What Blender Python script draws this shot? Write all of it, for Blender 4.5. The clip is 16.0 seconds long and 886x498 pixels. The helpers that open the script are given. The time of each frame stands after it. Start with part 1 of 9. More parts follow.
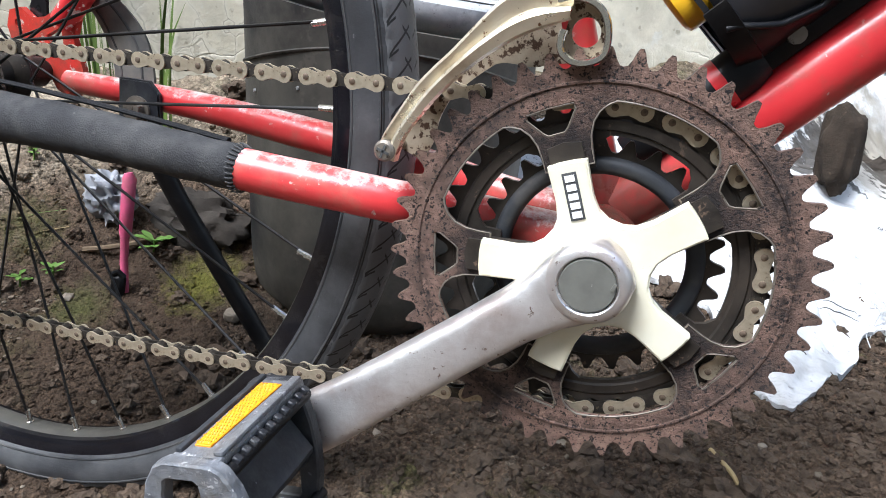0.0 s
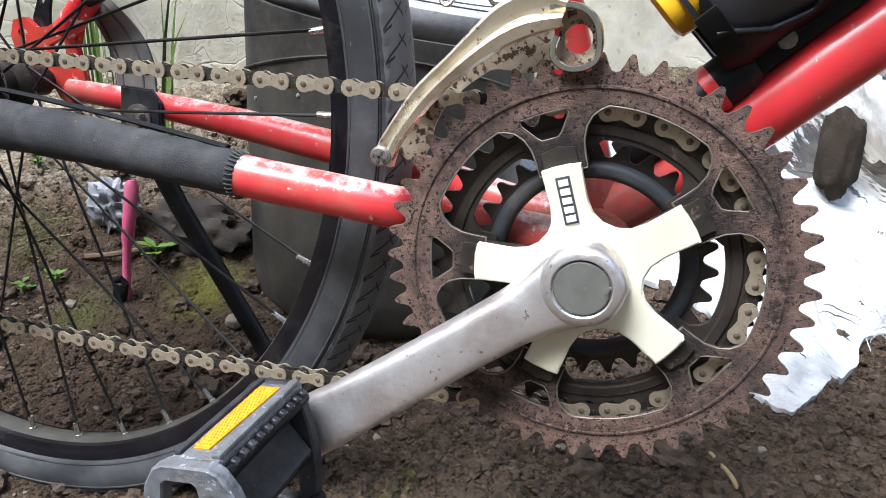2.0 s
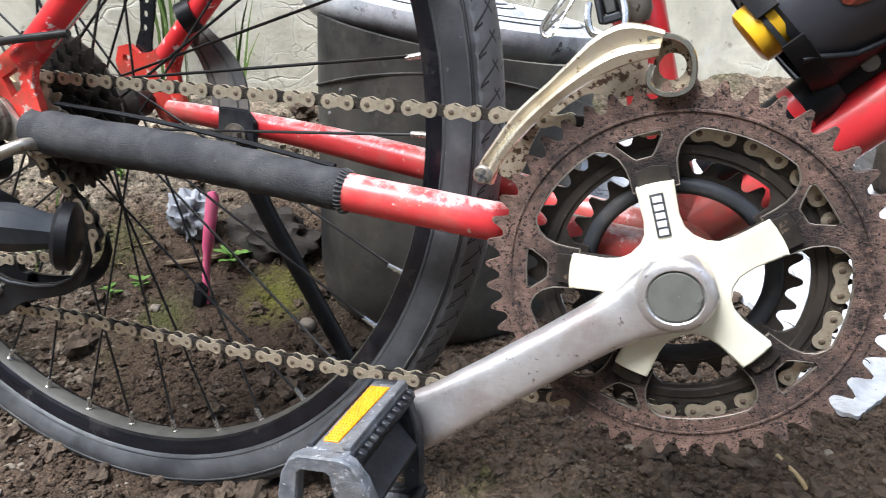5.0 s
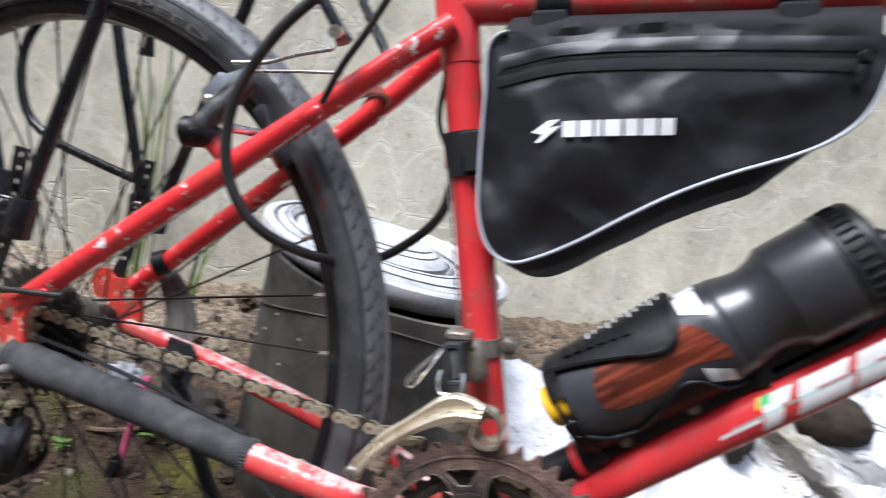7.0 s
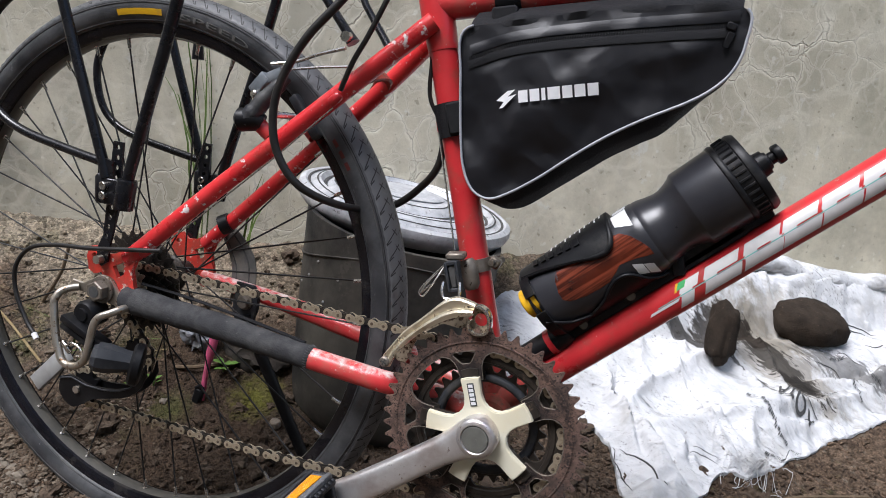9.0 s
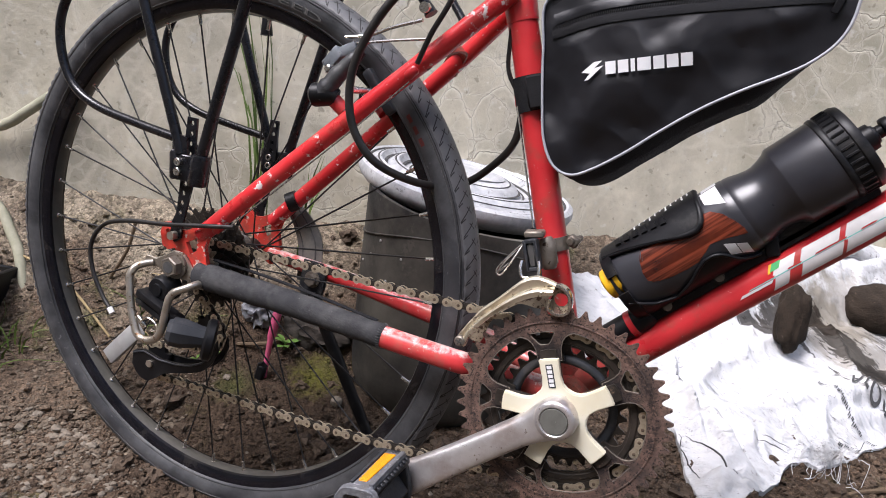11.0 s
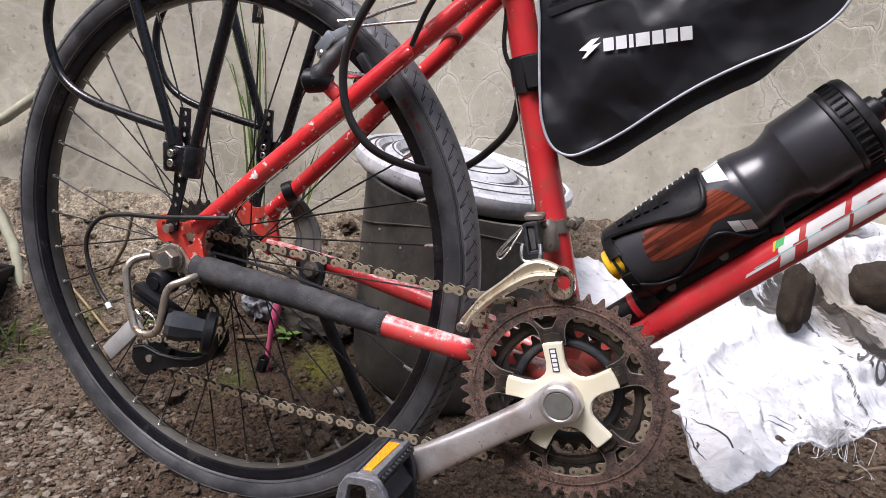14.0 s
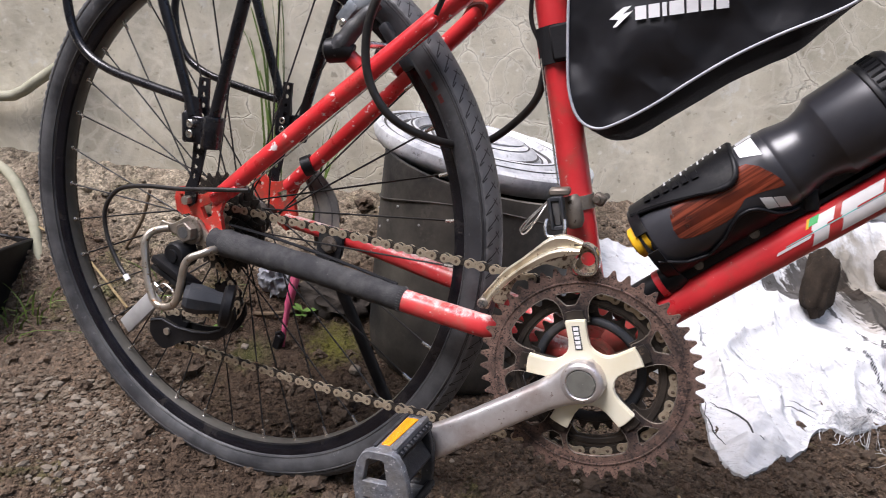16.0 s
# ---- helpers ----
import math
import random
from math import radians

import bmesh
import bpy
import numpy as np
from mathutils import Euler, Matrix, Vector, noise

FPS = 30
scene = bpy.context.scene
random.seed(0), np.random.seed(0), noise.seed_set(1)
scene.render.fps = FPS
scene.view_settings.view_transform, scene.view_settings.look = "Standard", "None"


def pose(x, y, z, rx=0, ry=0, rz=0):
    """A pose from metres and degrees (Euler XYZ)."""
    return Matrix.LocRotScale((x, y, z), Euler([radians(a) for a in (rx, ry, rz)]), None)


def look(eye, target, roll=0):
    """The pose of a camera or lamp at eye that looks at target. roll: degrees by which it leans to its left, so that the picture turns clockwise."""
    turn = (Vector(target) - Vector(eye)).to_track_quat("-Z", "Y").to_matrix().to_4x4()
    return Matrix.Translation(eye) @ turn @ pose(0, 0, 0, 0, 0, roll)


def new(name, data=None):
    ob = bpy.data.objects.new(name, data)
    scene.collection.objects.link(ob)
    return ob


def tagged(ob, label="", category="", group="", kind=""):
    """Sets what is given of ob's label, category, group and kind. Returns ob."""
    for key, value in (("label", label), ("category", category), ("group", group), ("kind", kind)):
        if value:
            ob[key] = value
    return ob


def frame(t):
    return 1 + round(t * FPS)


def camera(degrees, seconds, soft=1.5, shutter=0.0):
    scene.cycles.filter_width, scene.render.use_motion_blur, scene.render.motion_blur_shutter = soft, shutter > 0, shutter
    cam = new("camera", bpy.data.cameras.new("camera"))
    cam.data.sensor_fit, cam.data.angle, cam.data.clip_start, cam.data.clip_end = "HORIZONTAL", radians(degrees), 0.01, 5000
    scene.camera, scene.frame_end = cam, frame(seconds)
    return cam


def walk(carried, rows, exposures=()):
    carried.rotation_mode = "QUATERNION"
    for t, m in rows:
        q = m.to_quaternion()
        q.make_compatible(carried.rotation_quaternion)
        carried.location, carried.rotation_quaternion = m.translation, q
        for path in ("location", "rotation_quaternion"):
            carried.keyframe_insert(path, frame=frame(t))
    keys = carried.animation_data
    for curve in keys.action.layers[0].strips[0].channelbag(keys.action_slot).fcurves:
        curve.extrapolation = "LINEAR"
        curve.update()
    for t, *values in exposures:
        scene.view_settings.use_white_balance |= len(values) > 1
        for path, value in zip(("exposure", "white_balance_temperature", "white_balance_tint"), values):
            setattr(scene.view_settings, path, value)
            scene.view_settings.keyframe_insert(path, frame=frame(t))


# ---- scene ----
cam = camera(68.19, 16.0, soft=0.5, shutter=0.5)
ROWS = [
    (0, 0.0061, -0.3557, 0.3982, 70.25, -5.39, 16.80),
    (0.5, 0.0071, -0.3583, 0.3988, 70.22, -5.00, 17.25),
    (1, 0.0057, -0.3549, 0.3999, 70.88, -5.02, 16.46),
    (1.5, 0.0072, -0.3566, 0.4014, 70.33, -4.52, 17.09),
    (2, 0.0105, -0.3581, 0.3986, 70.80, -5.05, 16.99),
    (2.5, 0.0137, -0.3602, 0.4060, 71.09, -4.37, 16.49),
    (3, 0.0121, -0.3595, 0.4018, 71.28, -4.89, 16.49),
    (5.5, -0.0227, -0.4034, 0.4158, 70.68, -4.56, 21.45),
    (6, -0.0267, -0.4182, 0.4462, 74.06, -7.69, 24.82),
    (6.5, -0.0040, -0.4511, 0.5170, 78.03, -10.59, 23.14),
    (7, 0.0345, -0.4813, 0.5613, 82.51, -14.00, 17.10),
    (7.5, 0.0854, -0.5097, 0.5812, 82.96, -16.96, 9.17),
    (8, 0.1176, -0.5826, 0.5830, 79.22, -11.88, 15.16),
    (8.5, 0.1172, -0.6281, 0.5793, 78.87, -9.33, 19.03),
    (9, 0.1080, -0.6276, 0.5744, 78.49, -9.37, 18.98),
    (11.5, 0.0649, -0.6283, 0.5553, 75.86, -9.01, 22.77),
    (12, 0.0618, -0.6204, 0.5513, 75.42, -8.88, 22.11),
    (12.5, 0.0705, -0.6226, 0.5513, 75.98, -8.44, 22.56),
    (13, 0.0729, -0.6218, 0.5488, 75.36, -8.26, 22.49),
    (13.5, 0.0708, -0.6207, 0.5467, 75.44, -8.67, 22.20),
    (14, 0.0692, -0.6210, 0.5533, 75.75, -7.76, 22.03),
    (14.5, 0.0671, -0.6193, 0.5499, 75.33, -8.27, 22.67),
    (15, 0.0657, -0.6213, 0.5460, 74.57, -7.85, 23.57),
    (15.5, 0.0651, -0.6130, 0.5461, 74.60, -8.05, 22.17),
    (16, 0.0599, -0.6163, 0.5405, 74.22, -8.27, 23.31),
]
EXPOSURES = [(0, 1.46, 5650, 8), (3, 1.46, 5650, 8), (5.5, 1.55, 5720, 8), (6.0, 1.43, 5740, 8), (6.5, 1.20, 5740, 10), (7.0, 1.22, 5720, 11), (7.5, 0.79, 5900, 12), (8.0, 0.47, 5900, 12), (9, 0.59, 5900, 12), (11.5, 0.91, 6080, 18), (16, 0.91, 6080, 18)]
walk(cam, [(t, pose(x, y, z, rx, ry, rz)) for t, x, y, z, rx, ry, rz in ROWS], EXPOSURES)

# ---- light ----
ZB = 0.292  # height of the bottom bracket
world = bpy.data.worlds.new("sky")
scene.world = world
world.use_nodes = True
wn = world.node_tree
bg = wn.nodes["Background"]
sky = wn.nodes.new("ShaderNodeTexSky")
sky.sky_type = "NISHITA"
sky.sun_disc = False
sky.sun_elevation = radians(58)
sky.sun_rotation = radians(215)
sky.dust_density = 4.0
sky.air_density = 1.6
sky.ozone_density = 0.6
wn.links.new(sky.outputs[0], bg.inputs[0])
bg.inputs[1].default_value = 0.10
sun_data = bpy.data.lights.new("sun", "SUN")
sun_data.energy = 2.9
sun_data.angle = radians(30)
sun_data.color = (1.0, 0.98, 0.96)
sun = new("sun", sun_data)
sun.matrix_world = look((-1.6, -2.2, 4.4), (0, 0, 0))


# ---- materials ----
def mat(name, c1, c2, scale=40.0, rough=0.5, metal=0.0, bump=0.0, bscale=None, spots=None, sscale=60.0, samount=0.58,
        rvar=0.12, detail=6.0, coat=0.0, spread=0.18, dust=None, damount=0.55, dscale=9.0, spec=None):
    """Two colours mixed by noise, spots of a third, dust of a fourth, with bump and varied roughness."""
    m = bpy.data.materials.new(name)
    m.use_nodes = True
    t = m.node_tree
    b = t.nodes["Principled BSDF"]
    co = t.nodes.new("ShaderNodeTexCoord")

    def noise_node(sc, det=6.0, ro=0.6):
        n = t.nodes.new("ShaderNodeTexNoise")
        n.inputs["Scale"].default_value = sc
        n.inputs["Detail"].default_value = det
        n.inputs["Roughness"].default_value = ro
        t.links.new(co.outputs["Object"], n.inputs["Vector"])
        return n

    def ramp(src, lo, hi):
        r = t.nodes.new("ShaderNodeMapRange")
        r.inputs["From Min"].default_value = lo
        r.inputs["From Max"].default_value = hi
        t.links.new(src, r.inputs["Value"])
        return r.outputs[0]

    def mix(fac, a, bb):
        x = t.nodes.new("ShaderNodeMix")
        x.data_type = "RGBA"
        for k, v in ((6, a), (7, bb)):
            if isinstance(v, tuple):
                x.inputs[k].default_value = (*v, 1)
            else:
                t.links.new(v, x.inputs[k])
        t.links.new(fac, x.inputs[0])
        return x.outputs[2]

    n1 = noise_node(scale, detail)
    col = mix(ramp(n1.outputs[0], 0.5 - spread, 0.5 + spread), c1, c2)
    if spots:
        n2 = noise_node(sscale, 4.0, 0.7)
        col = mix(ramp(n2.outputs[0], samount, samount + 0.05), col, spots)
    if dust:
        n3 = noise_node(dscale, 8.0, 0.65)
        col = mix(ramp(n3.outputs[0], damount - 0.12, damount + 0.18), col, dust)
    t.links.new(col, b.inputs["Base Color"])
    rr = t.nodes.new("ShaderNodeMapRange")
    rr.inputs["To Min"].default_value = max(0.03, rough - rvar)
    rr.inputs["To Max"].default_value = min(1.0, rough + rvar)
    t.links.new(n1.outputs[0], rr.inputs["Value"])
    t.links.new(rr.outputs[0], b.inputs["Roughness"])
    b.inputs["Metallic"].default_value = metal
    b.inputs["Specular IOR Level"].default_value = spec if spec is not None else (0.22 if rough >= 0.5 and metal < 0.2 else 0.4)
    b.inputs["Coat Weight"].default_value = coat
    b.inputs["Coat Roughness"].default_value = 0.15
    if bump:
        nb = noise_node(bscale or scale * 3, 8.0, 0.65)
        bn = t.nodes.new("ShaderNodeBump")
        bn.inputs["Strength"].default_value = bump
        bn.inputs["Distance"].default_value = 0.002
        t.links.new(nb.outputs[0], bn.inputs["Height"])
        t.links.new(bn.outputs[0], b.inputs["Normal"])
    return m


RED = mat("red_paint", (0.52, 0.022, 0.028), (0.60, 0.038, 0.042), 22, 0.3, bump=0.06, bscale=160, spots=(0.66, 0.50, 0.46), sscale=120, samount=0.665, coat=0.45, dust=(0.24, 0.09, 0.06), damount=0.64, dscale=30)
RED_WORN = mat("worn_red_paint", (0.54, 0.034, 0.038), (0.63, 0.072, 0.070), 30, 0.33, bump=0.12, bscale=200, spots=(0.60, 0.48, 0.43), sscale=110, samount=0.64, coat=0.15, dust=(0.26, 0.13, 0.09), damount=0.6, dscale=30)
RED_CHIPPED = mat("chipped_red_paint", (0.58, 0.022, 0.027), (0.66, 0.040, 0.043), 22, 0.3, bump=0.10, bscale=180, spots=(0.76, 0.68, 0.65), sscale=80, samount=0.612, coat=0.2, dust=(0.26, 0.10, 0.07), damount=0.64, dscale=30)


def grime_shade_round(m, centre, near, far, colour, most=0.9):
    """Colours one place with road dirt, grease, moss, painted shade; uneven at its edge."""
    t = m.node_tree
    b = t.nodes["Principled BSDF"]
    src = b.inputs["Base Color"].links[0].from_socket
    co = t.nodes.new("ShaderNodeTexCoord")
    di = t.nodes.new("ShaderNodeVectorMath")
    di.operation = "DISTANCE"
    di.inputs[1].default_value = centre
    t.links.new(co.outputs["Object"], di.inputs[0])
    no = t.nodes.new("ShaderNodeTexNoise")
    no.inputs["Scale"].default_value = 85
    no.inputs["Detail"].default_value = 8
    no.inputs["Roughness"].default_value = 0.7
    t.links.new(co.outputs["Object"], no.inputs["Vector"])
    ad = t.nodes.new("ShaderNodeMath")
    ad.operation = "MULTIPLY_ADD"
    ad.inputs[1].default_value = (far - near) * 2.4
    t.links.new(no.outputs[0], ad.inputs[0])
    t.links.new(di.outputs["Value"], ad.inputs[2])
    r = t.nodes.new("ShaderNodeMapRange")
    shift = (far - near) * 1.2
    r.inputs["From Min"].default_value, r.inputs["From Max"].default_value = near + shift, far + shift
    r.inputs["To Min"].default_value, r.inputs["To Max"].default_value = most, 0.0
    t.links.new(ad.outputs[0], r.inputs["Value"])
    x = t.nodes.new("ShaderNodeMix")
    x.data_type = "RGBA"
    t.links.new(r.outputs[0], x.inputs[0])
    t.links.new(src, x.inputs[6])
    x.inputs[7].default_value = (*colour, 1)
    t.links.new(x.outputs[2], b.inputs["Base Color"])


for m in (RED, RED_WORN):
    grime_shade_round(m, (0, 0, 0), 0.030, 0.085, (0.19, 0.075, 0.055), 0.8)
BLACKSCUFF = mat("scuffed_black_plastic", (0.008, 0.008, 0.010), (0.030, 0.032, 0.038), 50, 0.45, bump=0.3, bscale=200, spots=(0.16, 0.165, 0.18), sscale=130, samount=0.655, dust=(0.075, 0.074, 0.07), damount=0.56, dscale=34, spec=0.35)
def pale_upper(m):
    """Pale patches by normal on a tube's upper side: wear plus painted sky sheen."""
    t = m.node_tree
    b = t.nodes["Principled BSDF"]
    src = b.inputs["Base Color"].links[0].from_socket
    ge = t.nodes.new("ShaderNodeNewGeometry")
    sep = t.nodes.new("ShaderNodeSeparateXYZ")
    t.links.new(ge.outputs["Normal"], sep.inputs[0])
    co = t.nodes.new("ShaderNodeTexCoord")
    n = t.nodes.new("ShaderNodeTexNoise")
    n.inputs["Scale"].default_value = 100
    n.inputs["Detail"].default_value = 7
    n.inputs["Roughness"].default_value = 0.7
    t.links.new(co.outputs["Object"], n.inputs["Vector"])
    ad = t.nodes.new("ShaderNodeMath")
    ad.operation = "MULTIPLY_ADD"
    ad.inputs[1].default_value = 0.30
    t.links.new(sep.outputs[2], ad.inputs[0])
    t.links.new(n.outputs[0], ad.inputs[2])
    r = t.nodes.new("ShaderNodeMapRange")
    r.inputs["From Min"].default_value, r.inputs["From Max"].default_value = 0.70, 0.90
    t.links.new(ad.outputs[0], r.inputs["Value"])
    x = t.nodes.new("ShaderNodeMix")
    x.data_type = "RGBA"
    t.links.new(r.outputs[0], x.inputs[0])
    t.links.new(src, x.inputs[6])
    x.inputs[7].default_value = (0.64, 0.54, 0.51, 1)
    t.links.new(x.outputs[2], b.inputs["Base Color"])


pale_upper(RED_WORN)
ORANGE = mat("faded_red_paint", (0.66, 0.058, 0.036), (0.60, 0.038, 0.030), 40, 0.38, bump=0.25, bscale=220, spots=(0.66, 0.56, 0.50), sscale=110, samount=0.60, dust=(0.16, 0.075, 0.05), damount=0.555, dscale=60)
GREYALLOY = mat("worn_grey_alloy", (0.15, 0.17, 0.19), (0.26, 0.28, 0.30), 60, 0.45, 0.4, bump=0.2, bscale=300, spots=(0.08, 0.075, 0.07), sscale=150, samount=0.60)
DUSTSTRAP = mat("dusty_strap_plastic", (0.075, 0.075, 0.073), (0.125, 0.120, 0.112), 40, 0.7, bump=0.2, bscale=200, dust=(0.18, 0.165, 0.14), damount=0.56, dscale=30)
SLEEVE = mat("black_neoprene", (0.030, 0.030, 0.032), (0.050, 0.050, 0.052), 60, 0.85, bump=0.6, bscale=900, spots=(0.11, 0.105, 0.10), sscale=170, samount=0.655, dust=(0.088, 0.086, 0.084), damount=0.57, dscale=45)
RUBBER = mat("tyre_rubber", (0.030, 0.031, 0.033), (0.050, 0.051, 0.053), 35, 0.62, bump=0.12, bscale=500, dust=(0.105, 0.10, 0.095), damount=0.56, dscale=14)
RIMBLACK = mat("black_rim", (0.004, 0.004, 0.006), (0.010, 0.010, 0.013), 50, 0.18, bump=0.05, bscale=400, dust=(0.05, 0.045, 0.04), damount=0.70, dscale=30)
RIMINNER = mat("dusty_rim", (0.085, 0.080, 0.068), (0.055, 0.052, 0.046), 60, 0.42, bump=0.1, bscale=300)
SPOKE = mat("black_spoke_steel", (0.014, 0.014, 0.015), (0.034, 0.032, 0.030), 80, 0.42, 0.3)
LOOP = mat("polished_steel", (0.78, 0.75, 0.68), (0.62, 0.57, 0.48), 30, 0.2, 0.95, bump=0.05, bscale=200, spots=(0.30, 0.22, 0.14), sscale=120, samount=0.68)
NIPPLE = mat("nickel", (0.72, 0.70, 0.66), (0.50, 0.47, 0.43), 220, 0.25, 0.95, bump=0.1, bscale=400, spots=(0.26, 0.20, 0.15), sscale=260, samount=0.66)
ALU = mat("scuffed_aluminium", (0.62, 0.59, 0.575), (0.80, 0.785, 0.78), 34, 0.32, 0.78, bump=0.2, bscale=340, spots=(0.26, 0.20, 0.17), sscale=190, samount=0.64, dust=(0.40, 0.30, 0.26), damount=0.57, dscale=20)
STEEL = mat("zinc_steel", (0.52, 0.48, 0.42), (0.40, 0.35, 0.28), 60, 0.33, 0.8, bump=0.15, bscale=300, spots=(0.20, 0.115, 0.06), sscale=130, samount=0.60)
CHROME_RUST = mat("brassy_chrome_with_rust", (0.80, 0.74, 0.60), (0.70, 0.62, 0.47), 60, 0.30, 0.75, bump=0.15, bscale=260, spots=(0.16, 0.075, 0.03), sscale=150, samount=0.60, dust=(0.30, 0.22, 0.13), damount=0.62, dscale=40)
CHAIN = mat("dirty_gold_chain", (0.66, 0.58, 0.44), (0.50, 0.42, 0.29), 200, 0.34, 0.6, bump=0.2, bscale=900, spots=(0.12, 0.08, 0.05), sscale=380, samount=0.61, dust=(0.26, 0.22, 0.17), damount=0.55, dscale=8)
PIN = mat("chain_pin", (0.20, 0.15, 0.11), (0.09, 0.065, 0.045), 400, 0.5, 0.5)
CHAINDARK = mat("greasy_inner_chain", (0.050, 0.042, 0.034), (0.020, 0.017, 0.015), 300, 0.5, 0.4, spots=(0.24, 0.19, 0.12), sscale=500, samount=0.63)
RUST = mat("rusty_chainring", (0.162, 0.098, 0.074), (0.275, 0.178, 0.138), 190, 0.78, 0.15, bump=1.0, bscale=900, spots=(0.024, 0.020, 0.019), sscale=520, samount=0.55, dust=(0.036, 0.032, 0.031), damount=0.54, dscale=26)
grime_shade_round(RUST, (0, -0.057, 0), 0.062, 0.080, (0.020, 0.018, 0.018))


def grime_band(m, centre, inner, outer, colour, most=0.85):
    """A ring of old black grease round one place, broken up by wear."""
    t = m.node_tree
    b = t.nodes["Principled BSDF"]
    src = b.inputs["Base Color"].links[0].from_socket
    co = t.nodes.new("ShaderNodeTexCoord")
    di = t.nodes.new("ShaderNodeVectorMath")
    di.operation = "DISTANCE"
    di.inputs[1].default_value = centre
    t.links.new(co.outputs["Object"], di.inputs[0])
    gap = t.nodes.new("ShaderNodeMath")
    gap.operation = "SUBTRACT"
    gap.inputs[1].default_value = (inner + outer) / 2
    t.links.new(di.outputs["Value"], gap.inputs[0])
    ab = t.nodes.new("ShaderNodeMath")
    ab.operation = "ABSOLUTE"
    t.links.new(gap.outputs[0], ab.inputs[0])
    band = t.nodes.new("ShaderNodeMapRange")
    half = (outer - inner) / 2
    band.inputs["From Min"].default_value, band.inputs["From Max"].default_value = half * 0.35, half
    band.inputs["To Min"].default_value, band.inputs["To Max"].default_value = 1.0, 0.0
    t.links.new(ab.outputs[0], band.inputs["Value"])
    fac = band.outputs[0]
    for scale, lo, hi in ((16, 0.40, 0.56), (420, 0.36, 0.52)):
        no = t.nodes.new("ShaderNodeTexNoise")
        no.inputs["Scale"].default_value = scale
        no.inputs["Detail"].default_value = 5
        t.links.new(co.outputs["Object"], no.inputs["Vector"])
        r = t.nodes.new("ShaderNodeMapRange")
        r.inputs["From Min"].default_value, r.inputs["From Max"].default_value = lo, hi
        t.links.new(no.outputs[0], r.inputs["Value"])
        mu = t.nodes.new("ShaderNodeMath")
        mu.operation = "MULTIPLY"
        t.links.new(fac, mu.inputs[0])
        t.links.new(r.outputs[0], mu.inputs[1])
        fac = mu.outputs[0]
    mu = t.nodes.new("ShaderNodeMath")
    mu.operation = "MULTIPLY"
    mu.inputs[1].default_value = most
    t.links.new(fac, mu.inputs[0])
    x = t.nodes.new("ShaderNodeMix")
    x.data_type = "RGBA"
    t.links.new(mu.outputs[0], x.inputs[0])
    t.links.new(src, x.inputs[6])
    x.inputs[7].default_value = (*colour, 1)
    t.links.new(x.outputs[2], b.inputs["Base Color"])


grime_band(RUST, (0, -0.057, 0), 0.0795, 0.0905, (0.020, 0.018, 0.018), 0.7)
BLACKSTEEL = mat("black_steel_plate", (0.016, 0.014, 0.012), (0.036, 0.030, 0.025), 60, 0.42, 0.15, bump=0.2, bscale=300, spots=(0.13, 0.09, 0.065), sscale=120, samount=0.62, dust=(0.060, 0.048, 0.038), damount=0.55, dscale=40, spec=0.35)
CREAM = mat("cream_plastic", (0.73, 0.70, 0.57), (0.69, 0.63, 0.45), 28, 0.35, bump=0.03, bscale=200, spots=(0.48, 0.40, 0.28), sscale=150, samount=0.70)
CAP = mat("grey_cap", (0.13, 0.13, 0.115), (0.17, 0.17, 0.15), 90, 0.42, 0.15, bump=0.03, bscale=500, spots=(0.4, 0.4, 0.37), sscale=240, samount=0.69)
INK = mat("black_print", (0.045, 0.045, 0.045), (0.09, 0.09, 0.09), 200, 0.6)
WHITEPRINT = mat("white_print", (0.82, 0.82, 0.82), (0.72, 0.72, 0.73), 60, 0.45)
DECAL = mat("silver_white_decal", (0.78, 0.76, 0.75), (0.66, 0.64, 0.63), 60, 0.32, 0.1, spots=(0.6, 0.2, 0.17), sscale=200, samount=0.70)
CYAN = mat("cyan_line", (0.12, 0.50, 0.46), (0.16, 0.56, 0.50), 60, 0.4)
GREEN = mat("green_print", (0.06, 0.38, 0.13), (0.10, 0.45, 0.12), 60, 0.4)
YELLOW = mat("yellow_plastic", (0.78, 0.45, 0.012), (0.70, 0.38, 0.01), 60, 0.4, dust=(0.4, 0.26, 0.06), damount=0.66, dscale=60)
NYLON = mat("black_nylon", (0.007, 0.007, 0.009), (0.014, 0.014, 0.017), 16, 0.40, bump=0.12, bscale=1500, rvar=0.10, spec=0.38)


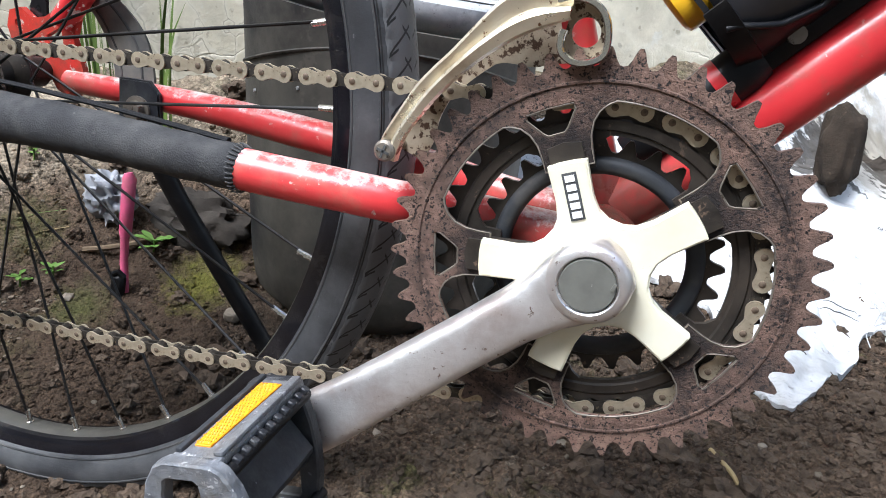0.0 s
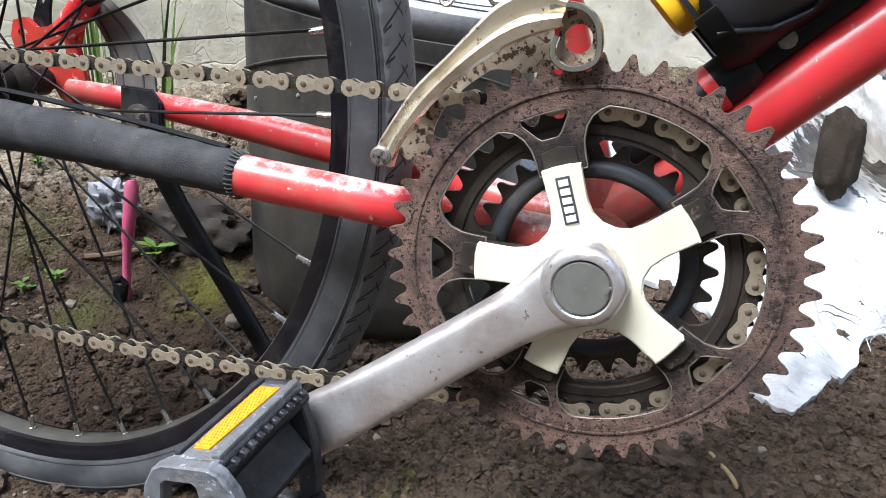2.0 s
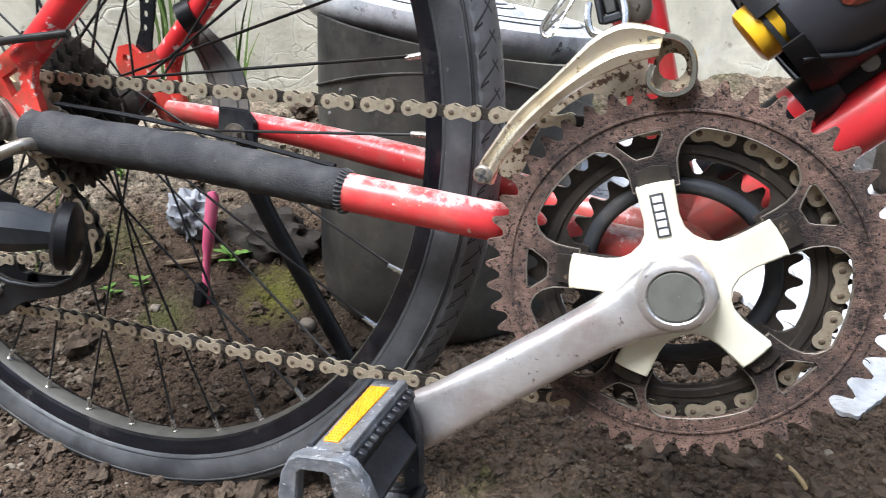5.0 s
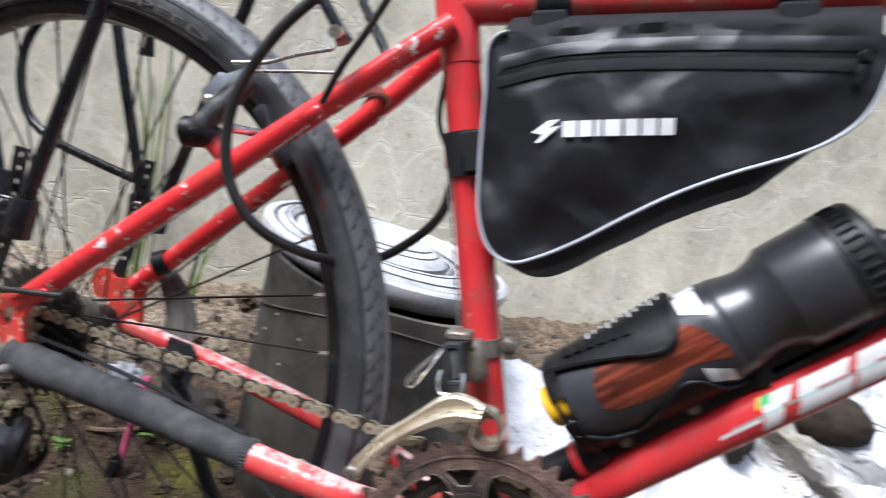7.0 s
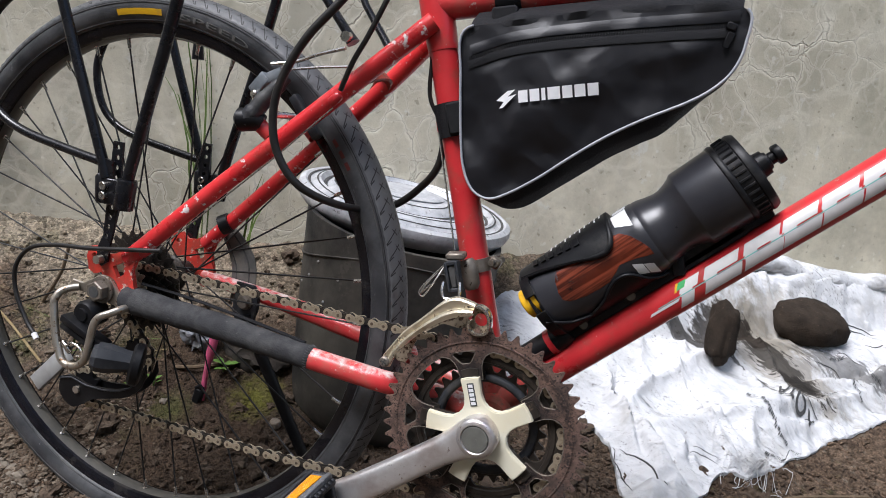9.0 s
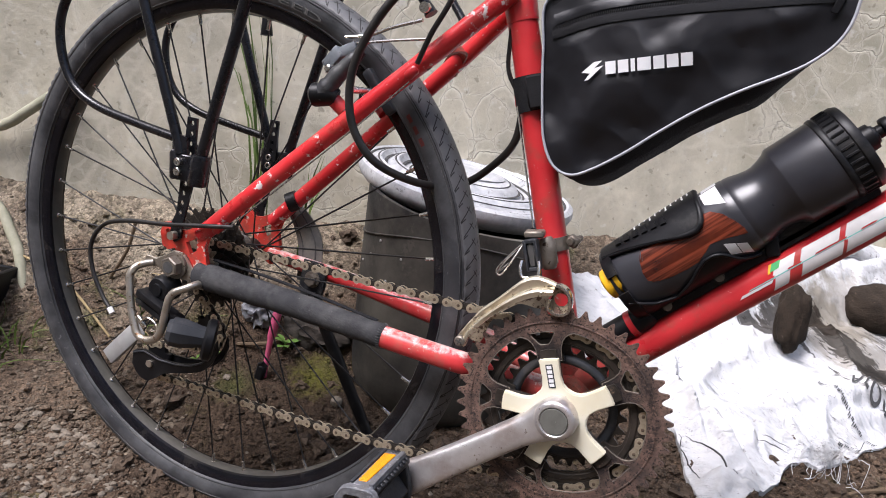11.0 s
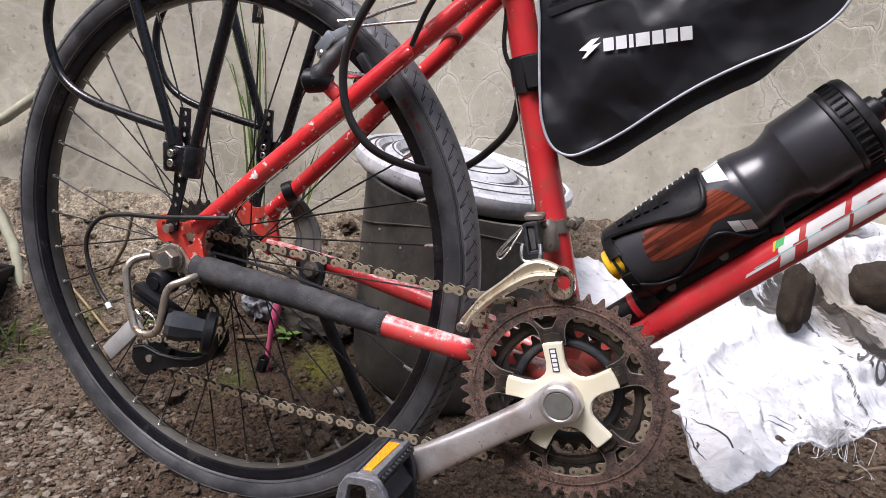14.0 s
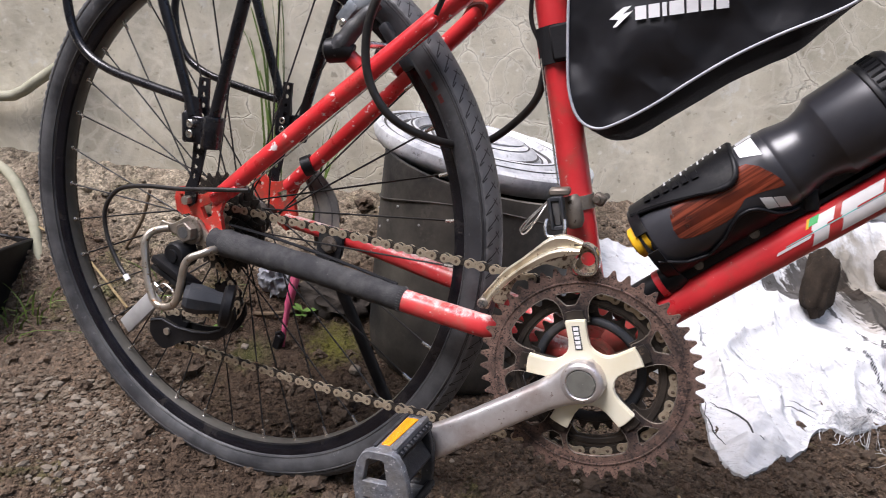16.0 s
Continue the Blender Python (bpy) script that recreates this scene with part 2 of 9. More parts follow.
def crumple(m, scale, high, strength=0.8):
    """Soft sharp-edged creases of a slack fabric."""
    t = m.node_tree
    b = t.nodes["Principled BSDF"]
    co = t.nodes.new("ShaderNodeTexCoord")
    wa = t.nodes.new("ShaderNodeTexNoise")
    wa.inputs["Scale"].default_value = scale * 0.7
    t.links.new(co.outputs["Object"], wa.inputs["Vector"])
    x = t.nodes.new("ShaderNodeMix")
    x.data_type = "VECTOR"
    x.inputs[0].default_value = 0.06
    t.links.new(co.outputs["Object"], x.inputs[4])
    t.links.new(wa.outputs["Color"], x.inputs[5])
    vo = t.nodes.new("ShaderNodeTexVoronoi")
    vo.feature = "SMOOTH_F1"
    vo.inputs["Smoothness"].default_value = 0.25
    vo.inputs["Scale"].default_value = scale
    t.links.new(x.outputs[1], vo.inputs["Vector"])
    bn = t.nodes.new("ShaderNodeBump")
    bn.inputs["Strength"].default_value = strength
    bn.inputs["Distance"].default_value = high
    t.links.new(vo.outputs["Distance"], bn.inputs["Height"])
    t.links.new(b.inputs["Normal"].links[0].from_socket, bn.inputs["Normal"])
    t.links.new(bn.outputs[0], b.inputs["Normal"])


crumple(NYLON, 24, 0.007, 0.85)
NYLONBAND = mat("black_webbing", (0.007, 0.007, 0.008), (0.013, 0.013, 0.015), 300, 0.7, bump=0.5, bscale=1400)
PIPING = mat("grey_reflective_piping", (0.42, 0.43, 0.46), (0.30, 0.31, 0.34), 40, 0.4)
BLACKPLASTIC = mat("black_plastic", (0.005, 0.005, 0.006), (0.010, 0.010, 0.011), 40, 0.42, bump=0.06, bscale=300, dust=(0.040, 0.038, 0.035), damount=0.66, dscale=40, spec=0.22)
GREYPLASTIC = mat("dark_grey_plastic", (0.022, 0.024, 0.027), (0.040, 0.042, 0.047), 30, 0.5, bump=0.1, bscale=200, dust=(0.09, 0.082, 0.075), damount=0.62, dscale=40, spec=0.25)
BOTTLE = mat("smoked_bottle_plastic", (0.020, 0.020, 0.024), (0.034, 0.034, 0.039), 14, 0.30, bump=0.05, bscale=160, spots=(0.07, 0.068, 0.065), sscale=240, samount=0.70, spec=0.5)
COLA = mat("brown_translucent_bottle", (0.085, 0.016, 0.007), (0.018, 0.006, 0.005), 18, 0.22, coat=0.4, bump=0.03, bscale=90, detail=4.0, spread=0.14)


def streak_along(m, along_dir, across_dir, colour):
    """Pale streaks drawn out along one direction: highlights painted onto translucent plastic."""
    t = m.node_tree
    b = t.nodes["Principled BSDF"]
    src = b.inputs["Base Color"].links[0].from_socket
    co = t.nodes.new("ShaderNodeTexCoord")
    cb = t.nodes.new("ShaderNodeCombineXYZ")
    for k, (d, sc) in enumerate(((along_dir, 9.0), (across_dir, 210.0), ((0, 1, 0), 60.0))):
        dot = t.nodes.new("ShaderNodeVectorMath")
        dot.operation = "DOT_PRODUCT"
        dot.inputs[1].default_value = [q * sc for q in d]
        t.links.new(co.outputs["Object"], dot.inputs[0])
        t.links.new(dot.outputs["Value"], cb.inputs[k])
    no = t.nodes.new("ShaderNodeTexNoise")
    no.inputs["Scale"].default_value = 1.0
    no.inputs["Detail"].default_value = 5
    t.links.new(cb.outputs[0], no.inputs["Vector"])
    r = t.nodes.new("ShaderNodeMapRange")
    r.inputs["From Min"].default_value, r.inputs["From Max"].default_value = 0.47, 0.68
    t.links.new(no.outputs[0], r.inputs["Value"])
    x = t.nodes.new("ShaderNodeMix")
    x.data_type = "RGBA"
    t.links.new(r.outputs[0], x.inputs[0])
    t.links.new(src, x.inputs[6])
    x.inputs[7].default_value = (*colour, 1)
    t.links.new(x.outputs[2], b.inputs["Base Color"])


streak_along(COLA, (0.692, 0, 0.722), (-0.722, 0, 0.692), (0.26, 0.055, 0.026))
HOUSING = mat("black_cable_housing", (0.014, 0.013, 0.013), (0.028, 0.026, 0.024), 80, 0.36)
REFLECT = mat("amber_reflector", (0.80, 0.34, 0.008), (0.62, 0.22, 0.004), 300, 0.25, coat=0.4, bump=0.1)
REDMARK = mat("worn_red_print", (0.16, 0.030, 0.026), (0.07, 0.030, 0.028), 300, 0.6)
DIMGREY = mat("worn_grey_print", (0.22, 0.22, 0.21), (0.10, 0.10, 0.098), 260, 0.6)
PALEGREY = mat("grey_reflector", (0.34, 0.34, 0.33), (0.28, 0.275, 0.265), 60, 0.5)
RACK = mat("black_rack_paint", (0.006, 0.006, 0.008), (0.012, 0.012, 0.014), 60, 0.28, coat=0.25, bump=0.03, spec=0.3)
MUD = mat("dark_brown_stone", (0.036, 0.026, 0.018), (0.019, 0.014, 0.010), 40, 0.95, bump=1.0, bscale=260, spots=(0.08, 0.058, 0.04), sscale=120, samount=0.64)
PIPE = mat("white_pipe", (0.74, 0.75, 0.75), (0.66, 0.67, 0.66), 10, 0.4)
GREENPIPE = mat("green_pipe", (0.07, 0.33, 0.09), (0.10, 0.40, 0.12), 12, 0.4)
PINK = mat("pink_plastic", (0.66, 0.12, 0.24), (0.56, 0.09, 0.19), 40, 0.45, dust=(0.25, 0.13, 0.10), damount=0.56, dscale=26)
GRASS = mat("grass_blade", (0.075, 0.125, 0.025), (0.13, 0.18, 0.045), 40, 0.6)
STRAW = mat("dry_straw", (0.36, 0.28, 0.15), (0.25, 0.18, 0.09), 60, 0.8)
TWIG = mat("twig_bark", (0.10, 0.07, 0.045), (0.15, 0.11, 0.07), 60, 0.85, bump=0.4)
PEBBLE = mat("pale_pebble", (0.235, 0.200, 0.158), (0.13, 0.108, 0.083), 60, 0.88, bump=0.5, bscale=300)
PEBBLE_SOIL = mat("dry_soil_crumb", (0.190, 0.152, 0.112), (0.085, 0.064, 0.046), 60, 0.95, bump=0.8, bscale=300)
CLOD = mat("soil_clod", (0.118, 0.086, 0.061), (0.052, 0.037, 0.026), 60, 0.96, bump=1.0, bscale=420)
HOSE = mat("weathered_pale_hose", (0.38, 0.36, 0.27), (0.24, 0.24, 0.17), 30, 0.7, bump=0.3, bscale=150)
TRASH = mat("grey_plastic_film", (0.36, 0.37, 0.40), (0.16, 0.165, 0.18), 26, 0.42, bump=0.4, bscale=60)
CHARRED = mat("dark_rotten_wood", (0.020, 0.017, 0.014), (0.055, 0.046, 0.038), 30, 0.85, bump=1.0, bscale=140)


def soil_material():
    m = mat("soil", (0.168, 0.118, 0.080), (0.082, 0.055, 0.037), 9, 0.96, bump=1.0, bscale=240, spots=(0.17, 0.135, 0.10), sscale=70, samount=0.60, rvar=0.03)
    t = m.node_tree
    b = t.nodes["Principled BSDF"]
    co = t.nodes.new("ShaderNodeTexCoord")
    src = b.inputs["Base Color"].links[0].from_socket
    for sc, lo, hi, colr in ((5.0, 0.56, 0.72, (0.20, 0.17, 0.13)), (7.3, 0.565, 0.68, (0.080, 0.095, 0.022))):
        n = t.nodes.new("ShaderNodeTexNoise")
        n.inputs["Scale"].default_value = sc
        n.inputs["Detail"].default_value = 9
        n.inputs["Roughness"].default_value = 0.7
        off = t.nodes.new("ShaderNodeVectorMath")
        off.inputs[1].default_value = (sc, 0.37 * sc, 0)
        t.links.new(co.outputs["Object"], off.inputs[0])
        t.links.new(off.outputs[0], n.inputs["Vector"])
        r = t.nodes.new("ShaderNodeMapRange")
        r.inputs["From Min"].default_value, r.inputs["From Max"].default_value = lo, hi
        r.inputs["To Max"].default_value = 0.75
        t.links.new(n.outputs[0], r.inputs["Value"])
        x = t.nodes.new("ShaderNodeMix")
        x.data_type = "RGBA"
        t.links.new(r.outputs[0], x.inputs[0])
        t.links.new(src, x.inputs[6])
        x.inputs[7].default_value = (*colr, 1)
        src = x.outputs[2]
    t.links.new(src, b.inputs["Base Color"])
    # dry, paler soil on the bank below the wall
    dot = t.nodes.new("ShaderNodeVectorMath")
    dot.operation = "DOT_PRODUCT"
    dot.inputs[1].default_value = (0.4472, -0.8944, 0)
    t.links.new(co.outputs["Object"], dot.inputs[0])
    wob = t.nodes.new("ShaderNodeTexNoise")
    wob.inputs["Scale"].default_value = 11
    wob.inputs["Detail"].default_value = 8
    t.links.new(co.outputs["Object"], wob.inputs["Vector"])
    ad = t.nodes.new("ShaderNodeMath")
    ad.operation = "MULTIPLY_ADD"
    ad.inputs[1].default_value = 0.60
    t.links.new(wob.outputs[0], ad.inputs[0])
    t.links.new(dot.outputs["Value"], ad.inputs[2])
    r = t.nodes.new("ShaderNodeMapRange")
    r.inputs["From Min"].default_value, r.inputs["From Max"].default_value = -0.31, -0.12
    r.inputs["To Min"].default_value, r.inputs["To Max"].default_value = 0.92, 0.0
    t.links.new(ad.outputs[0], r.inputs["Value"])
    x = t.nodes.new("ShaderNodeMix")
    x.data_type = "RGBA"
    # the paleness fades to a quarter towards the tub
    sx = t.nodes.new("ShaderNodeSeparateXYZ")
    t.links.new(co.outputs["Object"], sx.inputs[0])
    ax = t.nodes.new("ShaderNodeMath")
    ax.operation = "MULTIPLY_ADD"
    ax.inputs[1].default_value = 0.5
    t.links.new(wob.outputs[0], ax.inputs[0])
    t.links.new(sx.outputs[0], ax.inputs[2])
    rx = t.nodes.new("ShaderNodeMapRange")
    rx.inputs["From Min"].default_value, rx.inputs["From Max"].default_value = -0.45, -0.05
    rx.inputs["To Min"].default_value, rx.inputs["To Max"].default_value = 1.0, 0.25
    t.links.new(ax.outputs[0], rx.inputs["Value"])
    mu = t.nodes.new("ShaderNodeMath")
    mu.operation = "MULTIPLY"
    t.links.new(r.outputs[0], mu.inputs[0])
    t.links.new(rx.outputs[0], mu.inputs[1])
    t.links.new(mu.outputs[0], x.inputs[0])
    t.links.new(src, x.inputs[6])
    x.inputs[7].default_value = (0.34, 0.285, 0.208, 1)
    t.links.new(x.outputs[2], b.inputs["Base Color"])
    # grains of two sizes, in relief and in tone
    first = [n for n in t.nodes if n.type == "BUMP"][0]
    first.inputs["Distance"].default_value = 0.008
    last, tone = first, x.outputs[2]
    for sc, dist, dark in ((130, 0.0032, 0.38), (340, 0.0018, 0.32)):
        v = t.nodes.new("ShaderNodeTexVoronoi")
        v.inputs["Scale"].default_value = sc
        v.inputs["Randomness"].default_value = 1.0
        t.links.new(co.outputs["Object"], v.inputs["Vector"])
        bn = t.nodes.new("ShaderNodeBump")
        bn.invert = True
        bn.inputs["Strength"].default_value = 0.9
        bn.inputs["Distance"].default_value = dist
        t.links.new(v.outputs["Distance"], bn.inputs["Height"])
        t.links.new(last.outputs[0], bn.inputs["Normal"])
        last = bn
        sp = t.nodes.new("ShaderNodeSeparateColor")
        t.links.new(v.outputs["Color"], sp.inputs[0])
        g = t.nodes.new("ShaderNodeMapRange")
        g.inputs["To Min"].default_value, g.inputs["To Max"].default_value = 1 - dark, 1 + dark
        t.links.new(sp.outputs[0], g.inputs["Value"])
        mul = t.nodes.new("ShaderNodeVectorMath")
        mul.operation = "SCALE"
        t.links.new(tone, mul.inputs[0])
        t.links.new(g.outputs[0], mul.inputs["Scale"])
        tone = mul.outputs[0]
    t.links.new(tone, b.inputs["Base Color"])
    t.links.new(last.outputs[0], b.inputs["Normal"])
    return m


def plaster_material():
    """Grey-beige cement render: blotches, a net of cracks with pale edges, run-off stains and pits."""
    m = mat("cement_render", (0.665, 0.615, 0.485), (0.47, 0.435, 0.335), 3.4, 0.9, bump=0.7, bscale=90, spots=(0.63, 0.61, 0.53), sscale=22, samount=0.60, rvar=0.05, detail=12, spread=0.13, dust=(0.35, 0.325, 0.25), damount=0.565, dscale=8)
    t = m.node_tree
    b = t.nodes["Principled BSDF"]
    co = t.nodes.new("ShaderNodeTexCoord")
    src = b.inputs["Base Color"].links[0].from_socket
    last = b.inputs["Normal"].links[0].from_socket

    def noise_of(scale, detail, vec=None):
        n = t.nodes.new("ShaderNodeTexNoise")
        n.inputs["Scale"].default_value = scale
        n.inputs["Detail"].default_value = detail
        t.links.new(vec or co.outputs["Object"], n.inputs["Vector"])
        return n

    def span(value, lo, hi, a, z):
        r = t.nodes.new("ShaderNodeMapRange")
        for k, v in (("From Min", lo), ("From Max", hi), ("To Min", a), ("To Max", z)):
            r.inputs[k].default_value = v
        t.links.new(value, r.inputs["Value"])
        return r.outputs[0]

    def times(p, q):
        mu = t.nodes.new("ShaderNodeMath")
        mu.operation = "MULTIPLY"
        t.links.new(p, mu.inputs[0])
        t.links.new(q, mu.inputs[1])
        return mu.outputs[0]

    def over(fac, colour):
        x = t.nodes.new("ShaderNodeMix")
        x.data_type = "RGBA"
        t.links.new(fac, x.inputs[0])
        t.links.new(src, x.inputs[6])
        x.inputs[7].default_value = (*colour, 1)
        return x.outputs[2]

    # run-off stains, drawn out downwards
    mp = t.nodes.new("ShaderNodeMapping")
    mp.inputs["Scale"].default_value = (9, 9, 1.6)
    t.links.new(co.outputs["Object"], mp.inputs["Vector"])
    src = over(span(noise_of(1.0, 7, mp.outputs[0]).outputs[0], 0.53, 0.72, 0.0, 0.55), (0.30, 0.285, 0.235))
    # small pits and pale flecks
    src = over(span(noise_of(70, 4).outputs[0], 0.63, 0.69, 0.0, 0.6), (0.24, 0.215, 0.16))
    src = over(span(noise_of(48, 3).outputs[0], 0.66, 0.72, 0.0, 0.6), (0.72, 0.70, 0.62))
    warp = noise_of(9, 5)
    ad = t.nodes.new("ShaderNodeVectorMath")
    ad.operation = "MULTIPLY_ADD"
    ad.inputs[1].default_value = (0.10, 0.10, 0.10)
    t.links.new(warp.outputs["Color"], ad.inputs[0])
    t.links.new(co.outputs["Object"], ad.inputs[2])
    # finer cracks where the render has come loose behind the wheel, few elsewhere
    gr = t.nodes.new("ShaderNodeVectorMath")
    gr.operation = "DISTANCE"
    gr.inputs[1].default_value = (-0.50, 0.0, 0.50)
    t.links.new(co.outputs["Object"], gr.inputs[0])
    fade = t.nodes.new("ShaderNodeMath")
    fade.operation = "MULTIPLY_ADD"
    fade.inputs[1].default_value = -0.16
    t.links.new(gr.outputs["Value"], fade.inputs[0])
    t.links.new(noise_of(3.2, 3).outputs[0], fade.inputs[2])
    mask = span(fade.outputs[0], 0.37, 0.53, 0.0, 1.0)
    wide = span(fade.outputs[0], 0.29, 0.48, 0.15, 1.0)
    for sc, width, dark, light, high in ((10.0, 0.015, (0.22, 0.195, 0.14), (0.76, 0.72, 0.60), 0.003), (23.0, 0.020, (0.33, 0.295, 0.22), (0.64, 0.605, 0.50), 0.0012)):
        v = t.nodes.new("ShaderNodeTexVoronoi")
        v.feature = "DISTANCE_TO_EDGE"
        v.inputs["Scale"].default_value = sc
        t.links.new(ad.outputs[0], v.inputs["Vector"])
        src = over(times(span(v.outputs["Distance"], width * 1.2, width * 4.5, 0.62, 0.0), wide), light)
        crack = times(span(v.outputs["Distance"], width * 0.25, width, 0.8, 0.0), mask)
        src = over(crack, dark)
        bn = t.nodes.new("ShaderNodeBump")
        bn.invert = True
        bn.inputs["Strength"].default_value = 0.5
        bn.inputs["Distance"].default_value = high
        t.links.new(crack, bn.inputs["Height"])
        t.links.new(last, bn.inputs["Normal"])
        last = bn.outputs[0]
    t.links.new(last, b.inputs["Normal"])
    t.links.new(src, b.inputs["Base Color"])
    return m


def tread_material():
    """Tyre rubber whose tread band carries slanted sipes; u runs round the tyre, v across it."""
    m = mat("tyre_tread", (0.024, 0.025, 0.028), (0.042, 0.043, 0.047), 35, 0.46, bump=0.22, bscale=500, spots=(0.13, 0.13, 0.132), sscale=90, samount=0.66, dust=(0.100, 0.101, 0.104), damount=0.52, dscale=18, spec=0.45)
    t = m.node_tree
    b = t.nodes["Principled BSDF"]
    uv = t.nodes.new("ShaderNodeUVMap")
    sep = t.nodes.new("ShaderNodeSeparateXYZ")
    t.links.new(uv.outputs[0], sep.inputs[0])

    def calc(op, a, bb=None):
        n = t.nodes.new("ShaderNodeMath")
        n.operation = op
        for k, v in ((0, a), (1, bb)):
            if v is None:
                continue
            if isinstance(v, (int, float)):
                n.inputs[k].default_value = v
            else:
                t.links.new(v, n.inputs[k])
        return n.outputs[0]

    u, v = sep.outputs[0], sep.outputs[1]
    off = calc("ABSOLUTE", calc("SUBTRACT", v, 0.5))        # distance from the crown
    side = calc("SIGN", calc("SUBTRACT", v, 0.5))

    def slit(count, shift, slant, lo, hi, wide):
        """Thin cuts, count of them round the tyre, between two distances from the crown."""
        saw = calc("FRACT", calc("ADD", calc("ADD", calc("MULTIPLY", u, count), calc("MULTIPLY", off, slant)), calc("ADD", calc("MULTIPLY", side, 0.21), shift)))
        return calc("MULTIPLY", calc("LESS_THAN", saw, wide), calc("MULTIPLY", calc("GREATER_THAN", off, lo), calc("LESS_THAN", off, hi)))

    groove = calc("MULTIPLY", calc("GREATER_THAN", off, 0.222), calc("LESS_THAN", off, 0.230))
    for cut in (slit(126.0, 0.0, 6.5, 0.060, 0.196, 0.10), slit(126.0, 0.36, -9.0, 0.060, 0.105, 0.13), slit(126.0, 0.55, 4.0, 0.140, 0.196, 0.09), slit(126.0, 0.50, 6.5, 0.0, 0.035, 0.09)):
        groove = calc("MAXIMUM", groove, cut)
    src = b.inputs["Base Color"].links[0].from_socket
    tread = t.nodes.new("ShaderNodeMix")
    tread.data_type = "RGBA"
    t.links.new(calc("MULTIPLY", calc("LESS_THAN", off, 0.205), 0.72), tread.inputs[0])
    t.links.new(src, tread.inputs[6])
    tread.inputs[7].default_value = (0.118, 0.119, 0.122, 1)
    x = t.nodes.new("ShaderNodeMix")
    x.data_type = "RGBA"
    t.links.new(calc("MULTIPLY", groove, 0.95), x.inputs[0])
    t.links.new(tread.outputs[2], x.inputs[6])
    x.inputs[7].default_value = (0.005, 0.005, 0.005, 1)
    t.links.new(x.outputs[2], b.inputs["Base Color"])
    bn = t.nodes.new("ShaderNodeBump")
    bn.invert = True
    bn.inputs["Strength"].default_value = 0.9
    bn.inputs["Distance"].default_value = 0.0015
    t.links.new(groove, bn.inputs["Height"])
    for n in t.nodes:
        if n.type == "BUMP" and n != bn:
            t.links.new(n.outputs[0], bn.inputs["Normal"])
    t.links.new(bn.outputs[0], b.inputs["Normal"])
    return m


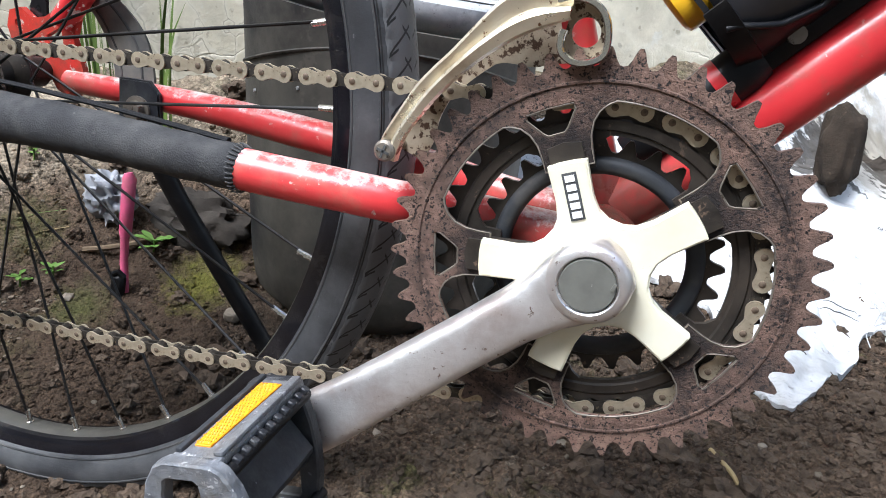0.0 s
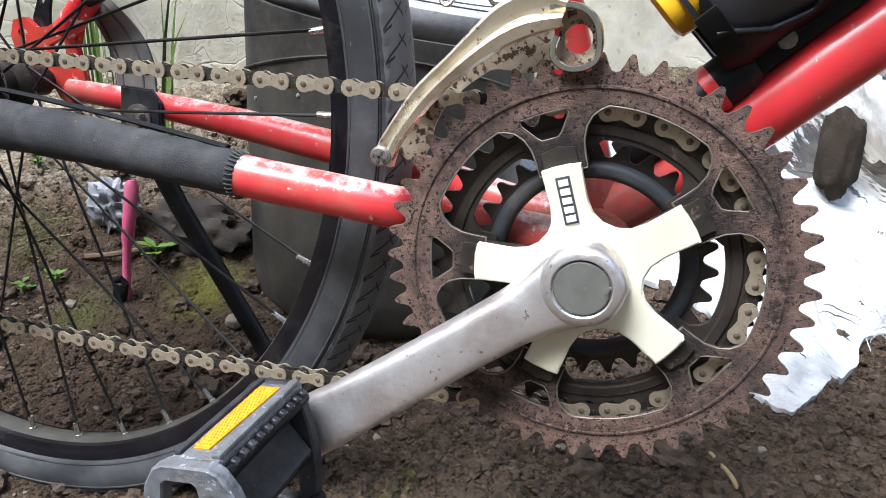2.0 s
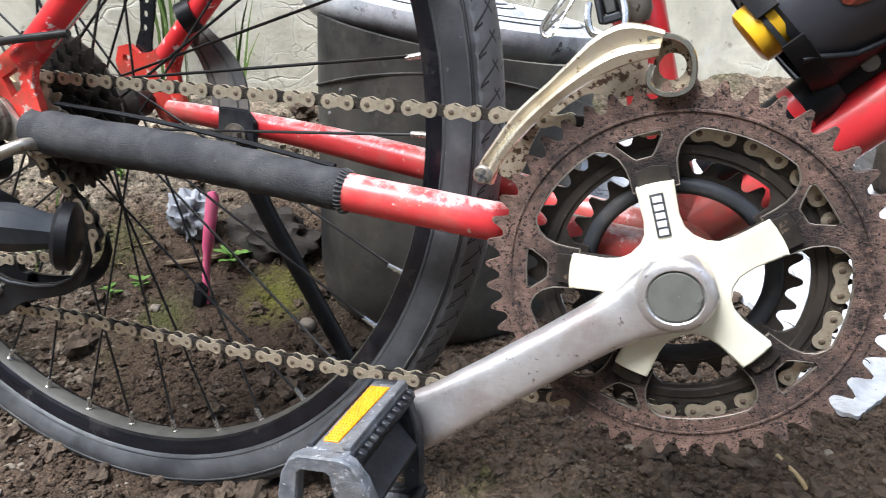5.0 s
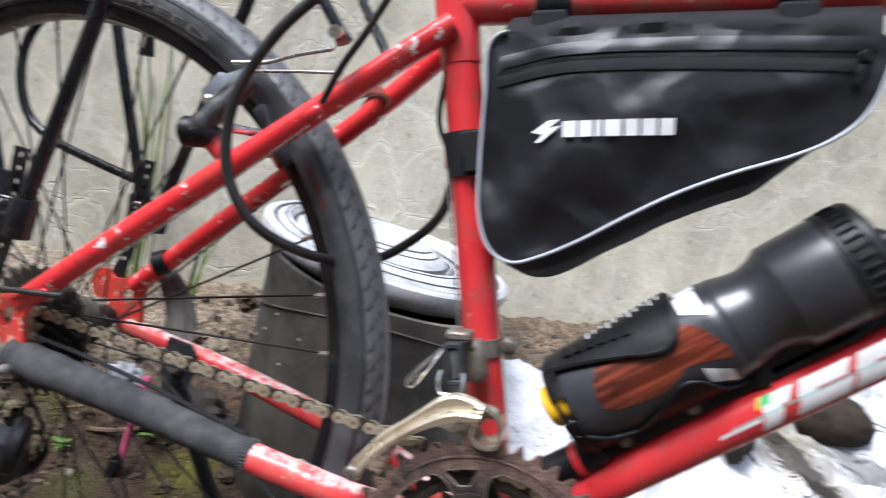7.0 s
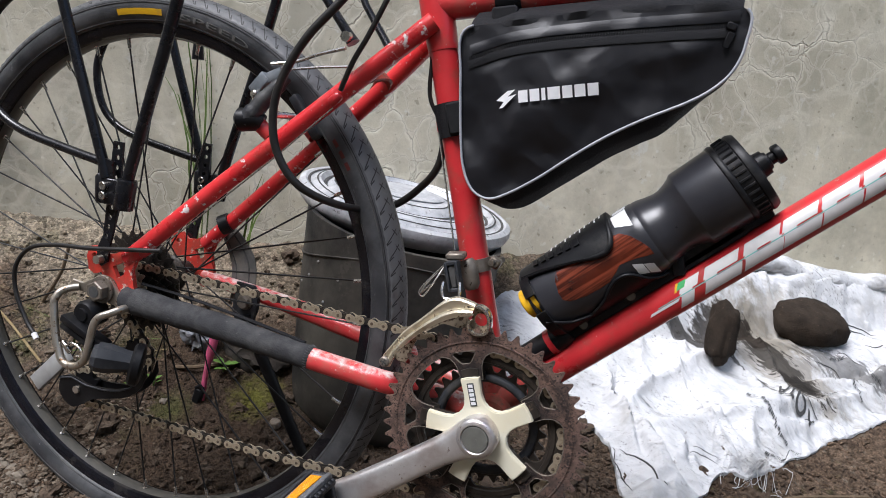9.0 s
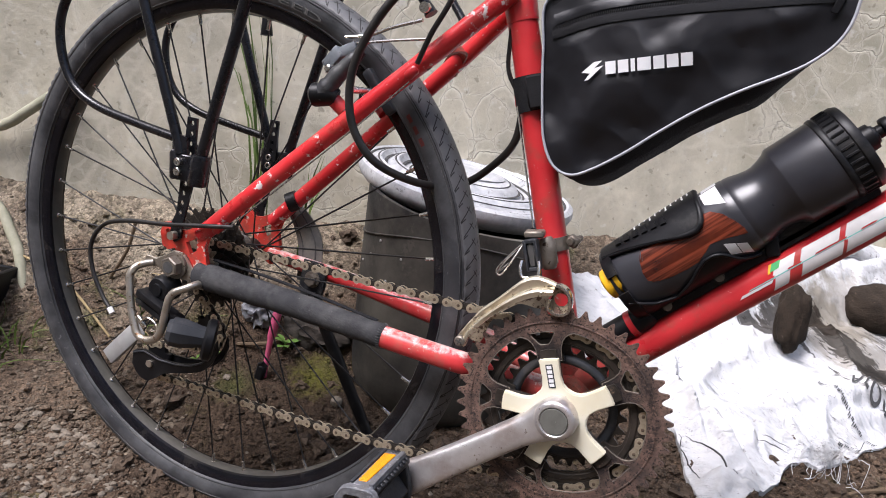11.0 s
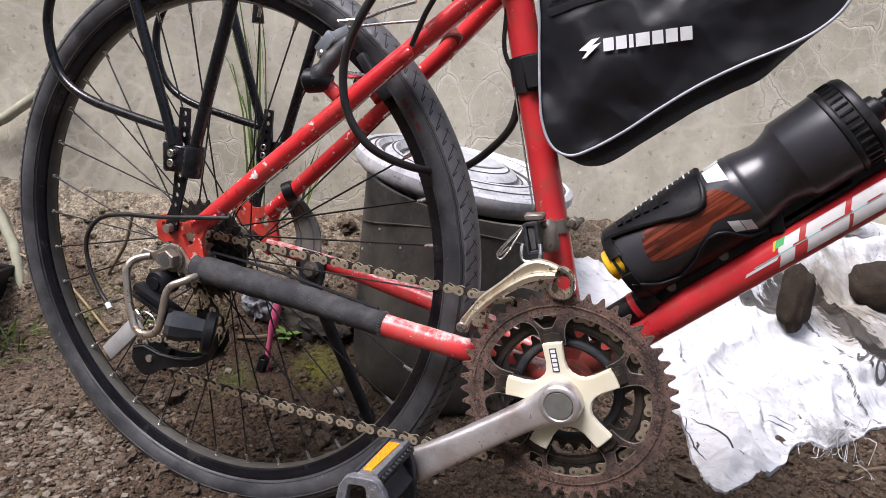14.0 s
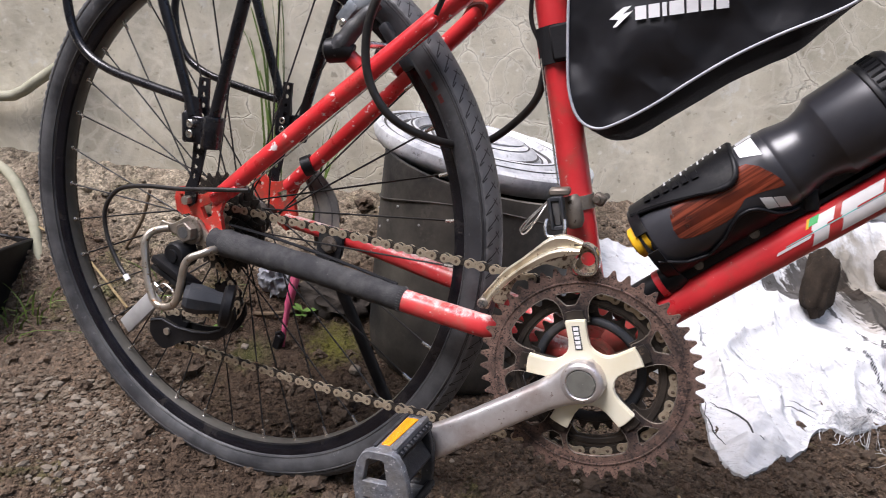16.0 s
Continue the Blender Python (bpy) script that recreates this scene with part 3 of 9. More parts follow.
def sack_material():
    """White woven plastic: fine weave, long thin creases, faint grey dirt and black smears."""
    m = mat("white_woven_plastic", (0.64, 0.64, 0.645), (0.53, 0.535, 0.545), 14, 0.6, bump=0.3, bscale=300, rvar=0.08, spots=(0.34, 0.33, 0.32), sscale=90, samount=0.64, dust=(0.34, 0.33, 0.31), damount=0.62, dscale=13)
    t = m.node_tree
    b = t.nodes["Principled BSDF"]
    co = t.nodes.new("ShaderNodeTexCoord")
    src = b.inputs["Base Color"].links[0].from_socket

    def streaks(angle, scale, lo, hi, amount, detail=5):
        mp = t.nodes.new("ShaderNodeMapping")
        mp.inputs["Rotation"].default_value = (0, 0, radians(angle))
        mp.inputs["Scale"].default_value = scale
        t.links.new(co.outputs["Object"], mp.inputs["Vector"])
        n = t.nodes.new("ShaderNodeTexNoise")
        n.inputs["Scale"].default_value = 1.0
        n.inputs["Detail"].default_value = detail
        n.inputs["Roughness"].default_value = 0.7
        t.links.new(mp.outputs[0], n.inputs["Vector"])
        r = t.nodes.new("ShaderNodeMapRange")
        r.inputs["From Min"].default_value, r.inputs["From Max"].default_value = lo, hi
        r.inputs["To Max"].default_value = amount
        t.links.new(n.outputs[0], r.inputs["Value"])
        return r.outputs[0]

    big = t.nodes.new("ShaderNodeTexNoise")
    big.inputs["Scale"].default_value = 7.5
    big.inputs["Detail"].default_value = 4
    t.links.new(co.outputs["Object"], big.inputs["Vector"])
    mask = t.nodes.new("ShaderNodeMapRange")
    mask.inputs["From Min"].default_value, mask.inputs["From Max"].default_value = 0.42, 0.60
    t.links.new(big.outputs[0], mask.inputs["Value"])
    for angle, sc, lo, hi in ((-38, (34, 230, 60), 0.615, 0.66), (-20, (60, 330, 60), 0.61, 0.66), (-60, (45, 240, 60), 0.62, 0.67), (15, (160, 420, 90), 0.60, 0.65)):
        s = streaks(angle, sc, lo, hi, 0.85)
        mu = t.nodes.new("ShaderNodeMath")
        mu.operation = "MULTIPLY"
        t.links.new(s, mu.inputs[0])
        t.links.new(mask.outputs[0], mu.inputs[1])
        x = t.nodes.new("ShaderNodeMix")
        x.data_type = "RGBA"
        t.links.new(mu.outputs[0], x.inputs[0])
        t.links.new(src, x.inputs[6])
        x.inputs[7].default_value = (0.07, 0.066, 0.06, 1)
        src = x.outputs[2]
    # mud trodden in between the stones, and dark streaks along the folds
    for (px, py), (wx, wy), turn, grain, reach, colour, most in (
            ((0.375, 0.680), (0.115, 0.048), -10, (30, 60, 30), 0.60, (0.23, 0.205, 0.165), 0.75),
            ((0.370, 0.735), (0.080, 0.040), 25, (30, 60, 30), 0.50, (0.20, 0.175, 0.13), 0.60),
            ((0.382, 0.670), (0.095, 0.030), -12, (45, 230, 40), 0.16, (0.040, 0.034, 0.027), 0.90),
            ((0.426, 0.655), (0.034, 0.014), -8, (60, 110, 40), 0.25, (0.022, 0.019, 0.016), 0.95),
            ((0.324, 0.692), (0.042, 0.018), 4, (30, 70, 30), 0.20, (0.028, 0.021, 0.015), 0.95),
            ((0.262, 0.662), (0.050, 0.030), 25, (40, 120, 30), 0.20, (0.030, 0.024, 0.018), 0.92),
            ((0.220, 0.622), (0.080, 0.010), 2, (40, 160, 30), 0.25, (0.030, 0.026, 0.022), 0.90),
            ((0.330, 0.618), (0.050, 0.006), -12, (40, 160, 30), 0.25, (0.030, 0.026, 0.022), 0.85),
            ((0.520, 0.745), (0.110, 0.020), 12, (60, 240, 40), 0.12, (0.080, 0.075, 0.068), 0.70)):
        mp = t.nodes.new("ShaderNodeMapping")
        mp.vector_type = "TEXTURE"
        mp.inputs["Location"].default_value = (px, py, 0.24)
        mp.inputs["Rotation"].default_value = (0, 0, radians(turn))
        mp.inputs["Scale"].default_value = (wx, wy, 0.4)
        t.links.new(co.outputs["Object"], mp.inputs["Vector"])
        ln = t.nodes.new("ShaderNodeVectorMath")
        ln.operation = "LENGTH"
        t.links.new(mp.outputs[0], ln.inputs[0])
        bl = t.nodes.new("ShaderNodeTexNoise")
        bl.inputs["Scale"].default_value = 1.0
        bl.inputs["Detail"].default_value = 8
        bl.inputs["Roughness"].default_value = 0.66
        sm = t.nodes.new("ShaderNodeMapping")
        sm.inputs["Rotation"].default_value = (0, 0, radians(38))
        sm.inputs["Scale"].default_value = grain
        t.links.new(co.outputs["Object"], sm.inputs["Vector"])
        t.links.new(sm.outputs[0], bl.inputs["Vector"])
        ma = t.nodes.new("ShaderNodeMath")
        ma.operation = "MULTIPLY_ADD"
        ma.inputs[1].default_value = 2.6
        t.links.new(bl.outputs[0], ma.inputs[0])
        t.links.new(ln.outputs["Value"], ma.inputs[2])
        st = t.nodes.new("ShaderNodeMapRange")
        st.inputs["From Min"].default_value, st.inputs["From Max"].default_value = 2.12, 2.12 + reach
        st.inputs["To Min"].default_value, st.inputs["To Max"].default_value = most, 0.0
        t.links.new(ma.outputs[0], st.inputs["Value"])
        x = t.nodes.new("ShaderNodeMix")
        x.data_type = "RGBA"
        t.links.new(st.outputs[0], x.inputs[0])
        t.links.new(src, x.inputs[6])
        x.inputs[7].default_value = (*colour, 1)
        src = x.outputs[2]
    t.links.new(src, b.inputs["Base Color"])
    last = [q for q in t.nodes if q.type == "BUMP"][0]
    for angle, sc, high in ((52, (4, 13, 9), 0.016), (-15, (7, 12, 9), 0.014), (30, (30, 75, 20), 0.0026), (-42, (9, 60, 12), 0.0022), (70, (40, 95, 30), 0.0018)):
        s = streaks(angle, sc, 0.3, 0.7, 1.0, 1.5)
        bn = t.nodes.new("ShaderNodeBump")
        bn.inputs["Strength"].default_value = 0.8
        bn.inputs["Distance"].default_value = high
        t.links.new(s, bn.inputs["Height"])
        t.links.new(last.outputs[0], bn.inputs["Normal"])
        last = bn
    t.links.new(last.outputs[0], b.inputs["Normal"])
    return m


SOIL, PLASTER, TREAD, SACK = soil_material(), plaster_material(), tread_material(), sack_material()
# moss, pale and dark patches; the first paints shade behind the wheel
for place, near, far, tint, most in (((-0.40, 0.12, 0.06), 0.16, 0.30, (0.052, 0.034, 0.022), 0.72), ((-0.418, 0.226, 0.090), 0.010, 0.055, (0.150, 0.145, 0.026), 0.85), ((-0.525, 0.150, 0.068), 0.006, 0.040, (0.095, 0.105, 0.030), 0.6), ((-0.63, 0.20, 0.12), 0.006, 0.050, (0.120, 0.125, 0.040), 0.5), ((-0.80, 0.01, 0.04), 0.08, 0.24, (0.235, 0.195, 0.148), 0.12), ((0.22, 0.10, 0.06), 0.10, 0.30, (0.058, 0.040, 0.028), 0.45)):
    grime_shade_round(SOIL, place, near, far, tint, most)
POT = mat("dusty_black_rubber", (0.012, 0.012, 0.013), (0.026, 0.025, 0.025), 12, 0.6, bump=0.2, bscale=120, spots=(0.055, 0.050, 0.044), sscale=30, samount=0.60, dust=(0.130, 0.120, 0.100), damount=0.47, dscale=5, spec=0.2)
LID = mat("weathered_grey_lid", (0.50, 0.51, 0.53), (0.24, 0.245, 0.26), 30, 0.4, 0.1, bump=0.3, bscale=90, spots=(0.085, 0.08, 0.078), sscale=75, samount=0.60, dust=(0.64, 0.64, 0.64), damount=0.54, dscale=26)
PILLAR = mat("rough_mossy_concrete", (0.070, 0.058, 0.045), (0.15, 0.135, 0.115), 26, 0.95, bump=1.0, bscale=110, spots=(0.26, 0.25, 0.22), sscale=60, samount=0.63, spread=0.12)

PEDALMETAL = mat("scuffed_dark_pedal", (0.075, 0.080, 0.090), (0.20, 0.21, 0.23), 120, 0.5, 0.2, bump=0.6, bscale=300, spots=(0.44, 0.44, 0.45), sscale=260, samount=0.60, dust=(0.15, 0.14, 0.125), damount=0.55, dscale=40)
RUSTPLATE = mat("rust_eaten_chrome", (0.42, 0.36, 0.27), (0.26, 0.20, 0.14), 70, 0.5, 0.4, bump=0.3, bscale=300, spots=(0.060, 0.032, 0.018), sscale=240, samount=0.525)
DARKGREY = mat("dark_grey_film", (0.085, 0.082, 0.08), (0.045, 0.044, 0.042), 60, 0.8, bump=0.3)
GRIME = mat("grimy_brown_metal", (0.13, 0.11, 0.088), (0.24, 0.21, 0.175), 70, 0.45, 0.5, bump=0.3, bscale=260, spots=(0.05, 0.034, 0.022), sscale=160, samount=0.6)
GREASYRED = mat("greasy_red_paint", (0.34, 0.040, 0.032), (0.22, 0.050, 0.036), 40, 0.5, bump=0.3, bscale=200, spots=(0.10, 0.055, 0.035), sscale=90, samount=0.56, dust=(0.16, 0.075, 0.05), damount=0.52, dscale=40)


# ---- building helpers ----
def link_mesh(name, bm, material, smooth=40):
    me = bpy.data.meshes.new(name)
    bmesh.ops.recalc_face_normals(bm, faces=bm.faces)
    bm.to_mesh(me)
    bm.free()
    me.materials.append(material)
    if smooth:
        me.shade_smooth()
        me.set_sharp_from_angle(angle=radians(smooth))
    return me


def part(name, bm, material, parent, label="", smooth=40):
    ob = new(name, link_mesh(name, bm, material, smooth))
    if parent.parent and parent.parent.parent:      # no deeper than thing, part, sub-part
        parent = parent.parent
    ob.parent = parent
    if label:
        tagged(ob, label)
    return ob


def thing(name, bm, material, label, category, at=(0, 0, 0), kind="", group="", smooth=40):
    ob = new(name, link_mesh(name, bm, material, smooth))
    ob.location = at
    return tagged(ob, label, category, group, kind)


def root(name, label, category, at=(0, 0, 0), group=""):
    ob = new(name)
    ob.location = at
    ob.empty_display_size = 0.05
    return tagged(ob, label, category, group)


def spline(pts, n=8, closed=False):
    """Points of a smooth curve through pts."""
    p = [Vector(q) for q in pts]
    out, k = [], len(p)
    for i in range(k if closed else k - 1):
        a = p[(i - 1) % k] if closed or i else p[0] * 2 - p[1]
        b, c = p[i], p[(i + 1) % k]
        d = p[(i + 2) % k] if closed or i + 2 < k else c * 2 - b
        for j in range(n):
            u = j / n
            out.append(0.5 * (2 * b + (c - a) * u + (2 * a - 5 * b + 4 * c - d) * u * u + (3 * b - a - 3 * c + d) * u ** 3))
    if not closed:
        out.append(p[-1])
    return out


def tube(bm, pts, r, seg=12, caps=True, flat=1.0, closed=False):
    """A round tube along pts; r is one radius or one a point. flat squashes it across."""
    p = [Vector(q) for q in pts]
    rr = list(r) if isinstance(r, (list, tuple)) else [r] * len(p)
    n = len(p)
    rings, nrm = [], None
    for i in range(n):
        if closed:
            t = p[(i + 1) % n] - p[i - 1]
        else:
            t = p[min(i + 1, n - 1)] - p[max(i - 1, 0)]
        t.normalize()
        if nrm is None:
            nrm = t.cross(Vector((0, 1, 0)))
            if nrm.length < 0.1:
                nrm = t.cross(Vector((1, 0, 0)))
        nrm = (nrm - t * nrm.dot(t)).normalized()
        bi = t.cross(nrm)
        rings.append([bm.verts.new(p[i] + (nrm * math.cos(a) * flat + bi * math.sin(a)) * rr[i]) for a in (2 * math.pi * k / seg for k in range(seg))])
    for i in range(n if closed else n - 1):
        a, b = rings[i], rings[(i + 1) % n]
        for k in range(seg):
            bm.faces.new((a[k], a[(k + 1) % seg], b[(k + 1) % seg], b[k]))
    if caps and not closed:
        bm.faces.new(rings[0][::-1])
        bm.faces.new(rings[-1])
    return bm


def lathe(bm, profile, at=(0, 0, 0), axis=(0, 1, 0), seg=32, wavy=None):
    """A body of revolution: profile is (radius, height along the axis)."""
    at, axis = Vector(at), Vector(axis).normalized()
    u = axis.orthogonal().normalized()
    v = axis.cross(u)
    rings = []
    for r, h in profile:
        if r < 1e-6:
            rings.append([bm.verts.new(at + axis * h)])
        else:
            ring = []
            for k in range(seg):
                a = 2 * math.pi * k / seg
                q = r * (1 + (wavy(a, h) if wavy else 0))
                ring.append(bm.verts.new(at + axis * h + (u * math.cos(a) + v * math.sin(a)) * q))
            rings.append(ring)
    for a, b in zip(rings, rings[1:]):
        if len(a) == 1 and len(b) == 1:
            continue
        for k in range(seg):
            k2 = (k + 1) % seg
            if len(a) == 1:
                bm.faces.new((a[0], b[k], b[k2]))
            elif len(b) == 1:
                bm.faces.new((a[k], b[0], a[k2]))
            else:
                bm.faces.new((a[k], b[k], b[k2], a[k2]))
    return bm


def box(bm, size, m=Matrix(), bevel=0.0, seg=1):
    r = bmesh.ops.create_cube(bm, size=1.0, matrix=m @ Matrix.Diagonal((*size, 1)))
    if bevel:
        es = list({e for v in r["verts"] for e in v.link_edges})
        bmesh.ops.bevel(bm, geom=es, offset=bevel, segments=seg, affect="EDGES", profile=0.5)
    return bm


def plate(bm, loops, y0, y1, m=None):
    """An extruded flat plate in the x-z plane; the first loop is its outline, the others are holes."""
    edges = []
    verts = []
    for lp in loops:
        vs = [bm.verts.new((x, y0, z)) for x, z in lp]
        verts += vs
        edges += [bm.edges.new((vs[i], vs[(i + 1) % len(vs)])) for i in range(len(vs))]
    f = bmesh.ops.triangle_fill(bm, use_beauty=True, use_dissolve=False, edges=edges)
    faces = [g for g in f["geom"] if isinstance(g, bmesh.types.BMFace)]
    ex = bmesh.ops.extrude_face_region(bm, geom=faces)
    top = [g for g in ex["geom"] if isinstance(g, bmesh.types.BMVert)]
    for v in top:
        v.co.y = y1
    if m is not None:
        bmesh.ops.transform(bm, matrix=m, verts=verts + top)
    return bm


def thicken(bm, t):
    """Give a thin skin a thickness, inwards along its normals."""
    faces = list(bm.faces)
    bm.normal_update()
    ex = bmesh.ops.extrude_face_region(bm, geom=faces)
    vs = [g for g in ex["geom"] if isinstance(g, bmesh.types.BMVert)]
    bm.normal_update()
    shift = [(v, v.normal.copy()) for v in vs]
    for v, n in shift:
        v.co -= n * t
    return bm


def circle(r, n=24, c=(0, 0), start=0.0):
    return [(c[0] + r * math.cos(start + 2 * math.pi * k / n), c[1] + r * math.sin(start + 2 * math.pi * k / n)) for k in range(n)]


def smoothstep(a, b, x):
    t = min(1.0, max(0.0, (x - a) / (b - a)))
    return t * t * (3 - 2 * t)


def fbm(x, y, z, octaves=4):
    s, a, f = 0.0, 1.0, 1.0
    for _ in range(octaves):
        s += a * noise.noise((x * f, y * f, z * f))
        a *= 0.5
        f *= 2.07
    return s


# ---- setting ----
WALL_A, WALL_B = 0.69, 0.5       # the wall's face: y = A + B x
WALL_YAW = math.degrees(math.atan(WALL_B))


def off_wall(x, y):
    return (WALL_A + WALL_B * x - y) * 0.8944


def ground_level(x, y):
    """Height of the soil: a bank against the wall, a little higher towards the front wheel."""
    s = max(off_wall(x, y), 0.0)
    z = float(np.interp(s, (0, 0.06, 0.12, 0.2, 0.3, 0.42, 0.6, 1.2), (0.0, -0.045, -0.11, -0.19, -0.245, -0.283, -0.296, -0.30)))
    lift = float(np.interp(x, (-0.9, -0.45, -0.1, 0.25), (-0.035, 0.0, 0.05, 0.085)))
    if lift < 0:
        lift *= min(1.0, s / 0.2)
    return ZB + z + lift


def soil_height(x, y):
    near = 1.0 if abs(x) < 2 and abs(y) < 2 else 0.3
    h = ground_level(x, y)
    h += near * (0.013 * fbm(x * 7, y * 7, 0.3, 3) + 0.008 * (0.35 - abs(fbm(x * 26, y * 26, 1.7, 3))) + 0.0042 * (0.35 - abs(fbm(x * 85, y * 85, 4.1, 2))))
    h -= 0.006 * math.exp(-(y / 0.03) ** 2 - ((x + 0.4417) / 0.09) ** 2)
    return h


def build_ground():
    fine = list(np.arange(-1.15, 0.9, 0.0062))
    xs = [-60, -25, -10, -5, -3, -2.2, -1.7, -1.45, -1.3] + fine + [1.0, 1.1, 1.3, 1.7, 2.4, 4, 8, 20, 60]
    finey = list(np.arange(-0.30, 0.95, 0.0062))
    ys = [-60, -25, -10, -5, -2.5, -1.4, -0.9, -0.65, -0.5, -0.42, -0.38] + finey + [0.97, 1.02, 1.1, 1.3, 1.8, 3, 7, 20, 60]
    verts = [(x, y, soil_height(x, y)) for y in ys for x in xs]
    w = len(xs)
    faces = [(j * w + i, j * w + i + 1, (j + 1) * w + i + 1, (j + 1) * w + i) for j in range(len(ys) - 1) for i in range(w - 1)]
    me = bpy.data.meshes.new("ground")
    me.from_pydata(verts, [], faces)
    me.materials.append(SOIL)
    me.shade_smooth()
    return tagged(new("ground", me), "damp dark brown soil with crumbs, moss and pale pebbles", "soil", kind="structure")


build_ground()


def build_wall():
    bm = bmesh.new()
    us = [-7, -4, -2.5] + list(np.arange(-1.8, 1.3, 0.03)) + [2, 4, 7]
    zs = [-0.4, -0.1] + list(np.arange(0.1, 1.3, 0.03)) + [1.6, 2.0, 2.4]
    grid = [[bm.verts.new((u, 0.004 * fbm(u * 5, z * 5, 2.0, 4), z)) for u in us] for z in zs]
    back = [[bm.verts.new((u, 0.16, z)) for u in (us[0], us[-1])] for z in (zs[0], zs[-1])]
    for a, b in zip(grid, grid[1:]):
        for i in range(len(us) - 1):
            bm.faces.new((a[i], a[i + 1], b[i + 1], b[i]))
    bm.faces.new((back[0][0], back[0][1], back[1][1], back[1][0]))
    bm.faces.new(grid[-1] + [back[1][1], back[1][0]])
    bm.faces.new(grid[0] + [back[0][1], back[0][0]])
    bm.faces.new([r[0] for r in grid] + [back[1][0], back[0][0]])
    bm.faces.new([r[-1] for r in grid] + [back[1][1], back[0][1]])
    ob = thing("wall", bm, PLASTER, "cracked grey-beige cement-rendered wall behind the bicycle", "wall", (0, WALL_A, 0), "structure", smooth=50)
    ob.rotation_euler = (0, 0, radians(WALL_YAW))
    return ob


build_wall()


def build_pillar():
    """A rough column standing proud of the wall."""
    bm = bmesh.new()
    n, zs = 40, list(np.arange(0.1, 1.5, 0.035))
    rings = []
    for z in zs:
        ring = []
        for k in range(n):
            a = 2 * math.pi * k / n
            q = 1 / max(abs(math.cos(a)), abs(math.sin(a)))
            q = min(q, 1.28)
            r = 0.155 * q * (1 + 0.03 * fbm(math.cos(a) * 3, math.sin(a) * 3, z * 4, 3) + 0.02 * fbm(math.cos(a) * 14, math.sin(a) * 14, z * 14, 2))
            ring.append(bm.verts.new((r * math.cos(a), r * math.sin(a), z)))
        rings.append(ring)
    for a, b in zip(rings, rings[1:]):
        for k in range(n):
            bm.faces.new((a[k], a[(k + 1) % n], b[(k + 1) % n], b[k]))
    bm.faces.new(rings[-1])
    bm.faces.new(rings[0][::-1])
    ob = thing("pillar", bm, PILLAR, "rough dark weathered concrete pillar against the wall", "pillar", (0.70, 1.153, 0), "structure", smooth=60)
    ob.rotation_euler = (0, 0, radians(WALL_YAW))


build_pillar()


def build_unseen_wall():
    """A plain wall added out of view behind the camera; it blocks low sky."""
    bm = bmesh.new()
    box(bm, (16.0, 0.18, 3.1), pose(0, -2.9, 1.35), 0.01)
    thing("wall_unseen", bm, PLASTER, "plain wall added unseen behind the camera to block low sky", "wall", kind="structure", smooth=30)


build_unseen_wall()

# ---- bicycle ----
bicycle = root("bicycle", "red steel bicycle with peeling paint, standing on soil before a wall", "bicycle", (0, 0, ZB))
HUB = Vector((-0.4417, 0.0, 0.0353))
FRONT = Vector((0.605, 0.0, 0.14))
DT = Vector((0.692, 0.0, 0.722)).normalized()      # along the down tube
DTN = Vector((-0.722, 0.0, 0.692)).normalized()    # away from it, upwards
DT0 = Vector((0.0, 0.0, 0.007))


def tube_part(name, pts, r, material, parent, label="", seg=20, flat=1.0):
    bm = bmesh.new()
    tube(bm, pts, r, seg, flat=flat)
    return part(name, bm, material, parent, label)


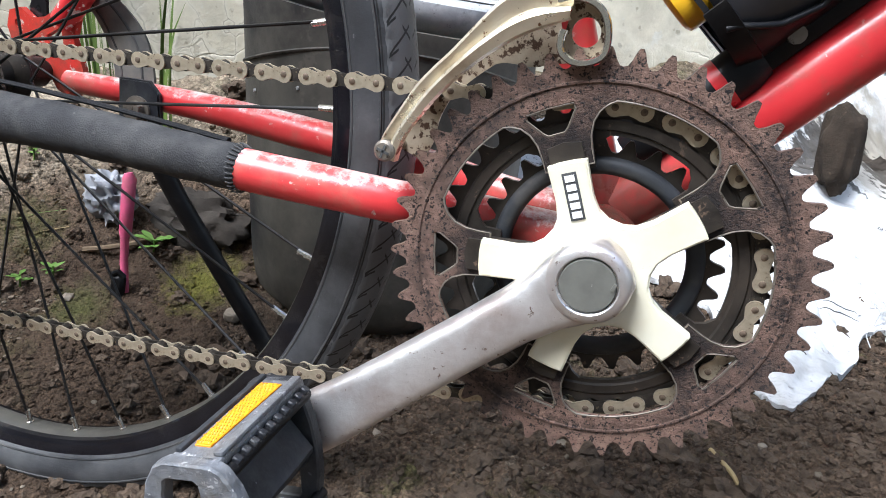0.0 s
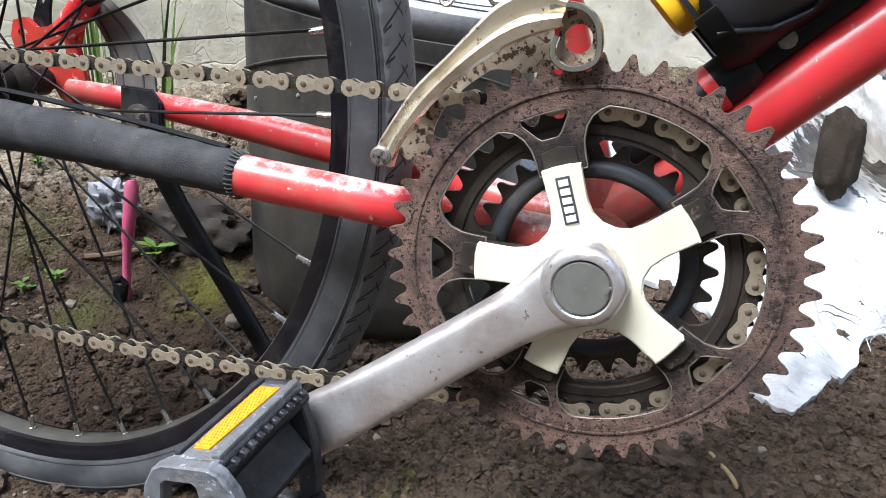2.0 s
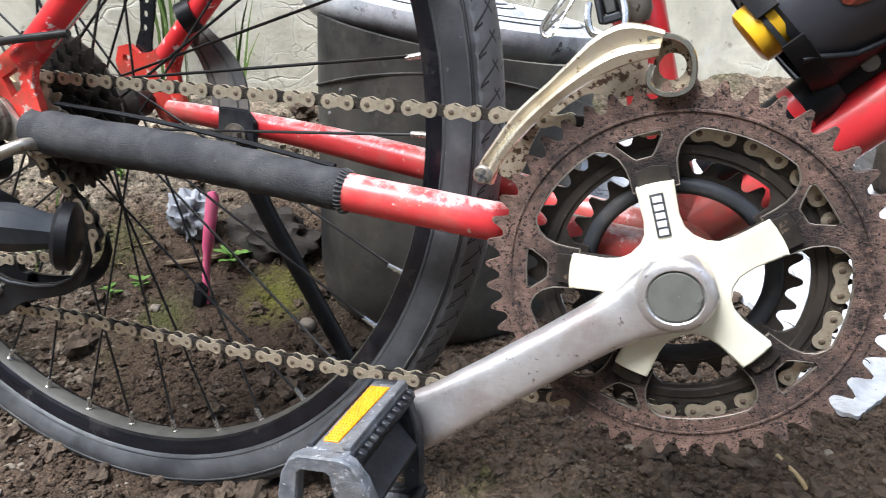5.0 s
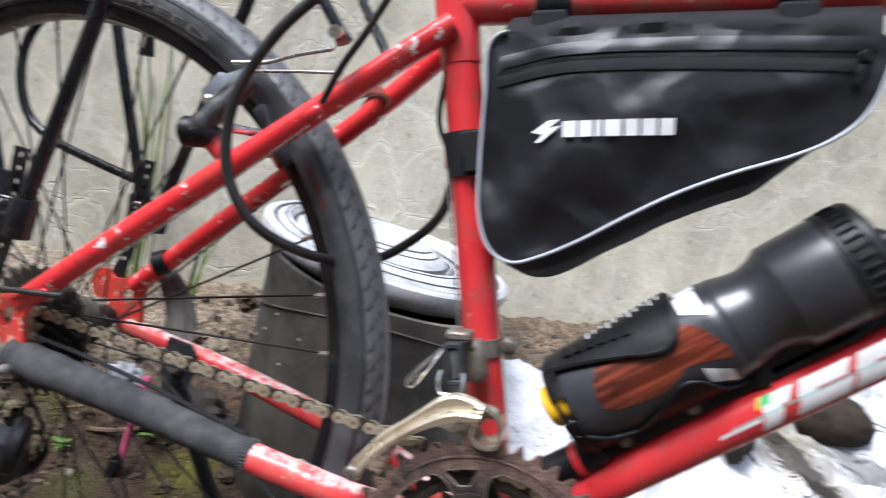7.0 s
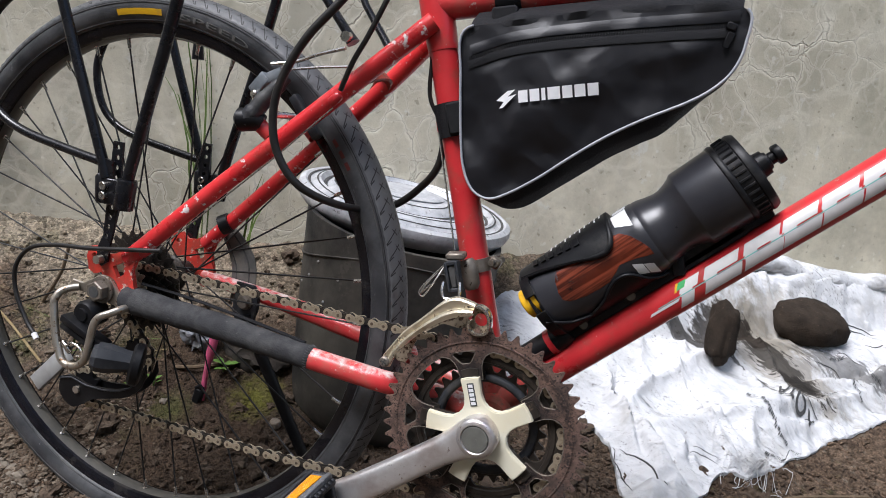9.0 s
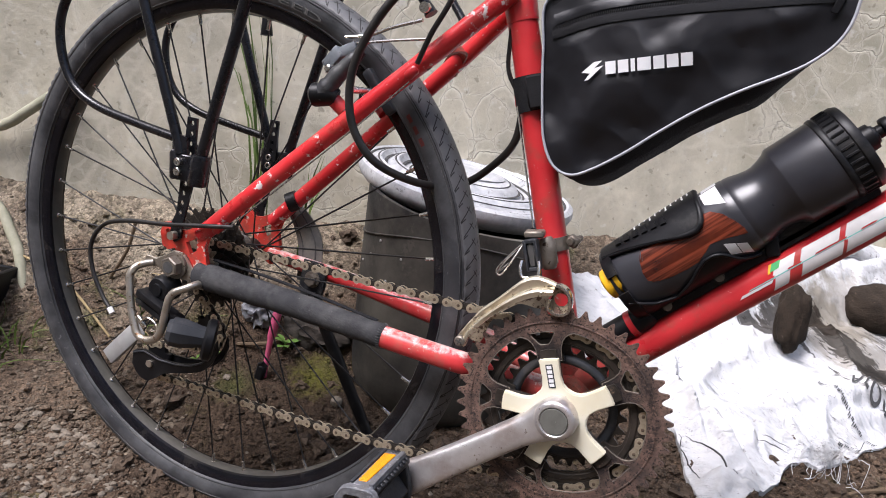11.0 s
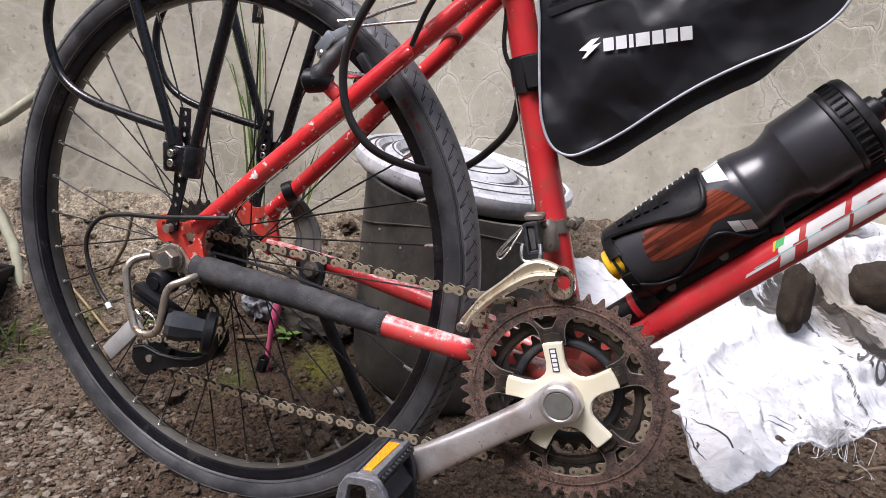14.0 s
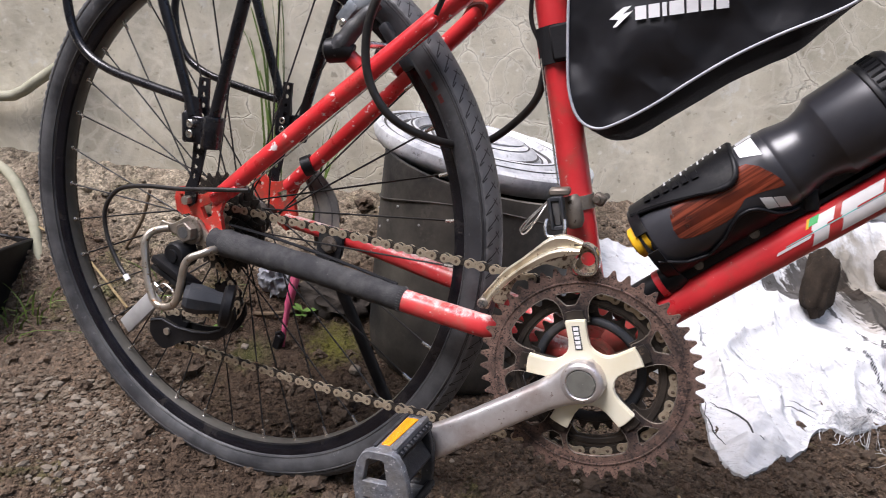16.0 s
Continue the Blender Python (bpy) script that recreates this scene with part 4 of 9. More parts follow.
def build_frame():
    bm = bmesh.new()
    lathe(bm, [(0.0, -0.034), (0.0205, -0.034), (0.0212, -0.032), (0.0212, 0.032), (0.0205, 0.034), (0.0, 0.034)], seg=32)
    frame_part = part("frame", bm, GREASYRED, bicycle, "greasy red bottom bracket shell")
    tube_part("seat_tube", [(0, 0, 0.005), (-0.1185, 0, 0.345)], 0.0145, RED, frame_part, "scratched red seat tube", 28)
    tube_part("seat_lug", [(-0.1175, 0, 0.343), (-0.1275, 0, 0.371), (-0.145, 0, 0.422)], [0.0152, 0.0165, 0.0165], RED, frame_part, "", 28)
    tube_part("seat_post", [(-0.144, 0, 0.42), (-0.17, 0, 0.50)], 0.0134, ALU, frame_part)
    tube_part("down_tube", [DT0 + DT * 0.012, DT0 + DT * 0.62], 0.0162, RED, frame_part, "red down tube with peeling silver lettering", 32)
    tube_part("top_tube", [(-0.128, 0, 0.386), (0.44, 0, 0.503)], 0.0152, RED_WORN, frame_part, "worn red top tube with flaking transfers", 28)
    tube_part("head_tube", [(0.432, 0, 0.570), (0.478, 0, 0.430)], 0.0185, RED, frame_part, "", 28)
    for sgn in (-1, 1):
        stay = [(-0.420, 0.065 * sgn, 0.074), (-0.330, 0.055 * sgn, 0.163), (-0.20, 0.036 * sgn, 0.291), (-0.126, 0.017 * sgn, 0.368)]
        tube_part("seat_stay", spline(stay, 6), 0.0093, RED_CHIPPED, frame_part, "red seat stay with chipped paint", 20)
        ch = [(-0.420, 0.066 * sgn, 0.030), (-0.30, 0.061 * sgn, 0.026), (-0.189, 0.0535 * sgn, 0.018), (-0.140, 0.0480 * sgn, 0.0145), (-0.104, 0.0415 * sgn, 0.0113), (-0.072, 0.0295 * sgn, 0.0085), (-0.040, 0.0245 * sgn, 0.005), (-0.012, 0.0225 * sgn, 0.003)]
        pts = spline(ch, 6)
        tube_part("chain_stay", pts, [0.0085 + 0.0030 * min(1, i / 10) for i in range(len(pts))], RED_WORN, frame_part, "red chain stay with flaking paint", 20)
        # dropout plate with its slot and eyelet
        out = [(-0.474, 0.066), (-0.470, 0.078), (-0.459, 0.081), (-0.449, 0.074), (-0.436, 0.076), (-0.416, 0.088), (-0.404, 0.082), (-0.411, 0.062), (-0.405, 0.040), (-0.404, 0.024), (-0.418, 0.016),
               (-0.431, 0.022), (-0.436, 0.030), (-0.4435, 0.029), (-0.449, 0.036), (-0.447, 0.046), (-0.452, 0.052), (-0.462, 0.048), (-0.470, 0.052)]
        hole = circle(0.0032, 14, (-0.463, 0.069))
        win = [(-0.437, 0.062), (-0.422, 0.070), (-0.421, 0.056), (-0.430, 0.050)]
        bm = bmesh.new()
        plate(bm, [out, hole, win], 0.0640 * sgn, 0.0695 * sgn)
        part("dropout", bm, ORANGE, frame_part, "faded orange-red dropout")
    # bridge between the stays, a folded arch with holes
    bm = bmesh.new()
    arch = spline([(-0.200, -0.038, 0.288), (-0.190, -0.030, 0.302), (-0.181, -0.012, 0.311), (-0.181, 0.012, 0.311), (-0.190, 0.030, 0.302), (-0.200, 0.038, 0.288)], 5)
    rows = []
    for q in arch:
        rows.append([bm.verts.new(q + Vector((0.0085 * k, 0, 0.004 - 0.005 * k - 0.0015 * k * k))) for k in (-1, -0.3, 0.3, 1)])
    for p, q in zip(rows, rows[1:]):
        for k in range(3):
            bm.faces.new((p[k], p[k + 1], q[k + 1], q[k]))
    thicken(bm, 0.0028)
    bridge = part("brake_bridge", bm, GREASYRED, frame_part, "dirty pressed bridge between the stays")
    # dark disc in place of the shade inside a bolt hole
    bm = bmesh.new()
    tube(bm, [(-0.1865, -0.024, 0.3095), (-0.1855, -0.024, 0.3055)], 0.0040, 14)
    part("hole_disc", bm, INK, bridge, "dark disc painted in for a bolt hole")
    # cable stop under the near stay and small bosses
    for p, d in (((-0.204, -0.046, 0.281), (0.6, 0, 0.65)), ((-0.395, -0.068, 0.088), (0.7, 0, 0.7)), ((-0.106, -0.004, 0.272), (-0.3, 0, 0.94))):
        bm = bmesh.new()
        q, dd = Vector(p), Vector(d).normalized()
        tube(bm, [q - dd * 0.007, q - dd * 0.005, q + dd * 0.005, q + dd * 0.007], [0.0035, 0.005, 0.005, 0.0035], 14)
        part("cable_stop", bm, RED, frame_part)
    # neoprene sleeve on the drive-side chain stay
    sl = spline([(-0.419, -0.0655, 0.029), (-0.38, -0.0650, 0.028), (-0.30, -0.061, 0.026), (-0.24, -0.0575, 0.022), (-0.188, -0.0535, 0.018)], 8)
    rad = [0.0155 - 0.0032 * i / (len(sl) - 1) + 0.0004 * math.sin(i * 1.7) for i in range(len(sl))]
    rad[0] -= 0.002
    rad[-1] -= 0.0008
    bm = bmesh.new()
    tube(bm, sl, rad, 28)
    sleeve = part("chain_stay_sleeve", bm, SLEEVE, bicycle, "black neoprene chain stay protector with stitched ends")
    bm = bmesh.new()
    for k in range(30):
        a = 2 * math.pi * k / 30
        c = Vector((-0.1885, -0.0535, 0.018))
        e = Vector((0.02 * 0, math.cos(a), math.sin(a)))
        tube(bm, [c + e * 0.0120 + Vector((0.0005, 0, 0)), c + e * 0.0131 + Vector((-0.0015, 0, 0)), c + e * 0.0134 + Vector((-0.0036, 0, 0.0004))], 0.00045, 6)
    part("stitching", bm, INK, sleeve)
    bm = bmesh.new()
    tube(bm, spline([(-0.405, -0.058, 0.0475), (-0.34, -0.056, 0.0455), (-0.27, -0.053, 0.0395), (-0.20, -0.050, 0.0315)], 6), [0.0026] * 19, 8, flat=0.6)
    part("velcro_edge", bm, NYLONBAND, sleeve)
    return frame_part


frame_part = build_frame()


def on_down_tube(s, a, r):
    """A point on the down tube: s along it, a the angle from the drive side upwards."""
    return DT0 + DT * s + (Vector((0, -1, 0)) * math.cos(a) + DTN * math.sin(a)) * r


def tube_patch(bm, s0, s1, a0, a1, r, lean=0.0, n=6):
    grid = []
    for i in range(n + 1):
        a = a0 + (a1 - a0) * i / n
        k = lean * (i / n - 0.5)
        grid.append([bm.verts.new(on_down_tube(s0 + k, a, r)), bm.verts.new(on_down_tube(s1 + k, a, r))])
    for p, q in zip(grid, grid[1:]):
        bm.faces.new((p[0], p[1], q[1], q[0]))


def build_lettering():
    """Brand marks on the down tube as plain blocks, a thin cyan line and a small coloured corner."""
    tube_ob = bpy.data.objects["down_tube"]
    starts = (0.2130, 0.2370, 0.2752, 0.3110, 0.3456, 0.3808, 0.4165)
    ends = (0.2352, 0.2740, 0.3125, 0.3462, 0.3812, 0.4165, 0.4510)
    for i, (a, e) in enumerate(zip(starts, ends)):
        bm = bmesh.new()
        tube_patch(bm, a + 0.003, e - 0.001, 0.14, 0.68, 0.01653, 0.007)
        tube_patch(bm, a - 0.003, (a + 0.010 if i == 0 else e - 0.005), -0.64, 0.00, 0.01653, 0.007)
        tube_patch(bm, a, a + 0.012, -0.01, 0.15, 0.01651, 0.002)
        if i in (2, 4, 5):
            tube_patch(bm, e - 0.013, e - 0.003, -0.01, 0.15, 0.01651, 0.002)
        part("lettering_block", bm, DECAL, tube_ob, "peeling silver-white brand block")
    bm = bmesh.new()
    tube_patch(bm, 0.190, 0.470, 0.02, 0.062, 0.01672)
    part("decal_line", bm, CYAN, tube_ob, "thin cyan line")
    bm = bmesh.new()
    tube_patch(bm, 0.2145, 0.2225, 0.36, 0.72, 0.01676, 0.005)
    part("decal_corner", bm, GREEN, tube_ob, "green and yellow corner of the transfer")
    bm = bmesh.new()
    tube_patch(bm, 0.2120, 0.2145, 0.30, 0.74, 0.01674, 0.005)
    part("decal_corner", bm, YELLOW, tube_ob, "green and yellow corner of the transfer")
    bm = bmesh.new()
    tube_patch(bm, 0.181, 0.210, -0.16, -0.02, 0.01655, 0.003)
    part("decal_line", bm, DECAL, tube_ob)
    # top tube transfer
    bm = bmesh.new()
    d = Vector((0.568, 0, 0.117)).normalized()
    up = Vector((-d.z, 0, d.x))
    top = bpy.data.objects["top_tube"]

    def top_patch(s0, s1, a0, a1, r, ragged=0.0):
        bm = bmesh.new()
        rows = []
        for i in range(7):
            a = a0 + (a1 - a0) * i / 6
            o = (Vector((0, -1, 0)) * math.cos(a) + up * math.sin(a)) * r
            k0, k1 = (ragged * noise.noise((s0 * 90, i * 0.9, k)) for k in (0.3, 7.7))
            rows.append([bm.verts.new(Vector((-0.128, 0, 0.386)) + d * q + o) for q in (s0 + k0, s1 + k1)])
        for p, q in zip(rows, rows[1:]):
            bm.faces.new((p[0], p[1], q[1], q[0]))
        return bm

    bar = part("transfer", top_patch(0.392, 0.53, 0.32, 0.72, 0.0156), CYAN, top, "cyan bar of a flaked transfer")
    for i in range(6):
        part("transfer_block", top_patch(0.398 + 0.021 * i, 0.413 + 0.021 * i, 0.40, 0.64, 0.01578), WHITEPRINT, bar)
    part("transfer", top_patch(0.400, 0.470, 0.14, 0.26, 0.0156), WHITEPRINT, top, "white flaked transfer strip")
    for s0, s1, a0, a1, mt in ((0.037, 0.053, 0.35, 1.15, YELLOW), (0.085, 0.097, 0.40, 1.10, YELLOW), (0.245, 0.262, 0.10, 0.95, YELLOW), (0.262, 0.280, -0.2, 0.75, DECAL), (0.300, 0.325, 0.75, 1.15, DECAL), (0.340, 0.372, 0.80, 1.20, DECAL)):
        part("transfer", top_patch(s0, s1, a0, a1, 0.0156, 0.006), mt, top, "flaked remains of a pale transfer")


build_lettering()


def wheel_meshes():
    """Meshes of a wheel whose axle is the y axis."""
    out = {}
    bm = bmesh.new()
    lathe(bm, [(0.2985, -0.0115), (0.2992, -0.0130), (0.2980, -0.0136), (0.2966, -0.0132), (0.2885, -0.0129), (0.2868, -0.0118), (0.2838, -0.0105), (0.2828, -0.0075)], seg=144)
    lathe(bm, [(0.2828, 0.0075), (0.2838, 0.0105), (0.2868, 0.0118), (0.2885, 0.0129), (0.2966, 0.0132), (0.2980, 0.0136), (0.2992, 0.0130), (0.2985, 0.0115)], seg=144)
    out["rim"] = link_mesh("rim", bm, RIMBLACK, 40)
    bm = bmesh.new()
    lathe(bm, [(0.2830, -0.0078), (0.2819, -0.005), (0.2814, 0.0), (0.2819, 0.005), (0.2830, 0.0078)], seg=144)
    out["rim_bed"] = link_mesh("rim_bed", bm, RIMINNER, 60)
    # tyre with u round it and v across it
    n, k = 540, 36
    bm = bmesh.new()
    uvl = bm.loops.layers.uv.new("uv")
    rows = []
    lug = (0.0, 0.0013, 0.0013)
    for i in range(k + 1):
        f = i / k
        a = math.radians(-152 + 304 * f)
        ry, rr = 0.0195 * math.sin(a), 0.0205 * math.cos(a)
        edge = math.exp(-((abs(f - 0.5) - 0.200) / 0.016) ** 2)     # small lugs along the edge of the tread
        rows.append([bm.verts.new(((0.3105 + rr + edge * lug[j % 3]) * math.cos(2 * math.pi * j / n), ry + 0.7 * edge * lug[j % 3] * (1 if f > 0.5 else -1), (0.3105 + rr + edge * lug[j % 3]) * math.sin(2 * math.pi * j / n))) for j in range(n)])
    for i in range(k):
        for j in range(n):
            j2 = (j + 1) % n
            f = bm.faces.new((rows[i][j], rows[i][j2], rows[i + 1][j2], rows[i + 1][j]))
            for lp, (u, v) in zip(f.loops, ((j / n, i / k), ((j + 1) / n, i / k), ((j + 1) / n, (i + 1) / k), (j / n, (i + 1) / k))):
                lp[uvl].uv = (u, v)
    out["tyre"] = link_mesh("tyre", bm, TREAD, 60)
    for key, a in (("shoulder", 74), ("bead", 128)):
        bm = bmesh.new()
        for sgn in (-1, 1):
            rr, yy = 0.3105 + 0.0205 * math.cos(radians(a)), sgn * 0.0195 * math.sin(radians(a))
            tube(bm, [(rr * math.cos(2 * math.pi * j / 160), yy, rr * math.sin(2 * math.pi * j / 160)) for j in range(160)], 0.0009, 6, closed=True)
        out[key] = link_mesh("sidewall_rib", bm, RUBBER, 60)
    bm = bmesh.new()
    tube(bm, [(0, 0, 0.2838), (0, 0, 0.2804), (0, 0, 0.2799), (0, 0, 0.2699)], [0.0030, 0.0030, 0.0021, 0.0019], 8)
    out["nipple"] = link_mesh("nipple", bm, NIPPLE, 40)
    bm = bmesh.new()
    lathe(bm, [(0.005, -0.0745), (0.005, -0.066), (0.0085, -0.066), (0.0085, -0.058), (0.012, -0.058), (0.012, -0.026), (0.0225, -0.025), (0.024, -0.0235), (0.024, -0.0215), (0.0225, -0.020), (0.0145, -0.017), (0.0145, 0.024),
               (0.0225, 0.027), (0.024, 0.0285), (0.024, 0.0305), (0.0225, 0.032), (0.012, 0.033), (0.012, 0.058), (0.008, 0.058), (0.008, 0.066), (0.005, 0.066), (0.005, 0.080)], seg=28)
    out["hub"] = link_mesh("hub", bm, BLACKSTEEL, 30)
    for side, y in (("near", -0.0225), ("far", 0.0295)):
        for lead in (-1, 1):
            bm = bmesh.new()
            ha = lead * math.radians(62)
            h = Vector((math.sin(ha) * 0.0215, y, math.cos(ha) * 0.0215))
            tube(bm, [h, h.lerp(Vector((0, 0, 0.2799)), 0.5), (0, 0, 0.2799)], 0.00105, 6)
            out[f"spoke_{side}{lead}"] = link_mesh("spoke", bm, SPOKE, 60)
    return out


WHEEL = wheel_meshes()


def build_wheel(name, label, at, turn, phase):
    rim = new(name, WHEEL["rim"])
    rim.parent = bicycle
    rim.matrix_local = Matrix.Translation(at) @ turn
    tagged(rim, label)

    def sub(n, me, ang=None, lab=""):
        o = new(n, me)
        o.parent = rim
        if ang is not None:
            o.matrix_local = Matrix.Rotation(ang, 4, "Y")
        if lab:
            tagged(o, lab)
        return o

    sub("rim_bed", WHEEL["rim_bed"])
    sub("tyre", WHEEL["tyre"], None, "dusty black slick tyre with slanted sipes")
    sub("sidewall_rib", WHEEL["shoulder"])
    sub("sidewall_rib", WHEEL["bead"])
    sub("hub", WHEEL["hub"])
    for i in range(36):
        a = math.radians(90) - math.radians(phase + 10 * i)
        side = "near" if i % 2 == 0 else "far"
        lead = 1 if (i // 2) % 2 == 0 else -1
        sub("spoke", WHEEL[f"spoke_{side}{lead}"], a)
        sub("nipple", WHEEL["nipple"], a)
    return rim


rear = build_wheel("rear_wheel", "black spoked rear wheel with dusty slick tyre", HUB, Matrix(), -87.4)
front = build_wheel("front_wheel", "black spoked front wheel turned across the frame", FRONT, Matrix.Rotation(radians(-70), 4, "Z"), 3.0)


def tyre_decals():
    """Sidewall marks: a yellow patch and pale bars."""
    def arc(bm, a0, a1, r0, r1, y):
        n = max(2, int((a1 - a0) / 2))
        rows = []
        for i in range(n + 1):
            a = radians(a0 + (a1 - a0) * i / n)
            rows.append([bm.verts.new((r * math.cos(a), y(r), r * math.sin(a))) for r in (r0, (r0 + r1) / 2, r1)])
        for p, q in zip(rows, rows[1:]):
            for k in range(2):
                bm.faces.new((p[k], p[k + 1], q[k + 1], q[k]))

    def side(r):
        c = min(1.0, max(-1.0, (r - 0.3105) / 0.0205))
        return -0.0195 * math.sqrt(max(0.0, 1 - c * c)) - 0.0006

    tyre = [o for o in rear.children if o.name.startswith("tyre")][0]
    bm = bmesh.new()
    arc(bm, 90, 101.5, 0.3030, 0.3095, side)
    part("sidewall_patch", bm, YELLOW, tyre, "worn yellow sidewall patch")
    font = bpy.data.curves.new("word", "FONT")
    font.body = "SPEED"
    font.size = 0.0092
    font.extrude = 0.0003
    holder = new("word", font)
    bpy.context.view_layer.update()
    flat = bpy.data.meshes.new_from_object(holder.evaluated_get(bpy.context.evaluated_depsgraph_get()))
    bpy.data.objects.remove(holder)
    bm = bmesh.new()
    bm.from_mesh(flat)
    wide = max(v.co.x for v in bm.verts)
    for v in bm.verts:
        a, r = radians(85.5 - 17.5 * v.co.x / wide), 0.3025 + v.co.y
        v.co = (r * math.cos(a), side(r) - v.co.z - 0.0002, r * math.sin(a))
    part("sidewall_word", bm, DIMGREY, tyre, "worn pale grey sidewall word", 0)
    for a in (42.0, 39.5, 37.0):
        bm = bmesh.new()
        arc(bm, a - 1.6, a, 0.3040, 0.3085, side)
        part("sidewall_mark", bm, REDMARK, tyre, "worn dark red sidewall mark")


tyre_decals()


# spoke reflector
bm = bmesh.new()
box(bm, (0.075, 0.008, 0.022), pose(-0.1315, -0.019, -0.150, 0, 0, 0) @ pose(0, 0, 0, 0, -48, 0), 0.002, 2)
part("spoke_reflector", bm, PALEGREY, rear, "flat grey spoke reflector")


def build_front_fork():
    """The fork that carries the turned front wheel."""
    m = Matrix.Translation((0.478, 0, 0.435)) @ Matrix.Rotation(radians(-70), 4, "Z")
    bm = bmesh.new()
    tube(bm, [m @ Vector((0.0, -0.05, -0.02)), m @ Vector((0.0, 0, 0.0)), m @ Vector((0.0, 0.05, -0.02))], 0.014, 16)
    crown = part("fork", bm, BLACKPLASTIC, bicycle, "dark front fork")
    for sgn in (-1, 1):
        a = Vector((0.478, 0, 0.42)) + (Matrix.Rotation(radians(-70), 4, "Z") @ Vector((0, 0.05 * sgn, 0)))
        b = FRONT + (Matrix.Rotation(radians(-70), 4, "Z") @ Vector((0, 0.052 * sgn, 0)))
        tube_part("fork_blade", [a, a.lerp(b, 0.5), b], [0.012, 0.011, 0.008], BLACKPLASTIC, crown)


build_front_fork()


# ---- drivetrain ----
ARM0 = 110.7        # angle of the upright spider arm
CRANK = -140.6      # angle of the crank arm


def toothed(n, tip, root_r, phase=0.0):
    pts = []
    st = 2 * math.pi / n
    h = tip - root_r
    for i in range(n):
        for f, q in ((-0.5, 0.0), (-0.36, 0.06), (-0.24, 0.36), (-0.14, 0.78), (-0.06, 1.0), (0.06, 1.0), (0.14, 0.78), (0.24, 0.36), (0.36, 0.06)):
            a = phase + (i + f) * st
            r = root_r + h * q
            pts.append((r * math.cos(a), r * math.sin(a)))
    return pts


def inner_loop(gap_r, tab):
    """The inside of a ring with five tabs: gap_r between them; tab is (radius, half width) from ring to tip."""
    pts = []
    for k in range(5):
        a0 = radians(ARM0 + 72 * k)
        u, v = Vector((math.cos(a0), math.sin(a0))), Vector((-math.sin(a0), math.cos(a0)))
        lo = math.atan2(tab[0][1], tab[0][0])
        for i in range(6):
            a = a0 - radians(36) + (radians(36) - lo) * i / 6
            pts.append((gap_r * math.cos(a), gap_r * math.sin(a)))
        for r, w in tab:
            q = u * r - v * w
            pts.append((q.x, q.y))
        for r, w in reversed(tab):
            q = u * r + v * w
            pts.append((q.x, q.y))
        for i in range(5):
            a = a0 + lo + (radians(36) - lo) * (i + 1) / 6
            pts.append((gap_r * math.cos(a), gap_r * math.sin(a)))
    return pts


